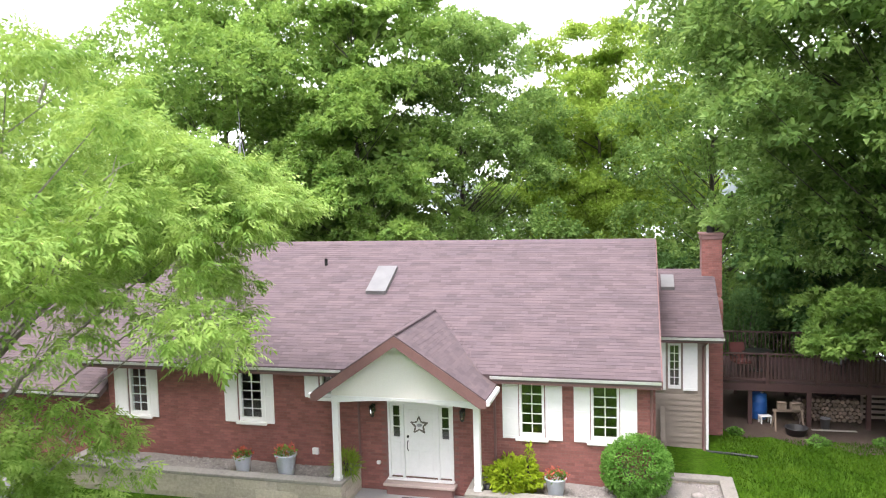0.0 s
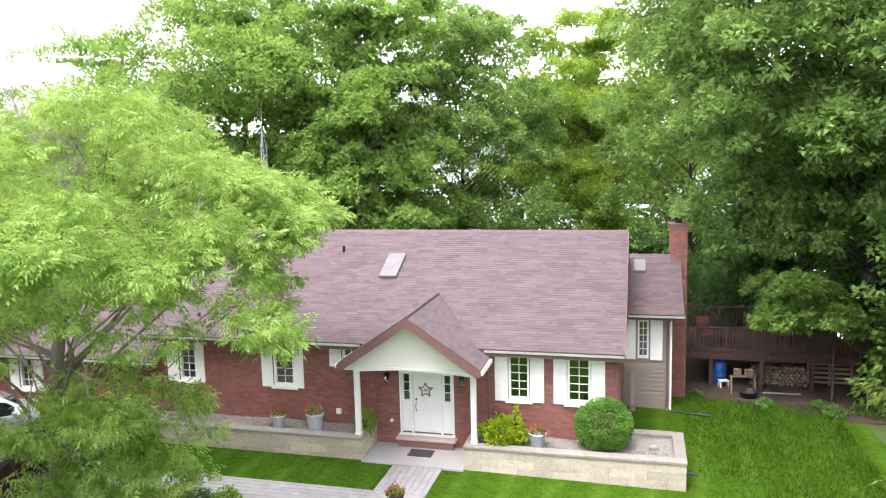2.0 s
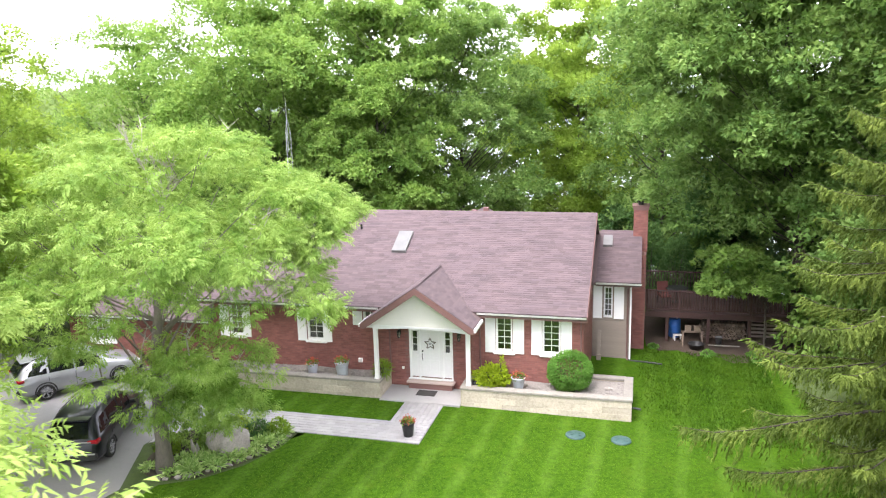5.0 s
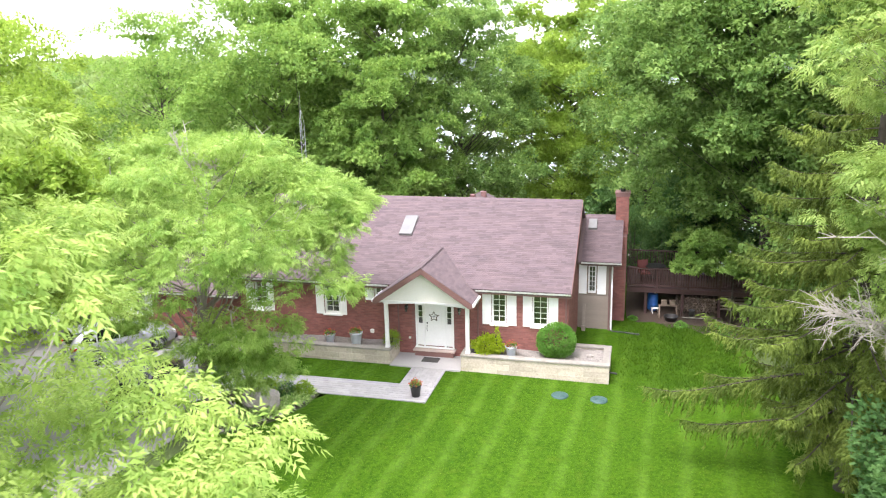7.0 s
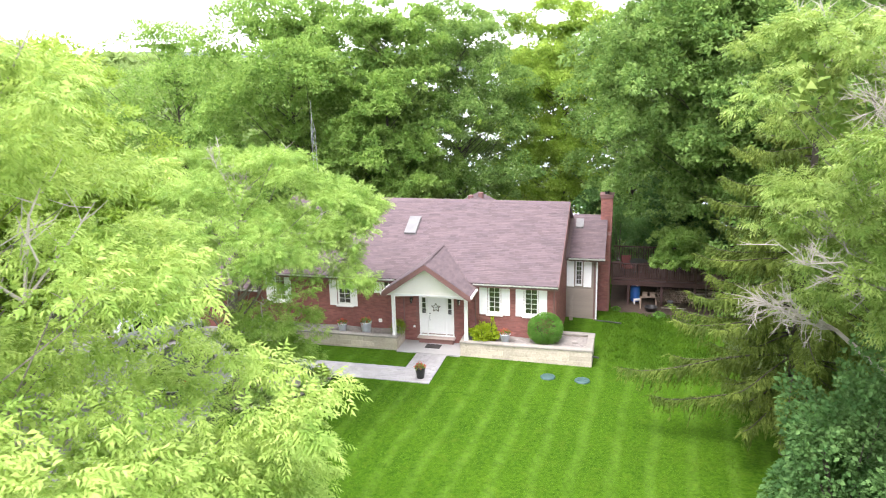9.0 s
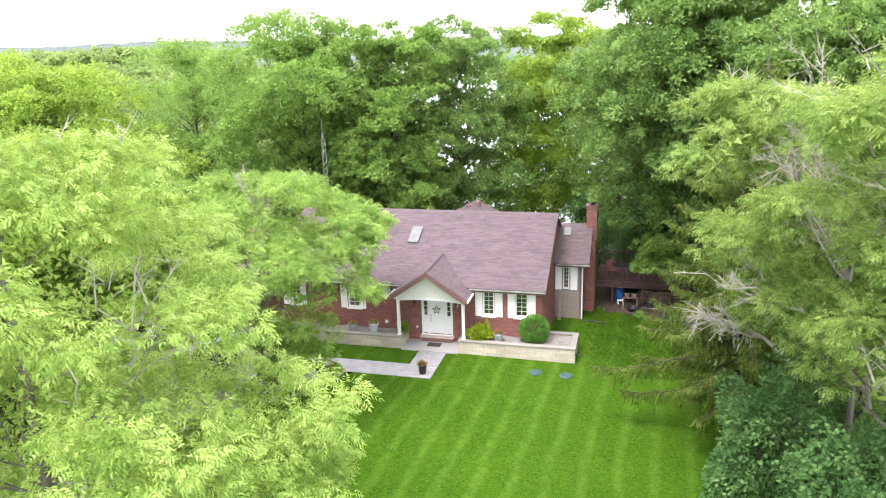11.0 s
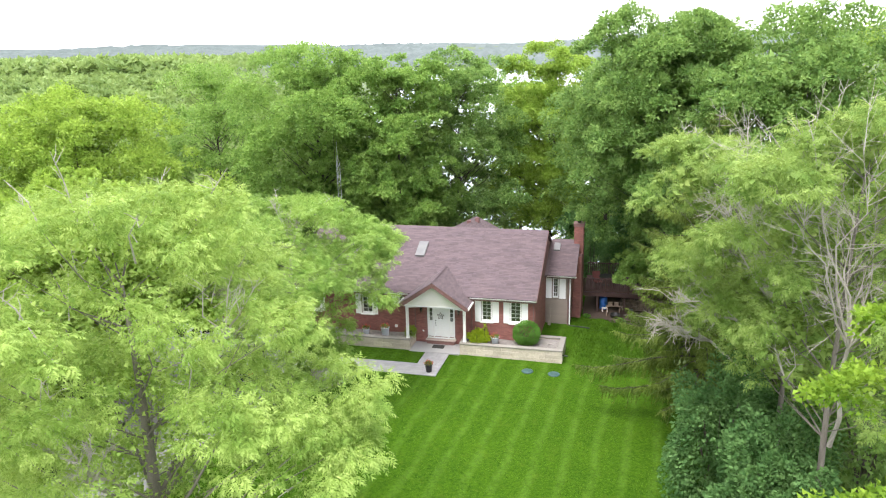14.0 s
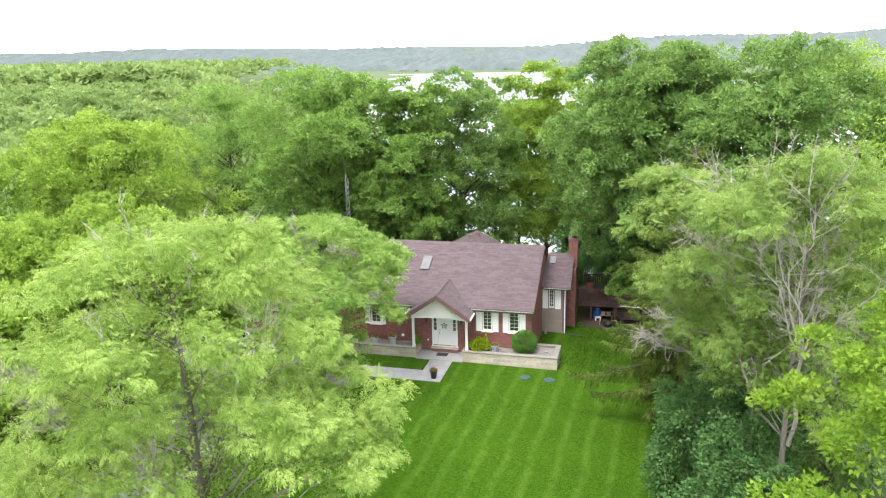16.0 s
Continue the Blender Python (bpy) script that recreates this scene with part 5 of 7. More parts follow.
pts = [Vector(((0.24 if k % 2 == 0 else 0.11) * math.sin(k * math.pi / 5), 0, (0.24 if k % 2 == 0 else 0.11) * math.cos(k * math.pi / 5))) for k in range(10)]
for k in range(10):
    b = bmesh.new()
    for s in range(4):
        o = [Vector((random.uniform(-0.015, 0.015), random.uniform(-0.03, 0.0), random.uniform(-0.015, 0.015))) for _ in range(3)]
        a, c = pts[k], pts[(k + 1) % 10]
        tube(b, [a + o[0], a.lerp(c, 0.5) + o[1], c + o[2]], [0.012, 0.013, 0.011], 5)
    part("twig_bundle", b, M_WREATH, star)
b = turned([(0.0, 0.04), (0.05, 0.035), (0.08, 0.0), (0.05, -0.035), (0, -0.04)], 10)
part("bow", b, M_STEEL, star)

for x, y, z, w, nm, lb in ((-3.05, -0.02, 0.98, 0.09, "meter_box", "small white utility box on the brick wall"), (-1.2, -0.012, 0.78, 0.05, "wall_socket", "small pale outdoor socket on the brick wall")):
    o = thing(nm, (x, y, z), 0, lb, "utility box")
    part("case", boxed(-w, w, -0.06, 0.02, -w, w, bevel=0.01), M_WHITE, o)
    part("lid", boxed(-w * 0.8, w * 0.8, -0.075, -0.06, -w * 0.3, w * 0.8, bevel=0.005), M_WHITE, o)


# ---- pots and plants in the beds ----
def potted(x, y, z, r, h, seed, material, label, flower=True):
    p = thing("flower_pot", (x, y, z), random.uniform(0, 90), label, "flower pot")
    part("pot", turned([(0.0, 0.0), (r * 0.66, 0.0), (r * 0.7, 0.02), (r * 0.95, h * 0.9), (r * 1.04, h * 0.92), (r * 1.04, h), (r * 0.93, h), (r * 0.9, h * 0.9), (0, h * 0.88)], 24), material, p, smooth=True)
    rng = np.random.default_rng(seed)
    n = 160
    d = unit(rng.normal(size=(n, 3)))
    d[:, 2] = np.abs(d[:, 2])
    q = d * np.array([r * 0.95, r * 0.95, r * 0.75]) * rng.uniform(0.5, 1, n)[:, None] + np.array([0, 0, h * 0.95])
    v = leaf_quads(rng, q, d, 0.09, 0.08, 0.1, 0.5)
    tagged(mesh_object("leaves", v, np.arange(len(v), dtype=np.int32).reshape(-1, 4), M_MAPLE, p), "", "", "", "stuff")
    q = q[: n // 4] + d[: n // 4] * 0.05 + np.array([0, 0, 0.03])
    v = np.concatenate([leaf_quads(rng, q + rng.normal(size=q.shape) * 0.025, d[: n // 4], 0.055, 0.05, -0.2, 0.7) for _ in range(4)])
    tagged(mesh_object("flower_cluster", v, np.arange(len(v), dtype=np.int32).reshape(-1, 4), M_FLOWER, p, "coral red flowers"), "", "", "", "stuff")
    return p


BED = TOP - 0.14
potted(-4.86, -0.85, BED, 0.24, 0.46, 1, M_BLUEPOT, "blue-grey glazed pot of red geraniums on gravel")
potted(-3.54, -0.88, BED, 0.29, 0.62, 2, M_BLUEPOT, "taller blue-grey glazed pot of red geraniums on gravel")
potted(3.68, -0.8, BED, 0.26, 0.46, 3, M_BLUEPOT, "blue-grey glazed pot of orange flowers on gravel")
potted(0.37, -4.45, 0.0, 0.24, 0.52, 4, M_BLACKPOT, "black pot of coral flowers on the paver path")
bush("clipped_shrub", (5.6, -0.42, BED - 0.05), (0.88, 0.76, 1.5), 11000, 81, M_BOX, (0.07, 0.045), "dense round clipped green shrub in the bed", rough=0.04, droop=-0.1)
bush("yellow_shrub", (2.62, -0.7, BED - 0.03), (0.62, 0.5, 0.78), 2200, 82, M_YELLOW, (0.15, 0.07), "spreading yellow-green leafy shrub in the bed", rough=0.22, droop=-0.2)
bush("yellow_sprig", (3.0, -0.55, BED - 0.03), (0.13, 0.12, 1.28), 160, 83, M_YELLOW, (0.14, 0.06), "single tall yellow-green shoot in the bed", rough=0.2, droop=-0.3)
bush("grass_clump", (-1.86, -0.72, BED + 0.1), (0.25, 0.25, 0.55), 380, 84, M_LIME, (0.3, 0.03), "small arching ornamental grass in the bed corner", rough=0.1, droop=-0.5)
can = thing("watering_can", (2.02, -0.98, BED), 40, "small black watering can behind the porch post", "watering can")
part("body", turned([(0, 0), (0.1, 0), (0.11, 0.02), (0.095, 0.2), (0.06, 0.24), (0, 0.24)], 16), M_BLACKPOT, can, smooth=True)
part("spout", tube(bmesh.new(), [(0.08, 0, 0.05), (0.18, 0, 0.14), (0.26, 0, 0.26)], [0.025, 0.018, 0.015], 8), M_BLACKPOT, can)
part("handle", tube(bmesh.new(), [(-0.09, 0, 0.06), (-0.18, 0, 0.14), (-0.12, 0, 0.25), (0.0, 0, 0.25)], [0.01] * 4, 6), M_BLACKPOT, can)


def pebble_field(name, x0, x1, y0, y1, z, count, seed, r0, r1, material, label, fn=None):
    rng = np.random.default_rng(seed)
    c = np.stack([rng.uniform(x0, x1, count), rng.uniform(y0, y1, count), np.full(count, z)], 1)
    base = np.array([(1, 0, 0), (0, 1, 0), (-1, 0, 0), (0, -1, 0), (0, 0, 0.7), (0, 0, -0.7)])
    r = rng.uniform(r0, r1, count)[:, None, None]
    v = c[:, None] + base[None] * r * rng.uniform(0.7, 1.3, (count, 6, 1))
    f = np.array([(0, 1, 4), (1, 2, 4), (2, 3, 4), (3, 0, 4), (1, 0, 5), (2, 1, 5), (3, 2, 5), (0, 3, 5)])
    f = (np.arange(count)[:, None, None] * 6 + f).reshape(-1, 3).astype(np.int32)
    return tagged(mesh_object(name, v.reshape(-1, 3), f, material), label, "gravel", "", "stuff")


pebble_field("gravel_stones", -10.0, -2.02, -1.15, -0.05, BED + 0.005, 2600, 1, 0.015, 0.035, M_STONE, "loose grey gravel in the long bed")
pebble_field("gravel_stones", 1.85, 7.6, -1.15, -0.05, BED + 0.005, 1800, 2, 0.015, 0.035, M_STONE, "loose grey gravel in the shrub bed")
pebble_field("gravel_stones", 6.1, 7.6, 0.0, 0.58, BED + 0.005, 250, 3, 0.015, 0.035, M_STONE, "loose grey gravel at the bed end")


# ---- boulder bed ----
def boulder(name, at, size, seed, label, category="boulder", material=None, group="", detail=3):
    b = bmesh.new()
    bmesh.ops.create_icosphere(b, subdivisions=detail, radius=1)
    o = Vector((seed * 3.1, seed * 1.7, 0))
    for v in b.verts:
        n = noise.noise(v.co * 1.1 + o) * 0.3 + noise.noise(v.co * 2.7 + o) * 0.12 + noise.noise(v.co * 7 + o) * 0.03
        v.co = Vector((v.co.x * size[0], v.co.y * size[1], v.co.z * size[2])) * (1 + n)
    ob = part(name, b, material or M_ROCK, None, smooth=True)
    ob.location = at
    return tagged(ob, label, category, group)


boulder("boulder", (-5.38, -6.75, 0.26), (0.76, 0.55, 0.56), 2, "large weathered granite boulder in the bed")
boulder("stone", (7.05, -0.3, BED + 0.05), (0.16, 0.1, 0.08), 5, "pale stone on the gravel", "stone", detail=2)
edge = [(-3.8, -5.3), (-3.85, -5.9), (-4.05, -6.5), (-4.35, -7.1), (-4.75, -7.7), (-5.2, -8.2), (-5.7, -8.6), (-6.25, -8.95), (-6.8, -9.1)]
for i, (a, c) in enumerate(zip(edge, edge[1:])):
    for s in (0.0, 0.5):
        x, y = a[0] + (c[0] - a[0]) * s, a[1] + (c[1] - a[1]) * s
        boulder("edging_stone", (x + random.uniform(-0.05, 0.05), y, 0.0), (random.uniform(0.07, 0.14), random.uniform(0.06, 0.1), 0.06), 10 + 2 * i + s, "grey rounded edging stone of the bed", "stone", M_ROCK, "stones edging the bed", 2)


def hosta(x, y, size, seed):
    rng = np.random.default_rng(seed)
    h = thing("hosta_plant", G0(x, y), 0, "variegated hosta with cream and green leaves", "plant", "hostas in the bed")
    n = 130
    a = rng.uniform(0, 6.28, n)
    el = rng.uniform(0.25, 1.2, n)
    d = np.stack([np.cos(a) * np.cos(el), np.sin(a) * np.cos(el), np.sin(el)], 1)
    p = d * (0.3 * size * rng.uniform(0.2, 1.0, n))[:, None] * np.array([1, 1, 0.8])
    v = leaf_quads(rng, p, d, 0.23 * size, 0.065 * size, 0.35, 0.15)
    mesh_object("leaves", v, np.arange(len(v), dtype=np.int32).reshape(-1, 4), M_HOSTA, h)
    return h


G0 = lambda x, y: (x, y, float(ground_z(x, y)) + 0.035)
for i, (x, y, s) in enumerate(((-4.2, -5.5, 1.0), (-4.25, -6.1, 1.1), (-4.6, -6.75, 1.0), (-4.95, -7.35, 1.1), (-5.35, -7.85, 1.0), (-5.85, -8.3, 1.1), (-4.55, -6.1, 0.9), (-5.5, -7.4, 1.0), (-6.0, -7.75, 1.0), (-4.6, -5.4, 0.9), (-6.5, -7.7, 0.9), (-6.3, -8.6, 0.9), (-7.2, -8.5, 0.8), (-4.0, -5.2, 0.9), (-4.0, -5.85, 0.9), (-4.3, -6.75, 0.9), (-4.65, -7.2, 0.9), (-5.1, -7.9, 0.9), (-5.6, -8.4, 0.9), (-5.0, -6.9, 0.9), (-5.9, -7.1, 0.9))):
    hosta(x, y, s * 1.02, 100 + i)
for i, (x, y, r, h, m) in enumerate(((-4.2, -5.25, 0.36, 0.55, M_LIME), (-4.95, -5.45, 0.45, 0.5, M_SHRUB), (-5.75, -5.4, 0.42, 0.55, M_YELLOW), (-6.35, -5.7, 0.45, 0.7, M_MAPLE), (-6.1, -6.4, 0.5, 0.7, M_MAPLE), (-6.7, -6.7, 0.5, 0.8, M_ASH), (-7.25, -7.3, 0.4, 0.6, M_LIME))):
    bush("garden_shrub", G0(x, y), (r, r, h), 900, 110 + i, m, (0.1, 0.06), "low leafy garden shrub beside the boulder", group="low shrubs in the bed")
for i, (x, y, h) in enumerate(((-6.35, -7.35, 0.55), (-6.2, -7.45, 0.42), (-6.45, -7.2, 0.48), (-6.25, -7.2, 0.35))):
    o = thing("driftwood_stake", G0(x, y), 0, "pale weathered driftwood stake beside the tree", "stake", "stakes beside the tree")
    part("stake", tube(bmesh.new(), [(0, 0, -0.1), (0.03, 0.02, h * 0.5), (-0.02, 0.05, h)], [0.07, 0.06, 0.03], 7), M_TWIG, o, smooth=True)

for x, y in ((6.04, -3.0), (7.6, -3.06)):
    b = turned([(0.0, 0.06), (0.3, 0.055), (0.34, 0.04), (0.36, -0.05), (0.0, -0.05)], 28)
    ob = thing("septic_lid", (x, y, float(ground_z(x, y)) + 0.02), 0, "round blue-green plastic lid set in the lawn", "lid", "lids in the lawn")
    part("lid", b, M_LID, ob, smooth=True)
    for k in range(6):
        a = k * math.pi / 3
        part("rib", boxed(-0.012, 0.012, 0.06, 0.27, 0.05, 0.066), M_LID, ob).rotation_euler = (0, 0, a)

dp = thing("drain_pipe", (0, 0, 0), 0, "black corrugated drain pipe lying on the lawn", "pipe")
b = bmesh.new()
path = [Vector((7.7, 5.22, -0.2)), Vector((7.9, 5.12, -0.17)), Vector((8.4, 5.02, -0.15)), Vector((9.15, 4.85, -0.15))]
dense = [path[min(2, int(s * 3))].lerp(path[min(2, int(s * 3)) + 1], s * 3 - min(2, int(s * 3))) for s in [i / 60 for i in range(61)]]
tube(b, dense, [0.05 if i % 2 else 0.043 for i in range(61)], 10)
part("hose", b, M_PIPE, dp)
sp = thing("drain_spout", (7.92, -1.2, 0.28), 0, "short black drain spout in the bed wall", "pipe")
part("pipe", tube(bmesh.new(), [(-0.1, 0, 0.02), (0.2, 0, 0), (0.32, 0, -0.02)], [0.04] * 3, 12), M_PIPE, sp)

rail = thing("leaning_plank", (0, 0, 0), 0, "weathered grey plank leaning on the side wing wall", "plank")
part("plank", prism([(4.78, -0.3), (4.86, -0.3), (5.34, 1.12), (5.28, 1.16)], "x", 6.33, 6.47), M_SIDING, rail)
part("cleat", boxed(6.3, 6.5, 4.86, 4.92, -0.3, 0.12), M_SIDING, rail)


# ---- deck and what is under it ----
deck = thing("deck", (0, 0, 0), 0, "raised reddish-brown wooden deck with a slatted railing", "deck")
DX0, DX1, DY0, DY1, DZ = 8.42, 14.9, 8.7, 13.0, 1.15
for i in range(30):
    y0 = DY0 + (DY1 - DY0) * i / 30
    part("board", boxed(DX0, DX1, y0 + 0.003, y0 + 0.14, DZ - 0.035, DZ), M_DECK, deck)
part("rim_joist", boxed(DX0, DX1, DY0 - 0.045, DY0 - 0.003, DZ - 0.26, DZ + 0.0), M_DECK, deck)
for x in (9.45, 11.35, 13.2, 14.75):
    part("deck_post", boxed(x - 0.07, x + 0.07, DY0 + 0.02, DY0 + 0.16, -0.6, DZ - 0.04), M_DECK, deck)
    part("deck_post", boxed(x - 0.07, x + 0.07, DY1 - 0.3, DY1 - 0.16, -0.9, DZ - 0.04), M_DECK, deck)
part("top_rail", boxed(DX0, DX1, DY0 - 0.06, DY0 + 0.08, DZ + 1.02, DZ + 1.06), M_DECK, deck)
part("bottom_rail", boxed(DX0, DX1, DY0 - 0.02, DY0 + 0.02, DZ + 0.1, DZ + 0.18), M_DECK, deck)
x = DX0 + 0.08
first = None
while x < DX1:
    if first is None:
        ob = first = part("baluster", boxed(-0.02, 0.02, DY0 - 0.018, DY0 + 0.018, DZ + 0.18, DZ + 1.02), M_DECK, deck)
    else:
        ob = new("baluster", first.data)
        ob.parent = deck
    ob.location.x = x
    x += 0.125
for x in (DX0 + 0.05, 10.0, 11.6, 13.2, DX1 - 0.05):
    part("rail_post", boxed(x - 0.05, x + 0.05, DY0 - 0.05, DY0 + 0.05, DZ, DZ + 1.1), M_DECK, deck)
part("back_rail", boxed(DX0, DX1, DY1 - 0.06, DY1 + 0.02, DZ + 0.98, DZ + 1.04), M_DECK, deck)
x = DX0 + 0.08
while x < DX1:
    ob = new("baluster", first.data)
    ob.parent = deck
    ob.location = (x, DY1 - DY0 - 0.02, 0)
    x += 0.15
M_REDCLOTH = surface("faded_red_cushion", (0.14, 0.045, 0.04), (0.2, 0.07, 0.06), None, 0.9, 3, 30, 0.3, 0.2)
M_GREYCLOTH = surface("pale_grey_cover", (0.126, 0.126, 0.122), (0.161, 0.161, 0.158), None, 0.9, 2, 30, 0.3, 0.2)


def deck_chair(x, y, turn, cloth, label):
    c = thing("deck_chair", (x, y, DZ), turn, label, "chair", "seats on the deck")
    part("seat", boxed(-0.28, 0.28, -0.28, 0.28, 0.38, 0.48, bevel=0.03), cloth, c)
    part("backrest", prism([(0.22, 0.45), (0.32, 0.45), (0.45, 1.05), (0.36, 1.07)], "x", -0.28, 0.28), cloth, c)
    for sx in (-0.27, 0.27):
        for sy in (-0.26, 0.26):
            part("leg", tube(bmesh.new(), [(sx, sy, 0), (sx, sy * 0.95, 0.4)], [0.018] * 2, 6), M_DARKMETAL, c)
        part("armrest", boxed(sx - 0.03, sx + 0.03, -0.26, 0.3, 0.62, 0.66), M_DARKMETAL, c)


deck_chair(9.35, 10.2, 20, M_REDCLOTH, "patio chair with a faded red cushion on the deck")
deck_chair(12.6, 10.6, -30, M_GREYCLOTH, "patio chair under a pale grey cover on the deck")
tb = thing("patio_table", (9.95, 10.6, DZ), 0, "round dark patio table on the deck", "table")
part("tabletop", turned([(0, 0.72), (0.55, 0.72), (0.57, 0.735), (0.55, 0.75), (0, 0.75)], 28), M_DARKMETAL, tb)
part("column", tube(bmesh.new(), [(0, 0, 0.0), (0, 0, 0.72)], [0.05, 0.04], 10), M_DARKMETAL, tb)
part("foot", turned([(0, 0), (0.28, 0), (0.27, 0.03), (0, 0.05)], 20), M_DARKMETAL, tb)
M_EARTH = surface("bare_brown_earth", (0.05, 0.034, 0.024), (0.085, 0.058, 0.042), (0.045, 0.06, 0.02), 0.98, 0.9, 16, 0.55, 0.8, 22, 0.04, stain=0.8)
area("earth_patch", [(8.5, 7.6), (9.1, 7.0), (9.9, 7.3), (10.6, 6.5), (11.5, 6.7), (12.2, 5.8), (13.1, 6.1), (13.9, 5.2), (15.2, 5.4), (16, 9), (15.8, 13.5), (8.4, 13.5), (8.4, 9.2)], 0.03, M_EARTH, "bare brown earth under and before the deck", "ground", 0.6)
for i, (x, y, r) in enumerate(((8.8, 7.4, 0.2), (11.2, 6.7, 0.28), (13.4, 5.9, 0.4), (13.1, 7.0, 0.22), (14.4, 6.4, 0.4))):
    bush("weed_tuft", (x, y, float(ground_z(x, y)) + 0.03), (r, r, r * 0.8), 420, 300 + i, M_BOX, (0.11, 0.04), "tuft of weeds on the bare earth", "weed", group="weeds before the deck")
gz_ = lambda x, y: float(ground_z(x, y)) + 0.03
br = thing("blue_barrel", (9.85, 9.6, gz_(9.85, 9.6)), 0, "blue plastic barrel under the deck", "barrel")
part("drum", turned([(0, 0), (0.26, 0), (0.29, 0.06), (0.29, 0.3), (0.3, 0.32), (0.29, 0.34), (0.29, 0.62), (0.3, 0.64), (0.29, 0.66), (0.28, 0.88), (0.22, 0.92), (0, 0.92)], 26), M_BLUE, br, smooth=True)
part("bung", turned([(0, 0.91), (0.05, 0.91), (0.05, 0.95), (0, 0.95)], 12, (0.12, 0, 0)), M_WHITE, br)
st = thing("white_stool", (9.98, 9.0, gz_(9.98, 9.0)), 15, "small white plastic step stool on the earth", "stool")
part("seat", boxed(-0.2, 0.2, -0.14, 0.14, 0.25, 0.29, bevel=0.012), M_WHITE, st)
for sx in (-0.17, 0.17):
    part("side_frame", prism([(-0.14, 0), (-0.09, 0), (-0.06, 0.2), (0.06, 0.2), (0.09, 0), (0.14, 0), (0.12, 0.25), (-0.12, 0.25)], "x", sx - 0.02, sx + 0.02), M_WHITE, st)
rng = np.random.default_rng(77)
wp = thing("firewood_pile", (12.2, 9.7, gz_(12.2, 9.7)), 0, "stacked split firewood under the deck", "firewood")
first = None
for r in range(6):
    for k in range(14 - r % 2):
        if first is None:
            bb = turned([(0, -0.22), (0.075, -0.22), (0.078, 0.2), (0.07, 0.22), (0, 0.22)], 7)
            bmesh.ops.rotate(bb, verts=bb.verts, cent=(0, 0, 0), matrix=Matrix.Rotation(radians(90), 3, "X"))
            ob = first = part("log", bb, M_LOG, wp)
        else:
            ob = new("log", first.data)
            ob.parent = wp
        ob.location = (-1.1 + k * 0.155 + (r % 2) * 0.078, rng.uniform(-0.05, 0.05), 0.07 + r * 0.135)
        ob.rotation_euler = (0, rng.uniform(0, 6), rng.uniform(-0.08, 0.08))
        sc = rng.uniform(0.85, 1.05)
        ob.scale = (sc, rng.uniform(0.85, 1.1), sc)
sh_ = thing("sawhorse", (10.6, 8.3, gz_(10.6, 8.3)), 5, "weathered wooden sawhorse before the deck", "sawhorse")
part("beam", boxed(-0.5, 0.5, -0.045, 0.045, 0.62, 0.71, bevel=0.006), M_LOG, sh_)
for sx in (-0.42, 0.42):
    for sy in (-1, 1):
        part("leg", tube(bmesh.new(), [(sx * 1.1, sy * 0.26, 0), (sx, sy * 0.03, 0.66)], [0.035, 0.035], 4), M_LOG, sh_)
for k, (dx, dz) in enumerate(((-0.2, 0.71), (0.22, 0.71))):
    o = thing("cardboard_box", (10.6 + dx, 8.32, gz_(10.6, 8.3) + dz), 8 * k, "small brown box on the sawhorse", "box")
    part("carton", boxed(-0.14, 0.14, -0.11, 0.11, 0, 0.24, bevel=0.008), M_LOG, o)
    part("flap", boxed(-0.14, 0.14, -0.16, -0.112, 0.235, 0.245), M_LOG, o)
tu = thing("black_tub", (10.75, 7.7, gz_(10.75, 7.7)), 0, "shallow black plastic tub on the grass", "tub")
part("tub", turned([(0, 0), (0.28, 0), (0.36, 0.24), (0.38, 0.25), (0.37, 0.27), (0.33, 0.26), (0.26, 0.03), (0, 0.03)], 22), M_BLACKPOT, tu, smooth=True)
bu = thing("white_bucket", (11.85, 8.7, gz_(11.85, 8.7)), 0, "white plastic bucket before the firewood", "bucket")
part("pail", turned([(0, 0), (0.13, 0), (0.16, 0.34), (0.17, 0.34), (0.17, 0.37), (0.15, 0.36), (0.12, 0.02), (0, 0.02)], 18), M_GREYCLOTH, bu, smooth=True)
pk = thing("plank", (12.05, 8.35, gz_(12, 8.4) + 0.02), 2, "pale loose plank lying on the earth", "plank")
part("board", boxed(-0.7, 0.7, -0.05, 0.05, 0, 0.03, bevel=0.004), M_TWIG, pk)
pa = thing("slatted_fence", (14.0, 9.9, gz_(14, 9.9)), 0, "weathered grey slatted fence panel beside the deck", "fence")
for k in range(5):
    part("slat", boxed(-0.75, 0.95, -0.02, 0.0, 0.08 + k * 0.19, 0.19 + k * 0.19), M_SIDING, pa)
for sx in (-0.7, 0.1, 0.9):
    part("post", boxed(sx - 0.04, sx + 0.04, 0.0, 0.07, -0.1, 1.05), M_SIDING, pa)

# ---- antenna mast ----
mast = thing("antenna_mast", (-10.9, 10.4, float(ground_z(-10.9, 10.4))), 0, "slender grey lattice antenna mast behind the roof", "mast")
H = 11.2
legs = [(0.17 * math.cos(a), 0.17 * math.sin(a)) for a in (0.4, 2.5, 4.6)]
for lx, ly in legs:
    part("leg", tube(bmesh.new(), [(lx, ly, -0.2), (lx, ly, H - 1.3), (lx * 0.15, ly * 0.15, H - 0.5)], [0.018, 0.016, 0.012], 5), M_STEEL, mast)
z = 0.4
k = 0
while z < H - 1.5:
    for i in range(3):
        a, c = legs[i], legs[(i + 1) % 3]
        part("brace", tube(bmesh.new(), [(*a, z), (*c, z + 0.42)], [0.007, 0.007], 4), M_STEEL, mast)
    z += 0.42
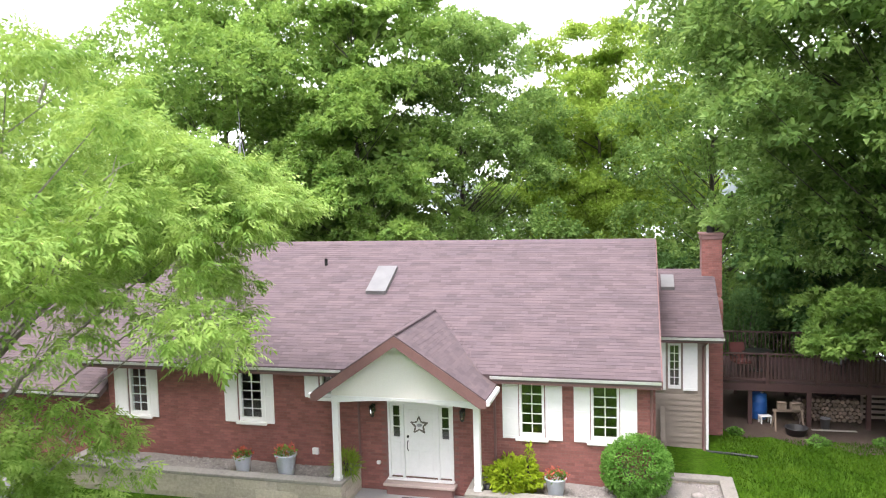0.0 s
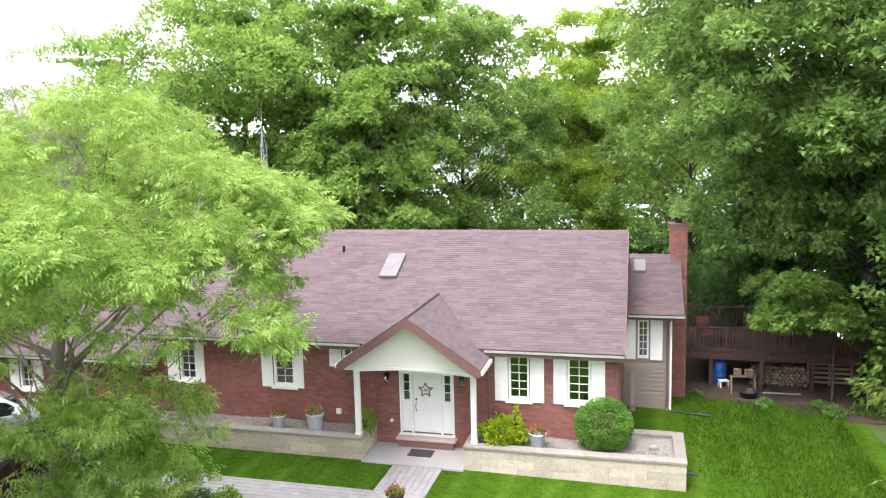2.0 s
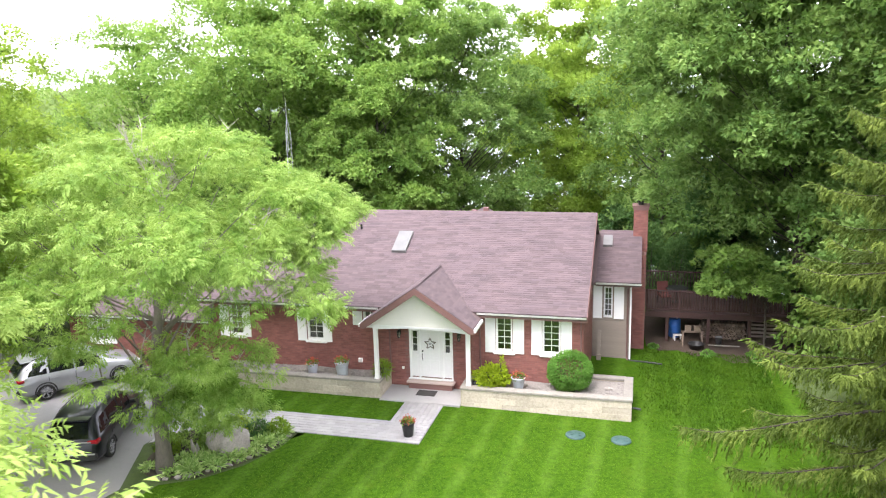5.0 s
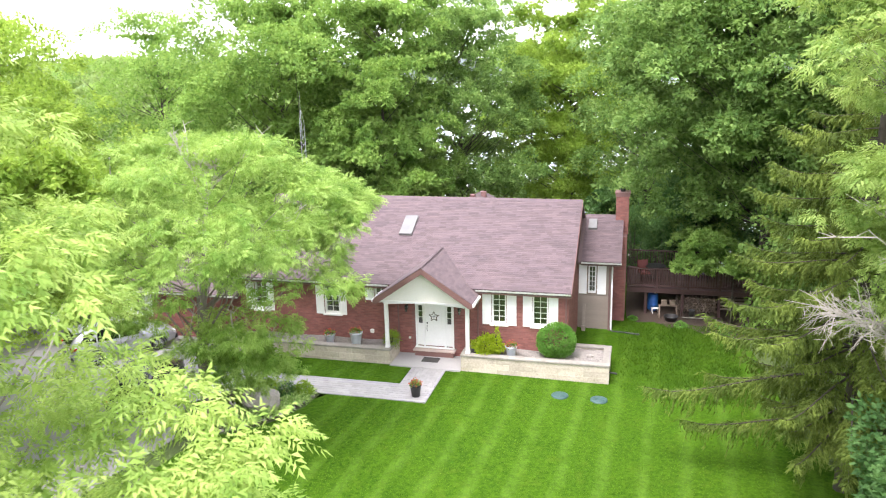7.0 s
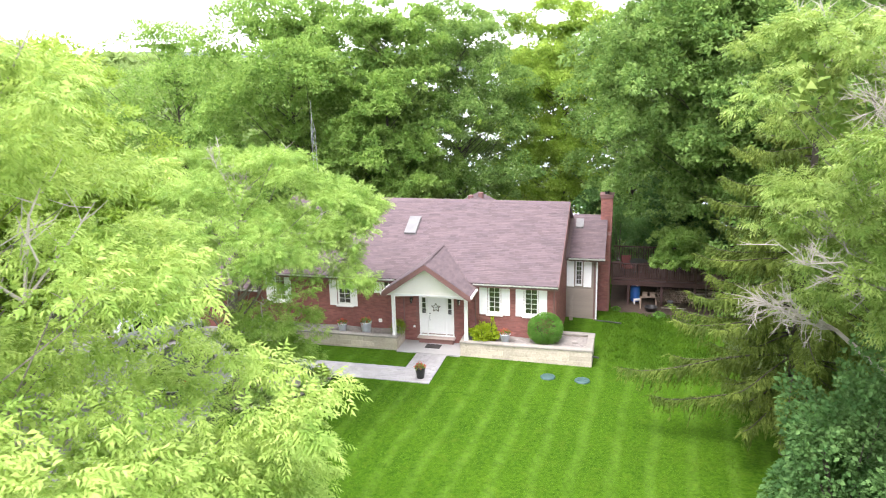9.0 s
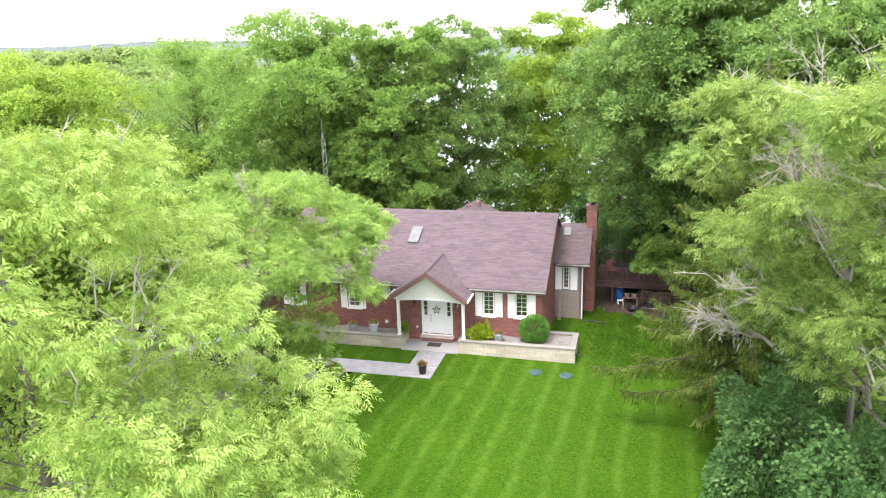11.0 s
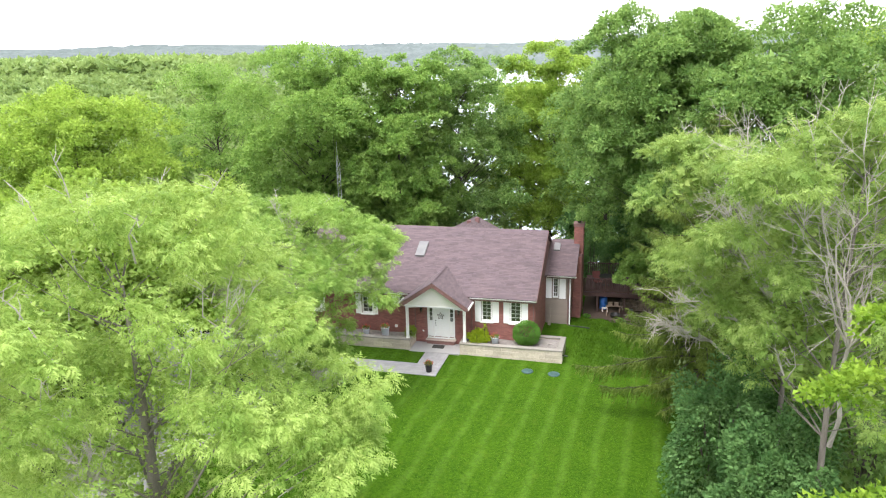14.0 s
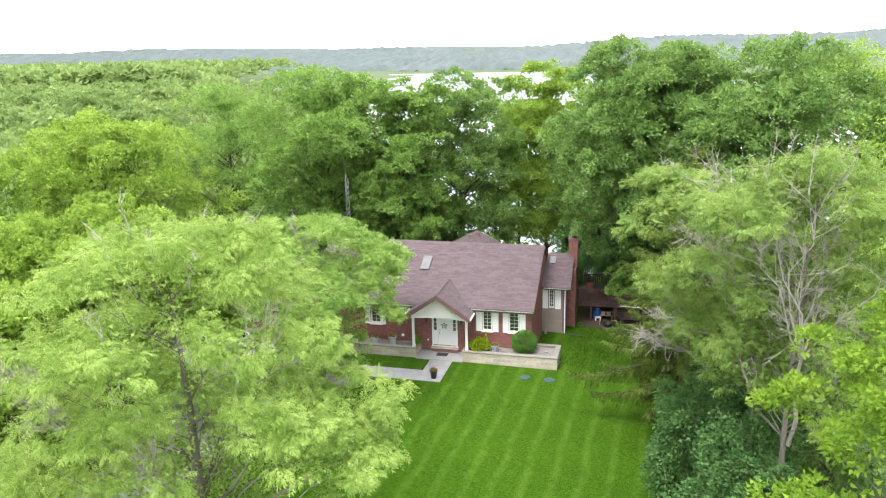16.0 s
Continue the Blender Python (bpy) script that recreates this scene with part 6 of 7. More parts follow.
part("pole", tube(bmesh.new(), [(0, 0, H - 2.2), (0, 0, H + 0.6)], [0.02, 0.012], 6), M_STEEL, mast)


# ---- cars ----
def paint(name, c, metal=0.5):
    m, nt, nodes, links, bsdf = nodes_of(name)
    geo = nodes.new("ShaderNodeNewGeometry")
    links.new(mixc(nt, ramp(nt, noise_node(nt, geo.outputs["Position"], 3.0), 0.3, 0.7), c, tuple(v * 1.15 for v in c)), bsdf.inputs["Base Color"])
    bsdf.inputs["Metallic"].default_value = metal
    bsdf.inputs["Roughness"].default_value = 0.3
    bsdf.inputs["Coat Weight"].default_value = 0.5
    bsdf.inputs["Coat Roughness"].default_value = 0.05
    return m


M_NAVY = paint("dark_blue_grey_paint", (0.010, 0.012, 0.018))
M_SILVER = paint("silver_paint", (0.33, 0.34, 0.36))
M_TYRE = surface("tyre_rubber", (0.018, 0.018, 0.018), (0.03, 0.03, 0.03), None, 0.85)
M_RIM = surface("alloy_rim", (0.5, 0.5, 0.52), (0.6, 0.6, 0.62), None, 0.3, metal=0.9)
M_CARGLASS = glass("tinted_car_glass", (0.008, 0.01, 0.012))
M_TAIL = glass("red_tail_lamp", (0.35, 0.008, 0.012), 0.15)
M_LAMP = glass("clear_head_lamp", (0.6, 0.62, 0.65), 0.1)
M_TRIM = surface("black_car_trim", (0.014, 0.014, 0.015), (0.025, 0.025, 0.026), None, 0.6)


def estate_car(at, turn, body_paint, label):
    """A tall five-door car; +y is forward."""
    car = thing("car", at, turn, label, "car")
    # stations: y, sill z, shoulder z, roof z, half widths at sill, belt, roof
    st = [(-2.42, 0.42, 0.86, 0.94, 0.70, 0.74, 0.66), (-2.36, 0.30, 0.98, 1.08, 0.82, 0.86, 0.68), (-2.1, 0.26, 1.03, 1.42, 0.90, 0.92, 0.66), (-1.75, 0.25, 1.04, 1.64, 0.92, 0.93, 0.64), (-1.0, 0.25, 1.03, 1.71, 0.92, 0.93, 0.65), (0.0, 0.25, 1.01, 1.70, 0.92, 0.93, 0.64), (0.45, 0.25, 1.0, 1.62, 0.92, 0.93, 0.63), (1.15, 0.25, 0.99, 1.10, 0.92, 0.92, 0.74), (1.9, 0.27, 0.90, 0.98, 0.90, 0.89, 0.66), (2.3, 0.33, 0.78, 0.84, 0.80, 0.80, 0.55), (2.42, 0.42, 0.66, 0.70, 0.66, 0.66, 0.45)]
    b = bmesh.new()
    rings = []
    for y, z0, z1, z2, h0, h1, h2 in st:
        half = [(0.0, z0), (h0 * 0.9, z0), (h0, z0 + 0.14), (h1 + 0.015, (z0 + z1) * 0.55), (h1, z1), (h1 - 0.045, z1 + 0.03), (h2 + 0.05, z2 - 0.06), (h2 - 0.06, z2), (0.0, z2 + 0.02)]
        pts = half + [(-x, z) for x, z in half[-2:0:-1]]
        rings.append([b.verts.new((x, y, z)) for x, z in pts])
    n = len(rings[0])
    for r, s in zip(rings, rings[1:]):
        for i in range(n):
            b.faces.new((r[i], r[(i + 1) % n], s[(i + 1) % n], s[i]))
    b.faces.new(rings[0][::-1])
    b.faces.new(rings[-1])
    part("body", b, body_paint, car, smooth=True)
    lift = 0.006

    def between(y):
        for a, c in zip(st, st[1:]):
            if a[0] <= y <= c[0]:
                s = (y - a[0]) / (c[0] - a[0])
                return [p + (q - p) * s for p, q in zip(a, c)]
        return st[-1]

    for sx in (-1, 1):
        for y0, y1 in ((-2.0, -1.3), (-1.22, -0.3), (-0.22, 0.72)):
            g = bmesh.new()
            lo, hi = [], []
            for k in range(5):
                y = y0 + (y1 - y0) * k / 4
                _, z0, z1, z2, h0, h1, h2 = between(y)
                za, zb = z1 + 0.06, z2 - 0.12
                f = lambda z: h1 - 0.045 + (h2 + 0.05 - (h1 - 0.045)) * (z - z1 - 0.03) / max(0.02, z2 - 0.06 - z1 - 0.03)
                if zb < za + 0.02:
                    zb = za + 0.02
                lo.append(g.verts.new((sx * (f(za) + lift), y, za)))
                hi.append(g.verts.new((sx * (f(zb) + lift), y, zb)))
            for k in range(4):
                g.faces.new((lo[k], lo[k + 1], hi[k + 1], hi[k]))
            part("side_window", g, M_CARGLASS, car)
        part("roof_rail", tube(bmesh.new(), [(sx * 0.6, -1.75, 1.66), (sx * 0.61, -1.4, 1.75), (sx * 0.61, -0.1, 1.76), (sx * 0.6, 0.2, 1.7)], [0.018] * 4, 6), M_TRIM, car)
        part("tail_lamp", boxed(sx * 0.73 - 0.17, sx * 0.73 + 0.19, -2.405, -2.12, 0.89, 1.03, bevel=0.03), M_TAIL, car)
        part("head_lamp", boxed(sx * 0.68 - 0.16, sx * 0.68 + 0.14, 2.1, 2.36, 0.66, 0.8, bevel=0.02), M_LAMP, car)
        m = thing("mirror", (sx * 0.98, 0.68, 1.08))
        m.parent = car
        part("shell", boxed(-0.11, 0.11, -0.07, 0.07, -0.06, 0.09, bevel=0.03), body_paint, m)
        part("door_line", boxed(sx * 0.948 - 0.004, sx * 0.948 + 0.004, -1.27, -1.255, 0.5, 0.98), M_TRIM, car)
        part("door_line", boxed(sx * 0.948 - 0.004, sx * 0.948 + 0.004, -0.27, -0.255, 0.4, 0.98), M_TRIM, car)
        for y in (-1.1, -0.12):
            part("door_handle", boxed(sx * 0.955 - 0.012, sx * 0.955 + 0.012, y, y + 0.2, 0.86, 0.89, bevel=0.005), body_paint, car)
        for y in (-1.42, 1.42):
            w = thing("wheel", (sx * 0.83, y, 0.34))
            w.parent = car
            t = turned([(0.2, -0.11), (0.31, -0.12), (0.345, -0.09), (0.35, 0), (0.345, 0.09), (0.31, 0.12), (0.2, 0.11)], 28)
            bmesh.ops.rotate(t, verts=t.verts, cent=(0, 0, 0), matrix=Matrix.Rotation(radians(90), 3, "Y"))
            part("tyre", t, M_TYRE, w, smooth=True)
            t = bmesh.new()
            for k in range(5):
                a = k * 2 * math.pi / 5
                for da in (-0.12, 0.12):
                    tube(t, [(sx * 0.1, 0.04 * math.cos(a), 0.04 * math.sin(a)), (sx * 0.11, 0.23 * math.cos(a + da), 0.23 * math.sin(a + da))], [0.022, 0.018], 4)
            part("spokes", t, M_RIM, w)
            t = turned([(0.25, -0.1), (0.255, 0.11), (0.225, 0.115), (0.22, -0.1)], 28)
            bmesh.ops.rotate(t, verts=t.verts, cent=(0, 0, 0), matrix=Matrix.Rotation(radians(90), 3, "Y"))
            part("rim", t, M_RIM, w, smooth=True)
            part("hub", turned([(0, -0.05), (0.22, -0.05), (0.22, 0.02), (0, 0.02)], 20), M_TRIM, w).rotation_euler = (0, radians(90), 0)
            arch = bmesh.new()
            arc = [(0.0 + sx * (0.945 - 0.83), 0.40 * math.cos(a), 0.40 * math.sin(a)) for a in [math.pi * k / 12 for k in range(13)]]
            tube(arch, arc, [0.03] * 13, 5)
            part("wheel_arch", arch, M_TRIM, w)
    g = bmesh.new()
    g.faces.new([g.verts.new(p) for p in ((-0.62, -2.41, 1.10), (0.62, -2.41, 1.10), (0.54, -2.04, 1.56), (-0.54, -2.04, 1.56))])
    part("rear_window", g, M_CARGLASS, car)
    g = bmesh.new()
    g.faces.new([g.verts.new(p) for p in ((-0.70, 1.06, 1.19), (0.70, 1.06, 1.19), (0.57, 0.5, 1.625), (-0.57, 0.5, 1.625))])
    part("windscreen", g, M_CARGLASS, car)
    part("spoiler", boxed(-0.58, 0.58, -2.16, -1.8, 1.6, 1.64, bevel=0.015), body_paint, car)
    part("rear_bumper", boxed(-0.84, 0.84, -2.47, -2.3, 0.36, 0.6, bevel=0.04), M_TRIM, car)
    part("bumper_strip", boxed(-0.8, 0.8, -2.485, -2.43, 0.56, 0.6, bevel=0.012), M_STEEL, car)
    part("tailgate_strip", boxed(-0.7, 0.7, -2.43, -2.37, 0.95, 0.99, bevel=0.008), M_STEEL, car)
    part("plate", boxed(-0.16, 0.16, -2.44, -2.4, 0.72, 0.86), M_WHITE, car, "plain white plate")
    part("front_bumper", boxed(-0.78, 0.78, 2.26, 2.45, 0.36, 0.58, bevel=0.04), M_TRIM, car)
    part("front_grille", boxed(-0.45, 0.45, 2.36, 2.44, 0.56, 0.68, bevel=0.01), M_TRIM, car)
    return car


estate_car((-10.35, -6.85, gz_(-10.5, -6.5)), 18, M_NAVY, "dark blue-grey estate car parked on the driveway")
estate_car((-14.9, -2.6, gz_(-14, -2.8)), -36, M_SILVER, "silver estate car parked before the garage")

# ---- trees ----
G = lambda x, y: (x, y, float(ground_z(x, y)))
HANGING = ((1.2, -0.2, 4.5, 1.0), (2.2, -0.3, 3.7, 0.9), (1.6, 0.3, 2.9, 0.75), (2.8, 0.2, 4.5, 1.0), (0.5, 0.5, 4.0, 0.9), (2.3, 0.8, 2.5, 0.65), (2.9, -0.6, 3.1, 0.65), (1.0, 0.8, 3.3, 0.8), (4.0, 1.9, 5.3, 0.6), (-3.6, 0.2, 5.0, 1.0), (0.2, -1.0, 4.1, 0.9), (1.8, -1.0, 3.5, 1.0), (0.9, -1.2, 2.9, 0.9), (2.5, -0.8, 3.0, 0.8), (1.4, -1.6, 4.3, 1.0), (2.6, -1.4, 4.6, 1.0), (3.1, 0.2, 2.4, 0.6), (2.0, -0.3, 2.6, 0.95), (2.8, 0.1, 3.4, 1.0), (1.2, -0.4, 2.2, 0.75), (0.4, -0.6, 3.3, 0.8), (-1.6, -0.8, 4.6, 0.8))
broad_tree("ash_tree", G(-6.65, -8.4), 11.5, 5.3, 3.6, 34000, 11, M_ASH, M_BARK, boughs=76, bough=0.24, tufts=11, tuft=0.36, apart=0.42, leaf=(0.27, 0), shape="tall", trunk=0.26, lean=(0.7, 1.0), kind="compound", droop=0.4, bare=14, label="light green ash tree with drooping leaves beside the driveway", flat=0.45, core=1500, core_leaf=0.16, limbs=0.55, cut=lambda p: p[2] < 4.9 or (p[0] > 0.5 and p[2] < 5.9) or (-2.6 < p[0] < -0.2 and p[1] < 1.5 and p[2] < 6.6), extra=HANGING, deadfan=(((0.2, 0.4, 6.0), (0.7, 0.2, 8.6), 2.3, 4, (0.25, 0.0, 0.8)),))
LOWER = ((4.9, 3.5, 6.0, 1.1), (5.9, 3.3, 6.3, 1.0), (5.9, 1.5, 7.0, 1.1), (3.9, 3.5, 5.0, 1.1), (3.4, 4.5, 4.6, 1.0), (4.6, 2.0, 5.5, 1.1), (5.2, 0.6, 6.0, 1.1), (2.8, 3.2, 6.0, 1.1), (2.4, 4.6, 5.2, 1.0), (6.2, 0.4, 7.8, 1.1), (3.6, 1.8, 6.8, 1.1), (4.4, 0.8, 4.4, 1.0), (5.4, 2.2, 8.0, 1.0), (4.4, 2.4, 8.8, 1.1), (3.2, 2.4, 8.2, 1.1))
broad_tree("ash_tree", G(-2.9, -25.5), 15.8, 6.2, 2.0, 37000, 12, M_ASHYELLOW, M_BARK, boughs=118, bough=0.21, tufts=10, tuft=0.37, apart=0.42, leaf=(0.28, 0), shape="dome", trunk=0.3, lean=(0.2, -0.4), kind="compound", droop=0.45, bare=45, label="large light green ash tree with some bare twigs", flat=0.45, core=12000, core_leaf=0.16, limbs=0.45, dead=0.1, stretch=(1.12, 1), extra=LOWER, cut=lambda p: (p[0] > 3.7 and p[2] < 7.0) or (p[0] > 1.8 and p[1] > 2.2 and 5.6 < p[2] < 11.0) or (p[0] > 4.6 and p[1] > 1.6 and p[2] < 11.0), deadfan=(((-0.2, -0.5, 5.4), (-1.5, -3.2, 8.4), 4.6, 7, (-0.8, -0.5, 0.3)), ((0.2, -0.5, 4.5), (1.0, -3.6, 7.6), 2.6, 4, (0.3, -0.4, 0.4))))
broad_tree("maple_tree", G(-14.8, -13.0), 13.5, 4.6, 3.0, 60000, 13, M_FRESH, M_BARK, boughs=75, bough=0.24, core=3000, leaf=(0.2, 0.16), label="fresh green maple tree beyond the driveway")
MASTGAP = lambda p: p[0] > 1.8 and p[1] < -2.0 and p[2] < 12.5
LACY = dict(bough=0.23, tuft=0.36, tufts=10, boughs=135, core=3500, limbs=0.0, leaf=(0.19, 0.15))
for x, y, h, r, low, leaves, seed, mat, label, more in (
        (-25.5, -0.5, 16.6, 6.8, 1.2, 80000, 14, M_FRESH, "broad dense green maple tree", {}),
        (-21.5, -13.5, 12.6, 4.6, 0.8, 40000, 31, M_FRESH, "green maple tree beyond the driveway", {}),
        (-15.8, -21.0, 10.5, 3.8, 0.5, 32000, 32, M_FRESH, "green maple tree beside the driveway", {}),
        (-35, -9, 16.5, 6.4, 1.5, 22000, 15, M_MAPLE, "broad dense green maple tree", {}),
        (-14.7, 16.2, 19.8, 6.4, 1.5, 98000, 16, M_MAPLE, "tall green maple tree behind the house", dict(trunk=0.32, cut=MASTGAP, boughs=130)),
        (-7.2, 14.9, 18.9, 4.1, 1.6, 80000, 17, M_MAPLE, "tall green maple tree behind the roof", dict(boughs=115)),
        (-4.0, 22.5, 20.0, 5.3, 1.0, 86000, 18, M_MAPLEDARK, "tall thin-leaved maple tree with sky showing through", LACY),
        (-27.3, 20.0, 18.8, 6.2, 1.0, 42000, 19, M_MAPLE, "light thin-leaved tree near the wood edge", LACY),
        (3.4, 31, 22.8, 5.8, 4.0, 80000, 20, M_FRESH, "tall yellow-green maple tree by the lake slope", dict(trunk=0.28)),
        (15.4, 10.4, 21.2, 5.8, 6.2, 108000, 21, M_MAPLEDARK, "huge dark green maple tree beside the deck", dict(trunk=0.36, lean=(-2.2, -2.8), boughs=125)),
        (21, 4.0, 21.2, 6.4, 2.5, 90000, 22, M_MAPLEDARK, "large dark green maple tree", dict(boughs=125)),
        (30.5, -2, 21.5, 6.8, 2.0, 30000, 23, M_FRESH, "large green maple tree", {}),
        (-1.0, 40, 24.0, 6.0, 2.0, 36000, 33, M_MAPLE, "green maple tree low on the lake slope", dict(leaf=(0.26, 0.22))),
        (9.0, 36, 21.5, 5.2, 2.0, 24000, 34, M_MAPLEDARK, "dark green maple tree low on the lake slope", dict(leaf=(0.26, 0.22))),
        (9.4, 21, 19.2, 4.4, 3.0, 30000, 24, M_MAPLEDARK, "dark green maple tree behind the deck", {}),
        (18.5, 17, 21.0, 5.6, 2.5, 26000, 29, M_MAPLEDARK, "dark green maple tree behind the deck", {}),
        (29, 12, 21.0, 6.4, 2.5, 26000, 30, M_FRESH, "large green maple tree", {})):
    broad_tree("maple_tree", G(x, y), h, r, low, leaves, seed, mat, M_BARKDARK, label=label, **{"core": leaves // 9, **more})
spruce("spruce_tree", G(15.3, -7.9), 15.9, 5.6, 25, M_SPRUCE, M_BARKDARK, label="spruce with long drooping boughs at the lawn edge")
FRONT_L1 = lambda p: p[1] < -0.6 and abs(p[0] + 2.0 + 0.6 * (p[2] - 10.9)) < 1.0
FRONT_L2 = lambda p: p[1] < 0.2 and abs(p[0] - 0.1 + 0.2 * abs(p[1])) < 1.1 and 8.0 < p[2] < 15.8
PALE = dict(leaf=(0.3, 0), kind="compound", droop=0.35, bough=0.3, tufts=9, tuft=0.34, flat=0.55, core=2500, core_leaf=0.3, limbs=0.1, bare=40, dead=0.12, trunk=0.15)
broad_tree("ash_tree", G(17.9, -13.6), 15.7, 3.4, 7.2, 12500, 26, M_ASHPALE, M_BARK, boughs=62, label="thin pale ash tree with many bare twigs", lean=(-3.6, 0), cut=FRONT_L1, deadfan=(((0.3, -0.6, 5.0), (-1.3, -2.9, 9.8), 5.4, 8, (-0.55, -0.1, 0.5)), ((-1.0, -0.4, 5.4), (-2.9, -0.1, 7.0), 3.2, 5, (-1.1, -0.1, -0.45)), ((0.2, -0.6, 5.5), (-2.4, -2.9, 9.0), 3.0, 3, (-1.2, 0.0, -0.6))), **PALE)
broad_tree("ash_tree", G(18.3, -18.6), 17.3, 3.4, 7.6, 14000, 27, M_ASHPALE, M_BARK, boughs=70, label="pale ash tree with a bare twiggy top", lean=(0.4, 0), cut=FRONT_L2, deadfan=(((0.15, -0.1, 5.5), (0.05, -1.2, 9.5), 6.2, 8, (0.0, -0.15, 0.9)),), **PALE)
broad_tree("maple_tree", G(21.2, -27.3), 14.8, 5.1, 1.0, 74000, 28, M_LIME, M_BARK, boughs=110, bough=0.19, leaf=(0.15, 0.12), core=9000, core_leaf=0.17, label="bright yellow-green maple tree at the lawn edge")
for i, (x, y, sx, h) in enumerate(((17.2, -11.6, 1.8, 4.4), (15.4, -15.0, 2.0, 6.2), (17.2, -17.4, 2.1, 5.4), (16.6, -20.2, 2.0, 5.8), (18.4, -22.4, 2.2, 5.2))):
    bush("large_shrub", G(x, y), (sx, sx, h), 17000, 40 + i, M_SHRUB, (0.16, 0.115), "tall dark blue-green shrub at the lawn edge", group="shrubs along the lawn edge", rough=0.3)
for i, (x, y, sx, h) in enumerate(((-11.5, 13.5, 2.0, 3.4), (-8.0, 17.5, 2.4, 3.8), (-1.5, 17.0, 2.2, 4.6), (1.0, 20.5, 2.0, 3.0), (-17, 9, 2.2, 3.5), (16.8, 6.5, 2.2, 4.4), (17.5, 11.5, 2.4, 5.0), (-20.5, 6, 2.2, 3.5), (11.5, 17.5, 2.2, 4.0), (19.5, -7.5, 2.6, 6.0), (21.5, -12.5, 2.6, 6.0), (18.6, -2.5, 2.4, 5.5), (-5.0, 19.5, 2.2, 4.0), (-12.5, 20.5, 2.6, 5.0), (-18.0, 14.5, 2.6, 5.0), (13.0, 23.5, 2.6, 5.5), (16.0, 21.0, 2.6, 5.5), (19.5, 20.0, 2.8, 6.0), (23.0, 15.5, 2.8, 6.0), (20.5, 13.8, 2.4, 5.5), (10.5, 26.0, 2.4, 5.5))):
    bush("understory_shrub", G(x, y), (sx, sx, h), 3600, 60 + i, M_MAPLE if i % 2 else M_MAPLEDARK, (0.26, 0.2), "leafy green undergrowth shrub below the trees", group="undergrowth round the house")


# Those on the deck side take darker shrub leaves as painted under-canopy shade.
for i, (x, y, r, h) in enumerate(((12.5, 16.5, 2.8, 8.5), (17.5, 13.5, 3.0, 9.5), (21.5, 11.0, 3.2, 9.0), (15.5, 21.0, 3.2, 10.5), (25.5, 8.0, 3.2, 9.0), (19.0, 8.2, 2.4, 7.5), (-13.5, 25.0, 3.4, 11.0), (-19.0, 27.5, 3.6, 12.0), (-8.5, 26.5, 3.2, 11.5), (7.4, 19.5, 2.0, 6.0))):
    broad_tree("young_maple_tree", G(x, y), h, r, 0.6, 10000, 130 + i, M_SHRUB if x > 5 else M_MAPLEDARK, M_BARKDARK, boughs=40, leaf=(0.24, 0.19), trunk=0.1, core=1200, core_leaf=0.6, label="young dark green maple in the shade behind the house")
broad_tree("maple_sapling", G(13.7, 7.7), 5.2, 1.7, 2.8, 11000, 150, M_MAPLE, M_BARKDARK, boughs=26, bough=0.32, leaf=(0.17, 0.14), trunk=0.06, lean=(-1.6, 0.0), label="leafy maple sapling beside the deck")
for i, (x, y, h) in enumerate(((10.2, 15.0, 4.2), (7.2, 14.6, 3.6), (8.7, 15.6, 4.8))):
    bush("cedar_shrub", G(x, y), (0.9, 0.9, h), 6000, 140 + i, M_SHRUB, (0.14, 0.06), "dark columnar cedar shrub behind the house", rough=0.08, droop=-0.4)


# ---- far woods ----
def far_woods(name, spots, quads, size, seed, material, label):
    """Crowns of distant trees, each a cloud of leaf clumps gathered in lobes."""
    rng = np.random.default_rng(seed)
    out = []
    for x, y, h, r in spots:
        z0 = float(ground_z(x, y))
        lobes = unit(rng.normal(size=(14, 3)))
        lobes[:, 2] = np.abs(lobes[:, 2]) * 1.1 - 0.2
        pick = lobes[rng.integers(14, size=quads)]
        d = unit(rng.normal(size=(quads, 3)))
        d[:, 2] = np.where(d[:, 2] < -0.2, -d[:, 2], d[:, 2])
        p = (pick * 0.68 + d * 0.36 * rng.uniform(0.6, 1.0, quads)[:, None] * np.array([1, 1, 0.7])) * np.array([r, r, h * 0.42]) + np.array([x, y, z0 + h * 0.6])
        out.append(leaf_points(rng, p, d, size, size * 0.9, 0.2, 0.6))
    v = np.concatenate(out)
    return tagged(mesh_object(name, v, np.arange(len(v), dtype=np.int32).reshape(-1, 3), material), label, "woodland", "", "stuff")


rng = np.random.default_rng(5)
spots = []
for gx in np.arange(-230, 110, 8.4):
    for gy in np.arange(-8, 200, 8.4):
        x, y = gx + rng.uniform(-3, 3), gy + rng.uniform(-3, 3)
        west = x < -14 - 0.37 * y and x > 4 - 1.12 * (y + 50) and (x < -31 or y > 30)
        east = x > 36 + 0.25 * y and x < 62 + 0.3 * y and y < 50
        if west or east:
            spots.append((x, y, rng.uniform(10, 14.5) if x < 0 else rng.uniform(13, 19), rng.uniform(4.2, 5.6)))
far_woods("near_woodland", spots, 290, 1.0, 6, M_FAR, "dense green woodland round the property")
spots = []
while len(spots) < 640:
    y = 195 + 800 * rng.uniform() ** 1.4
    x = rng.uniform(-30 - 1.1 * (y + 50), -70 - 0.40 * y)
    spots.append((x, y, rng.uniform(13, 19), rng.uniform(8, 13)))
far_woods("distant_woodland", spots, 150, 2.4, 7, M_FAR, "distant woodland canopy along the lake")
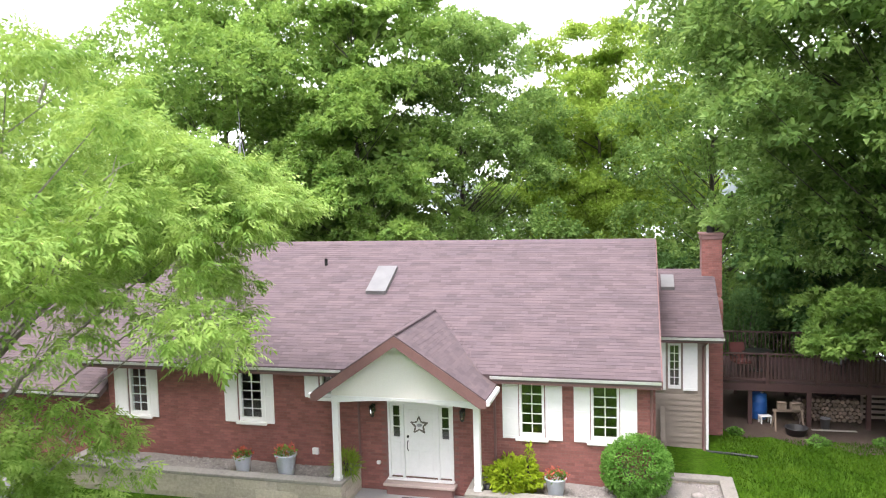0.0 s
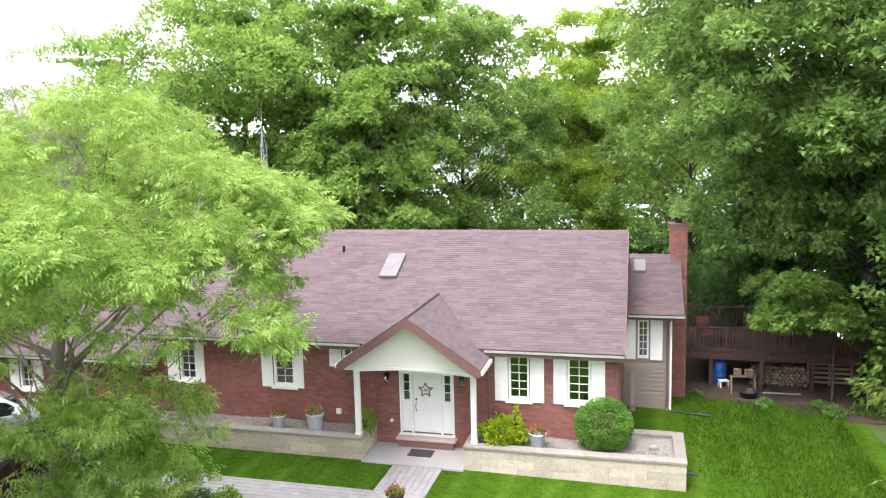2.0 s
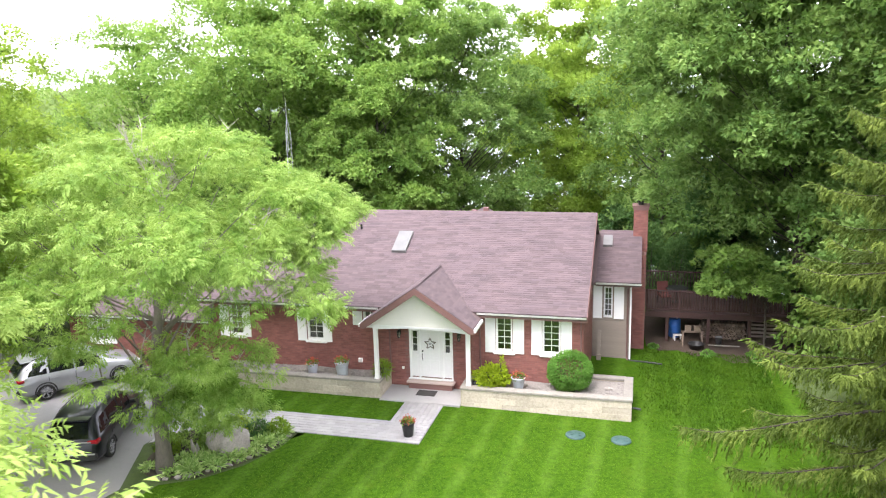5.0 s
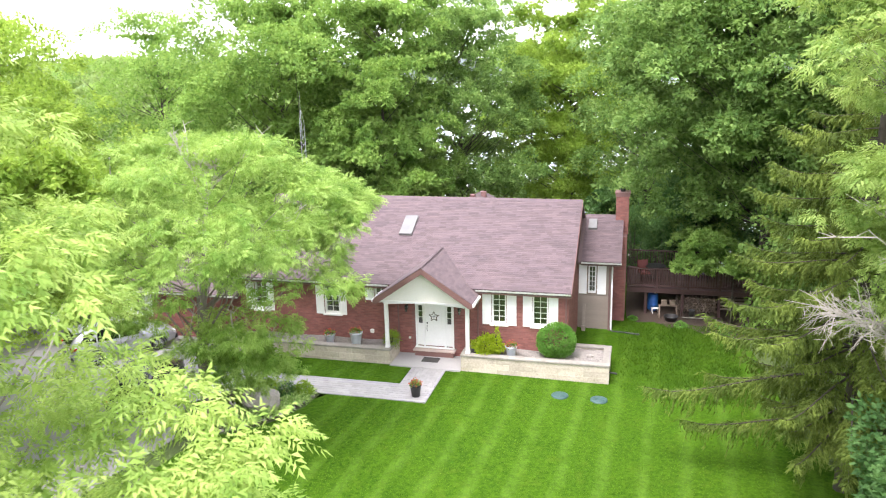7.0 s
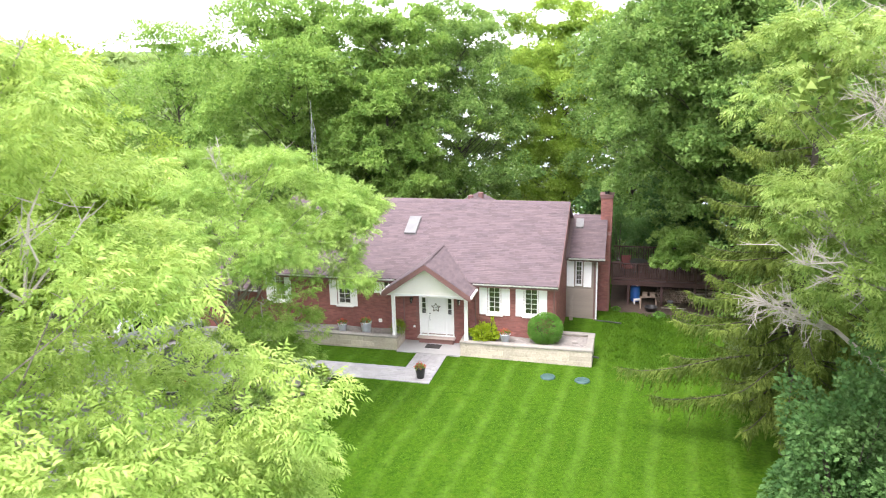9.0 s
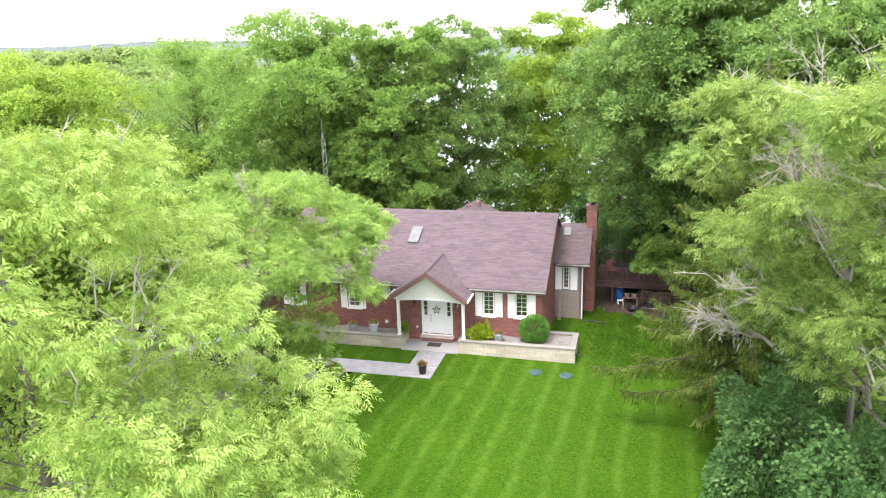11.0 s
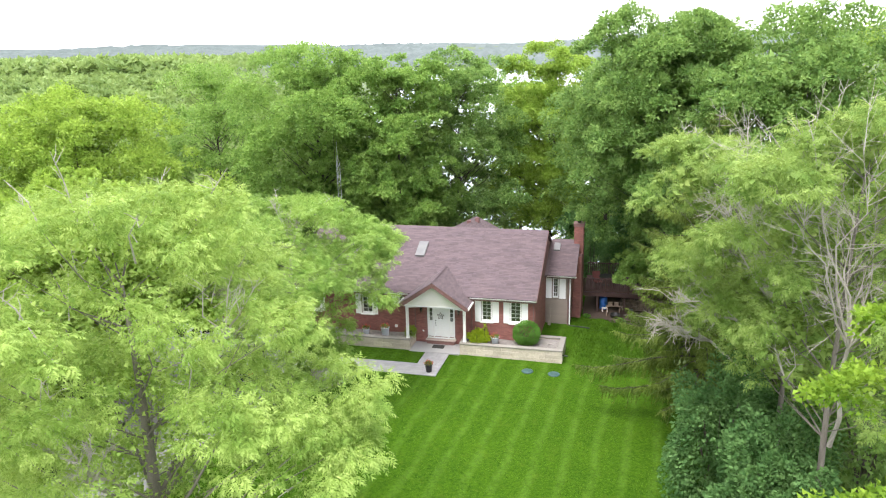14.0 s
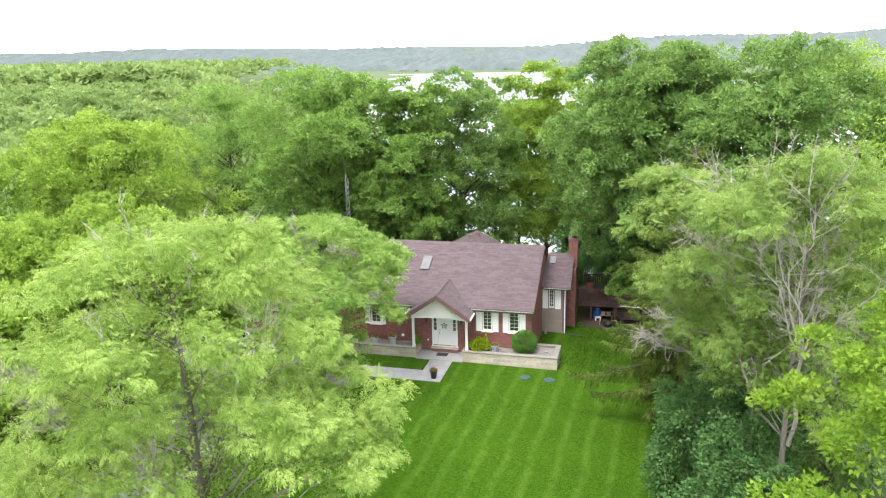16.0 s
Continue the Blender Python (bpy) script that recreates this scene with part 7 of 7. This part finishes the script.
# Distance haze is mixed into these grey-blue base colours.
M_HILLSIDE = surface("haze_tinted_wooded_hillside", (0.066, 0.088, 0.085), (0.098, 0.124, 0.112), (0.052, 0.072, 0.07), 0.95, 0.012, 0.11, 0.5, 0.0)


def hill_z(x, y):
    """Wooded hills across the lake, their tops roughened by tree crowns."""
    up = np.clip((y - 1085) / 500, 0, 1) ** 0.7
    crowns = np.random.default_rng(3).uniform(0, 1, x.shape) ** 2
    return -10.5 + (37 + 7 * np.sin(x / 310) + 4 * np.sin(x / 97 + 1)) * up + (9 * crowns + 3) * np.clip((y - 1080) / 12, 0, 1)


sheet("far_hills", np.linspace(-2400, 2400, 800), np.concatenate([[1085], np.linspace(1098, 1700, 26), [2400]]), hill_z, M_HILLSIDE, "wooded hills beyond the lake, haze painted into their colour", "hills")

# ---- grass blades on the lawn ----
rng = np.random.default_rng(9)
n = 90000
gx, gy = rng.uniform(-9, 13.5, n), np.concatenate([rng.uniform(-16, 6, n * 7 // 10), rng.uniform(-30, -16, n - n * 7 // 10)])
free = ~((gx > -10.4) & (gx < 8.0) & (gy > -1.5) & (gy < 12)) & ~((gx > -10.5) & (gx < 0.95) & (gy > -5.0) & (gy < -3.35)) & ~((gx > -0.7) & (gx < 0.95) & (gy > -5) & (gy < -1.5)) & ~((gx < -3.5) & (gy > -9.3) & (gy < -4.9)) & ~((gx < -6.6 + 0.05 * (gy + 11)) & (gy < -9)) & ~((gx > 6.0) & (gx < 8.0) & (gy > 5) & (gy < 12)) & ~((gx < 6) & (gy > 0))
gx, gy = gx[free], gy[free]
places = np.stack([gx, gy, ground_z(gx, gy) + 0.015], 1)
up = unit(rng.normal(size=(len(gx), 3)) * 0.4 + np.array([0, 0, 1.0]))
v = leaf_points(rng, places, up, 0.06, 0.02, 0.0, 0.15)
M_BLADE = foliage("grass_blades", (0.045, 0.11, 0.005), (0.08, 0.165, 0.008), (0.13, 0.23, 0.018), 0.3, 0.5)
tagged(mesh_object("grass", v, np.arange(len(v), dtype=np.int32).reshape(-1, 3), M_BLADE), "short mown grass blades of the lawn", "grass", "", "stuff")


# Longer blades near the deck, coloured darker to imitate tree shade on the lawn.
n = 15000
gx, gy = 8.15 + 5.3 * rng.uniform(size=n) ** 0.8, rng.uniform(-2.5, 7.0, n)
keep = (gx - 8.1) / 2.2 + (gy + 2.5) / 3.2 > rng.uniform(0.3, 1.6, n)
gx, gy = gx[keep], gy[keep]
places = np.stack([gx, gy, ground_z(gx, gy) + 0.015], 1)
up = unit(rng.normal(size=(len(gx), 3)) * 0.55 + np.array([0, 0, 1.0]))
v = leaf_points(rng, places, up, 0.13, 0.035, 0.0, 0.2)
M_SHADEGRASS = foliage("long_shade_grass_blades", (0.026, 0.07, 0.005), (0.046, 0.112, 0.008), (0.085, 0.16, 0.013), 0.25, 0.7)
tagged(mesh_object("long_shade_grass", v, np.arange(len(v), dtype=np.int32).reshape(-1, 3), M_SHADEGRASS), "longer grass beside the house and deck, darkened to imitate tree shade", "grass", "", "stuff")

# ---- bricks and shingles ----
for what, parent, many, ones, spec, axis in LATE:
    if what == "brick":
        y = spec
        if axis == "y":
            cent = [(cx, y - 0.0015, cz) for cx, cz, _ in many]
            fr = ((1, 0, 0), (0, 0, 1), (0, -1, 0))
        else:
            cent = [(y + 0.0015, cx, cz) for cx, cz, _ in many]
            fr = ((0, 1, 0), (0, 0, 1), (1, 0, 0))
        if many:
            v, f = box_rows(cent, [(h, 0.033, 0.008) for _, _, h in many], *fr)
            tagged(mesh_object("brickwork", v, f, M_BRICK, parent), "", "", "", "stuff")
        if ones:
            v, f = box_rows([(0, 0, 0)], (0.1075, 0.033, 0.008), *fr)
            first = None
            for cx, cz in ones:
                if first is None:
                    ob = first = mesh_object("brick", v, f, M_BRICKONE, parent)
                else:
                    ob = new("brick", first.data)
                    ob.parent = parent
                ob.location = (cx, y - 0.0015 - random.uniform(0, 0.002), cz)
    else:
        p0, u, s, step, tab = spec
        p0, u, s = np.array(p0), np.array(u, float), np.array(s)
        nrm = np.cross(u, s)
        if nrm[2] < 0:
            nrm = -nrm
        tilt = unit((s - nrm * 0.04)[None])[0]
        up = unit(np.cross(u, tilt)[None])[0]
        if up[2] < 0:
            up = -up
        hs = step * 0.56
        lift = 0.010
        if many:
            rg = np.random.default_rng(len(many))
            cent = [p0 + u * a + s * (b + hs) + nrm * (lift + rg.uniform(0, 0.0012)) for a, b, _ in many]
            v, f = box_rows(cent, [(h, hs, 0.004) for _, _, h in many], u, tilt, up)
            tagged(mesh_object("shingles", v, f, M_SHINGLE, parent), "", "", "", "stuff")
        if ones:
            v, f = box_rows([(0, 0, 0)], (tab / 2 - 0.0008, hs, 0.004), u, tilt, up)
            first = None
            for a, b in ones:
                if first is None:
                    ob = first = mesh_object("shingle", v, f, M_SHINGLEONE, parent)
                else:
                    ob = new("shingle", first.data)
                    ob.parent = parent
                ob.location = Vector(p0 + u * a + s * (b + hs) + nrm * (lift + random.uniform(0, 0.0012)))
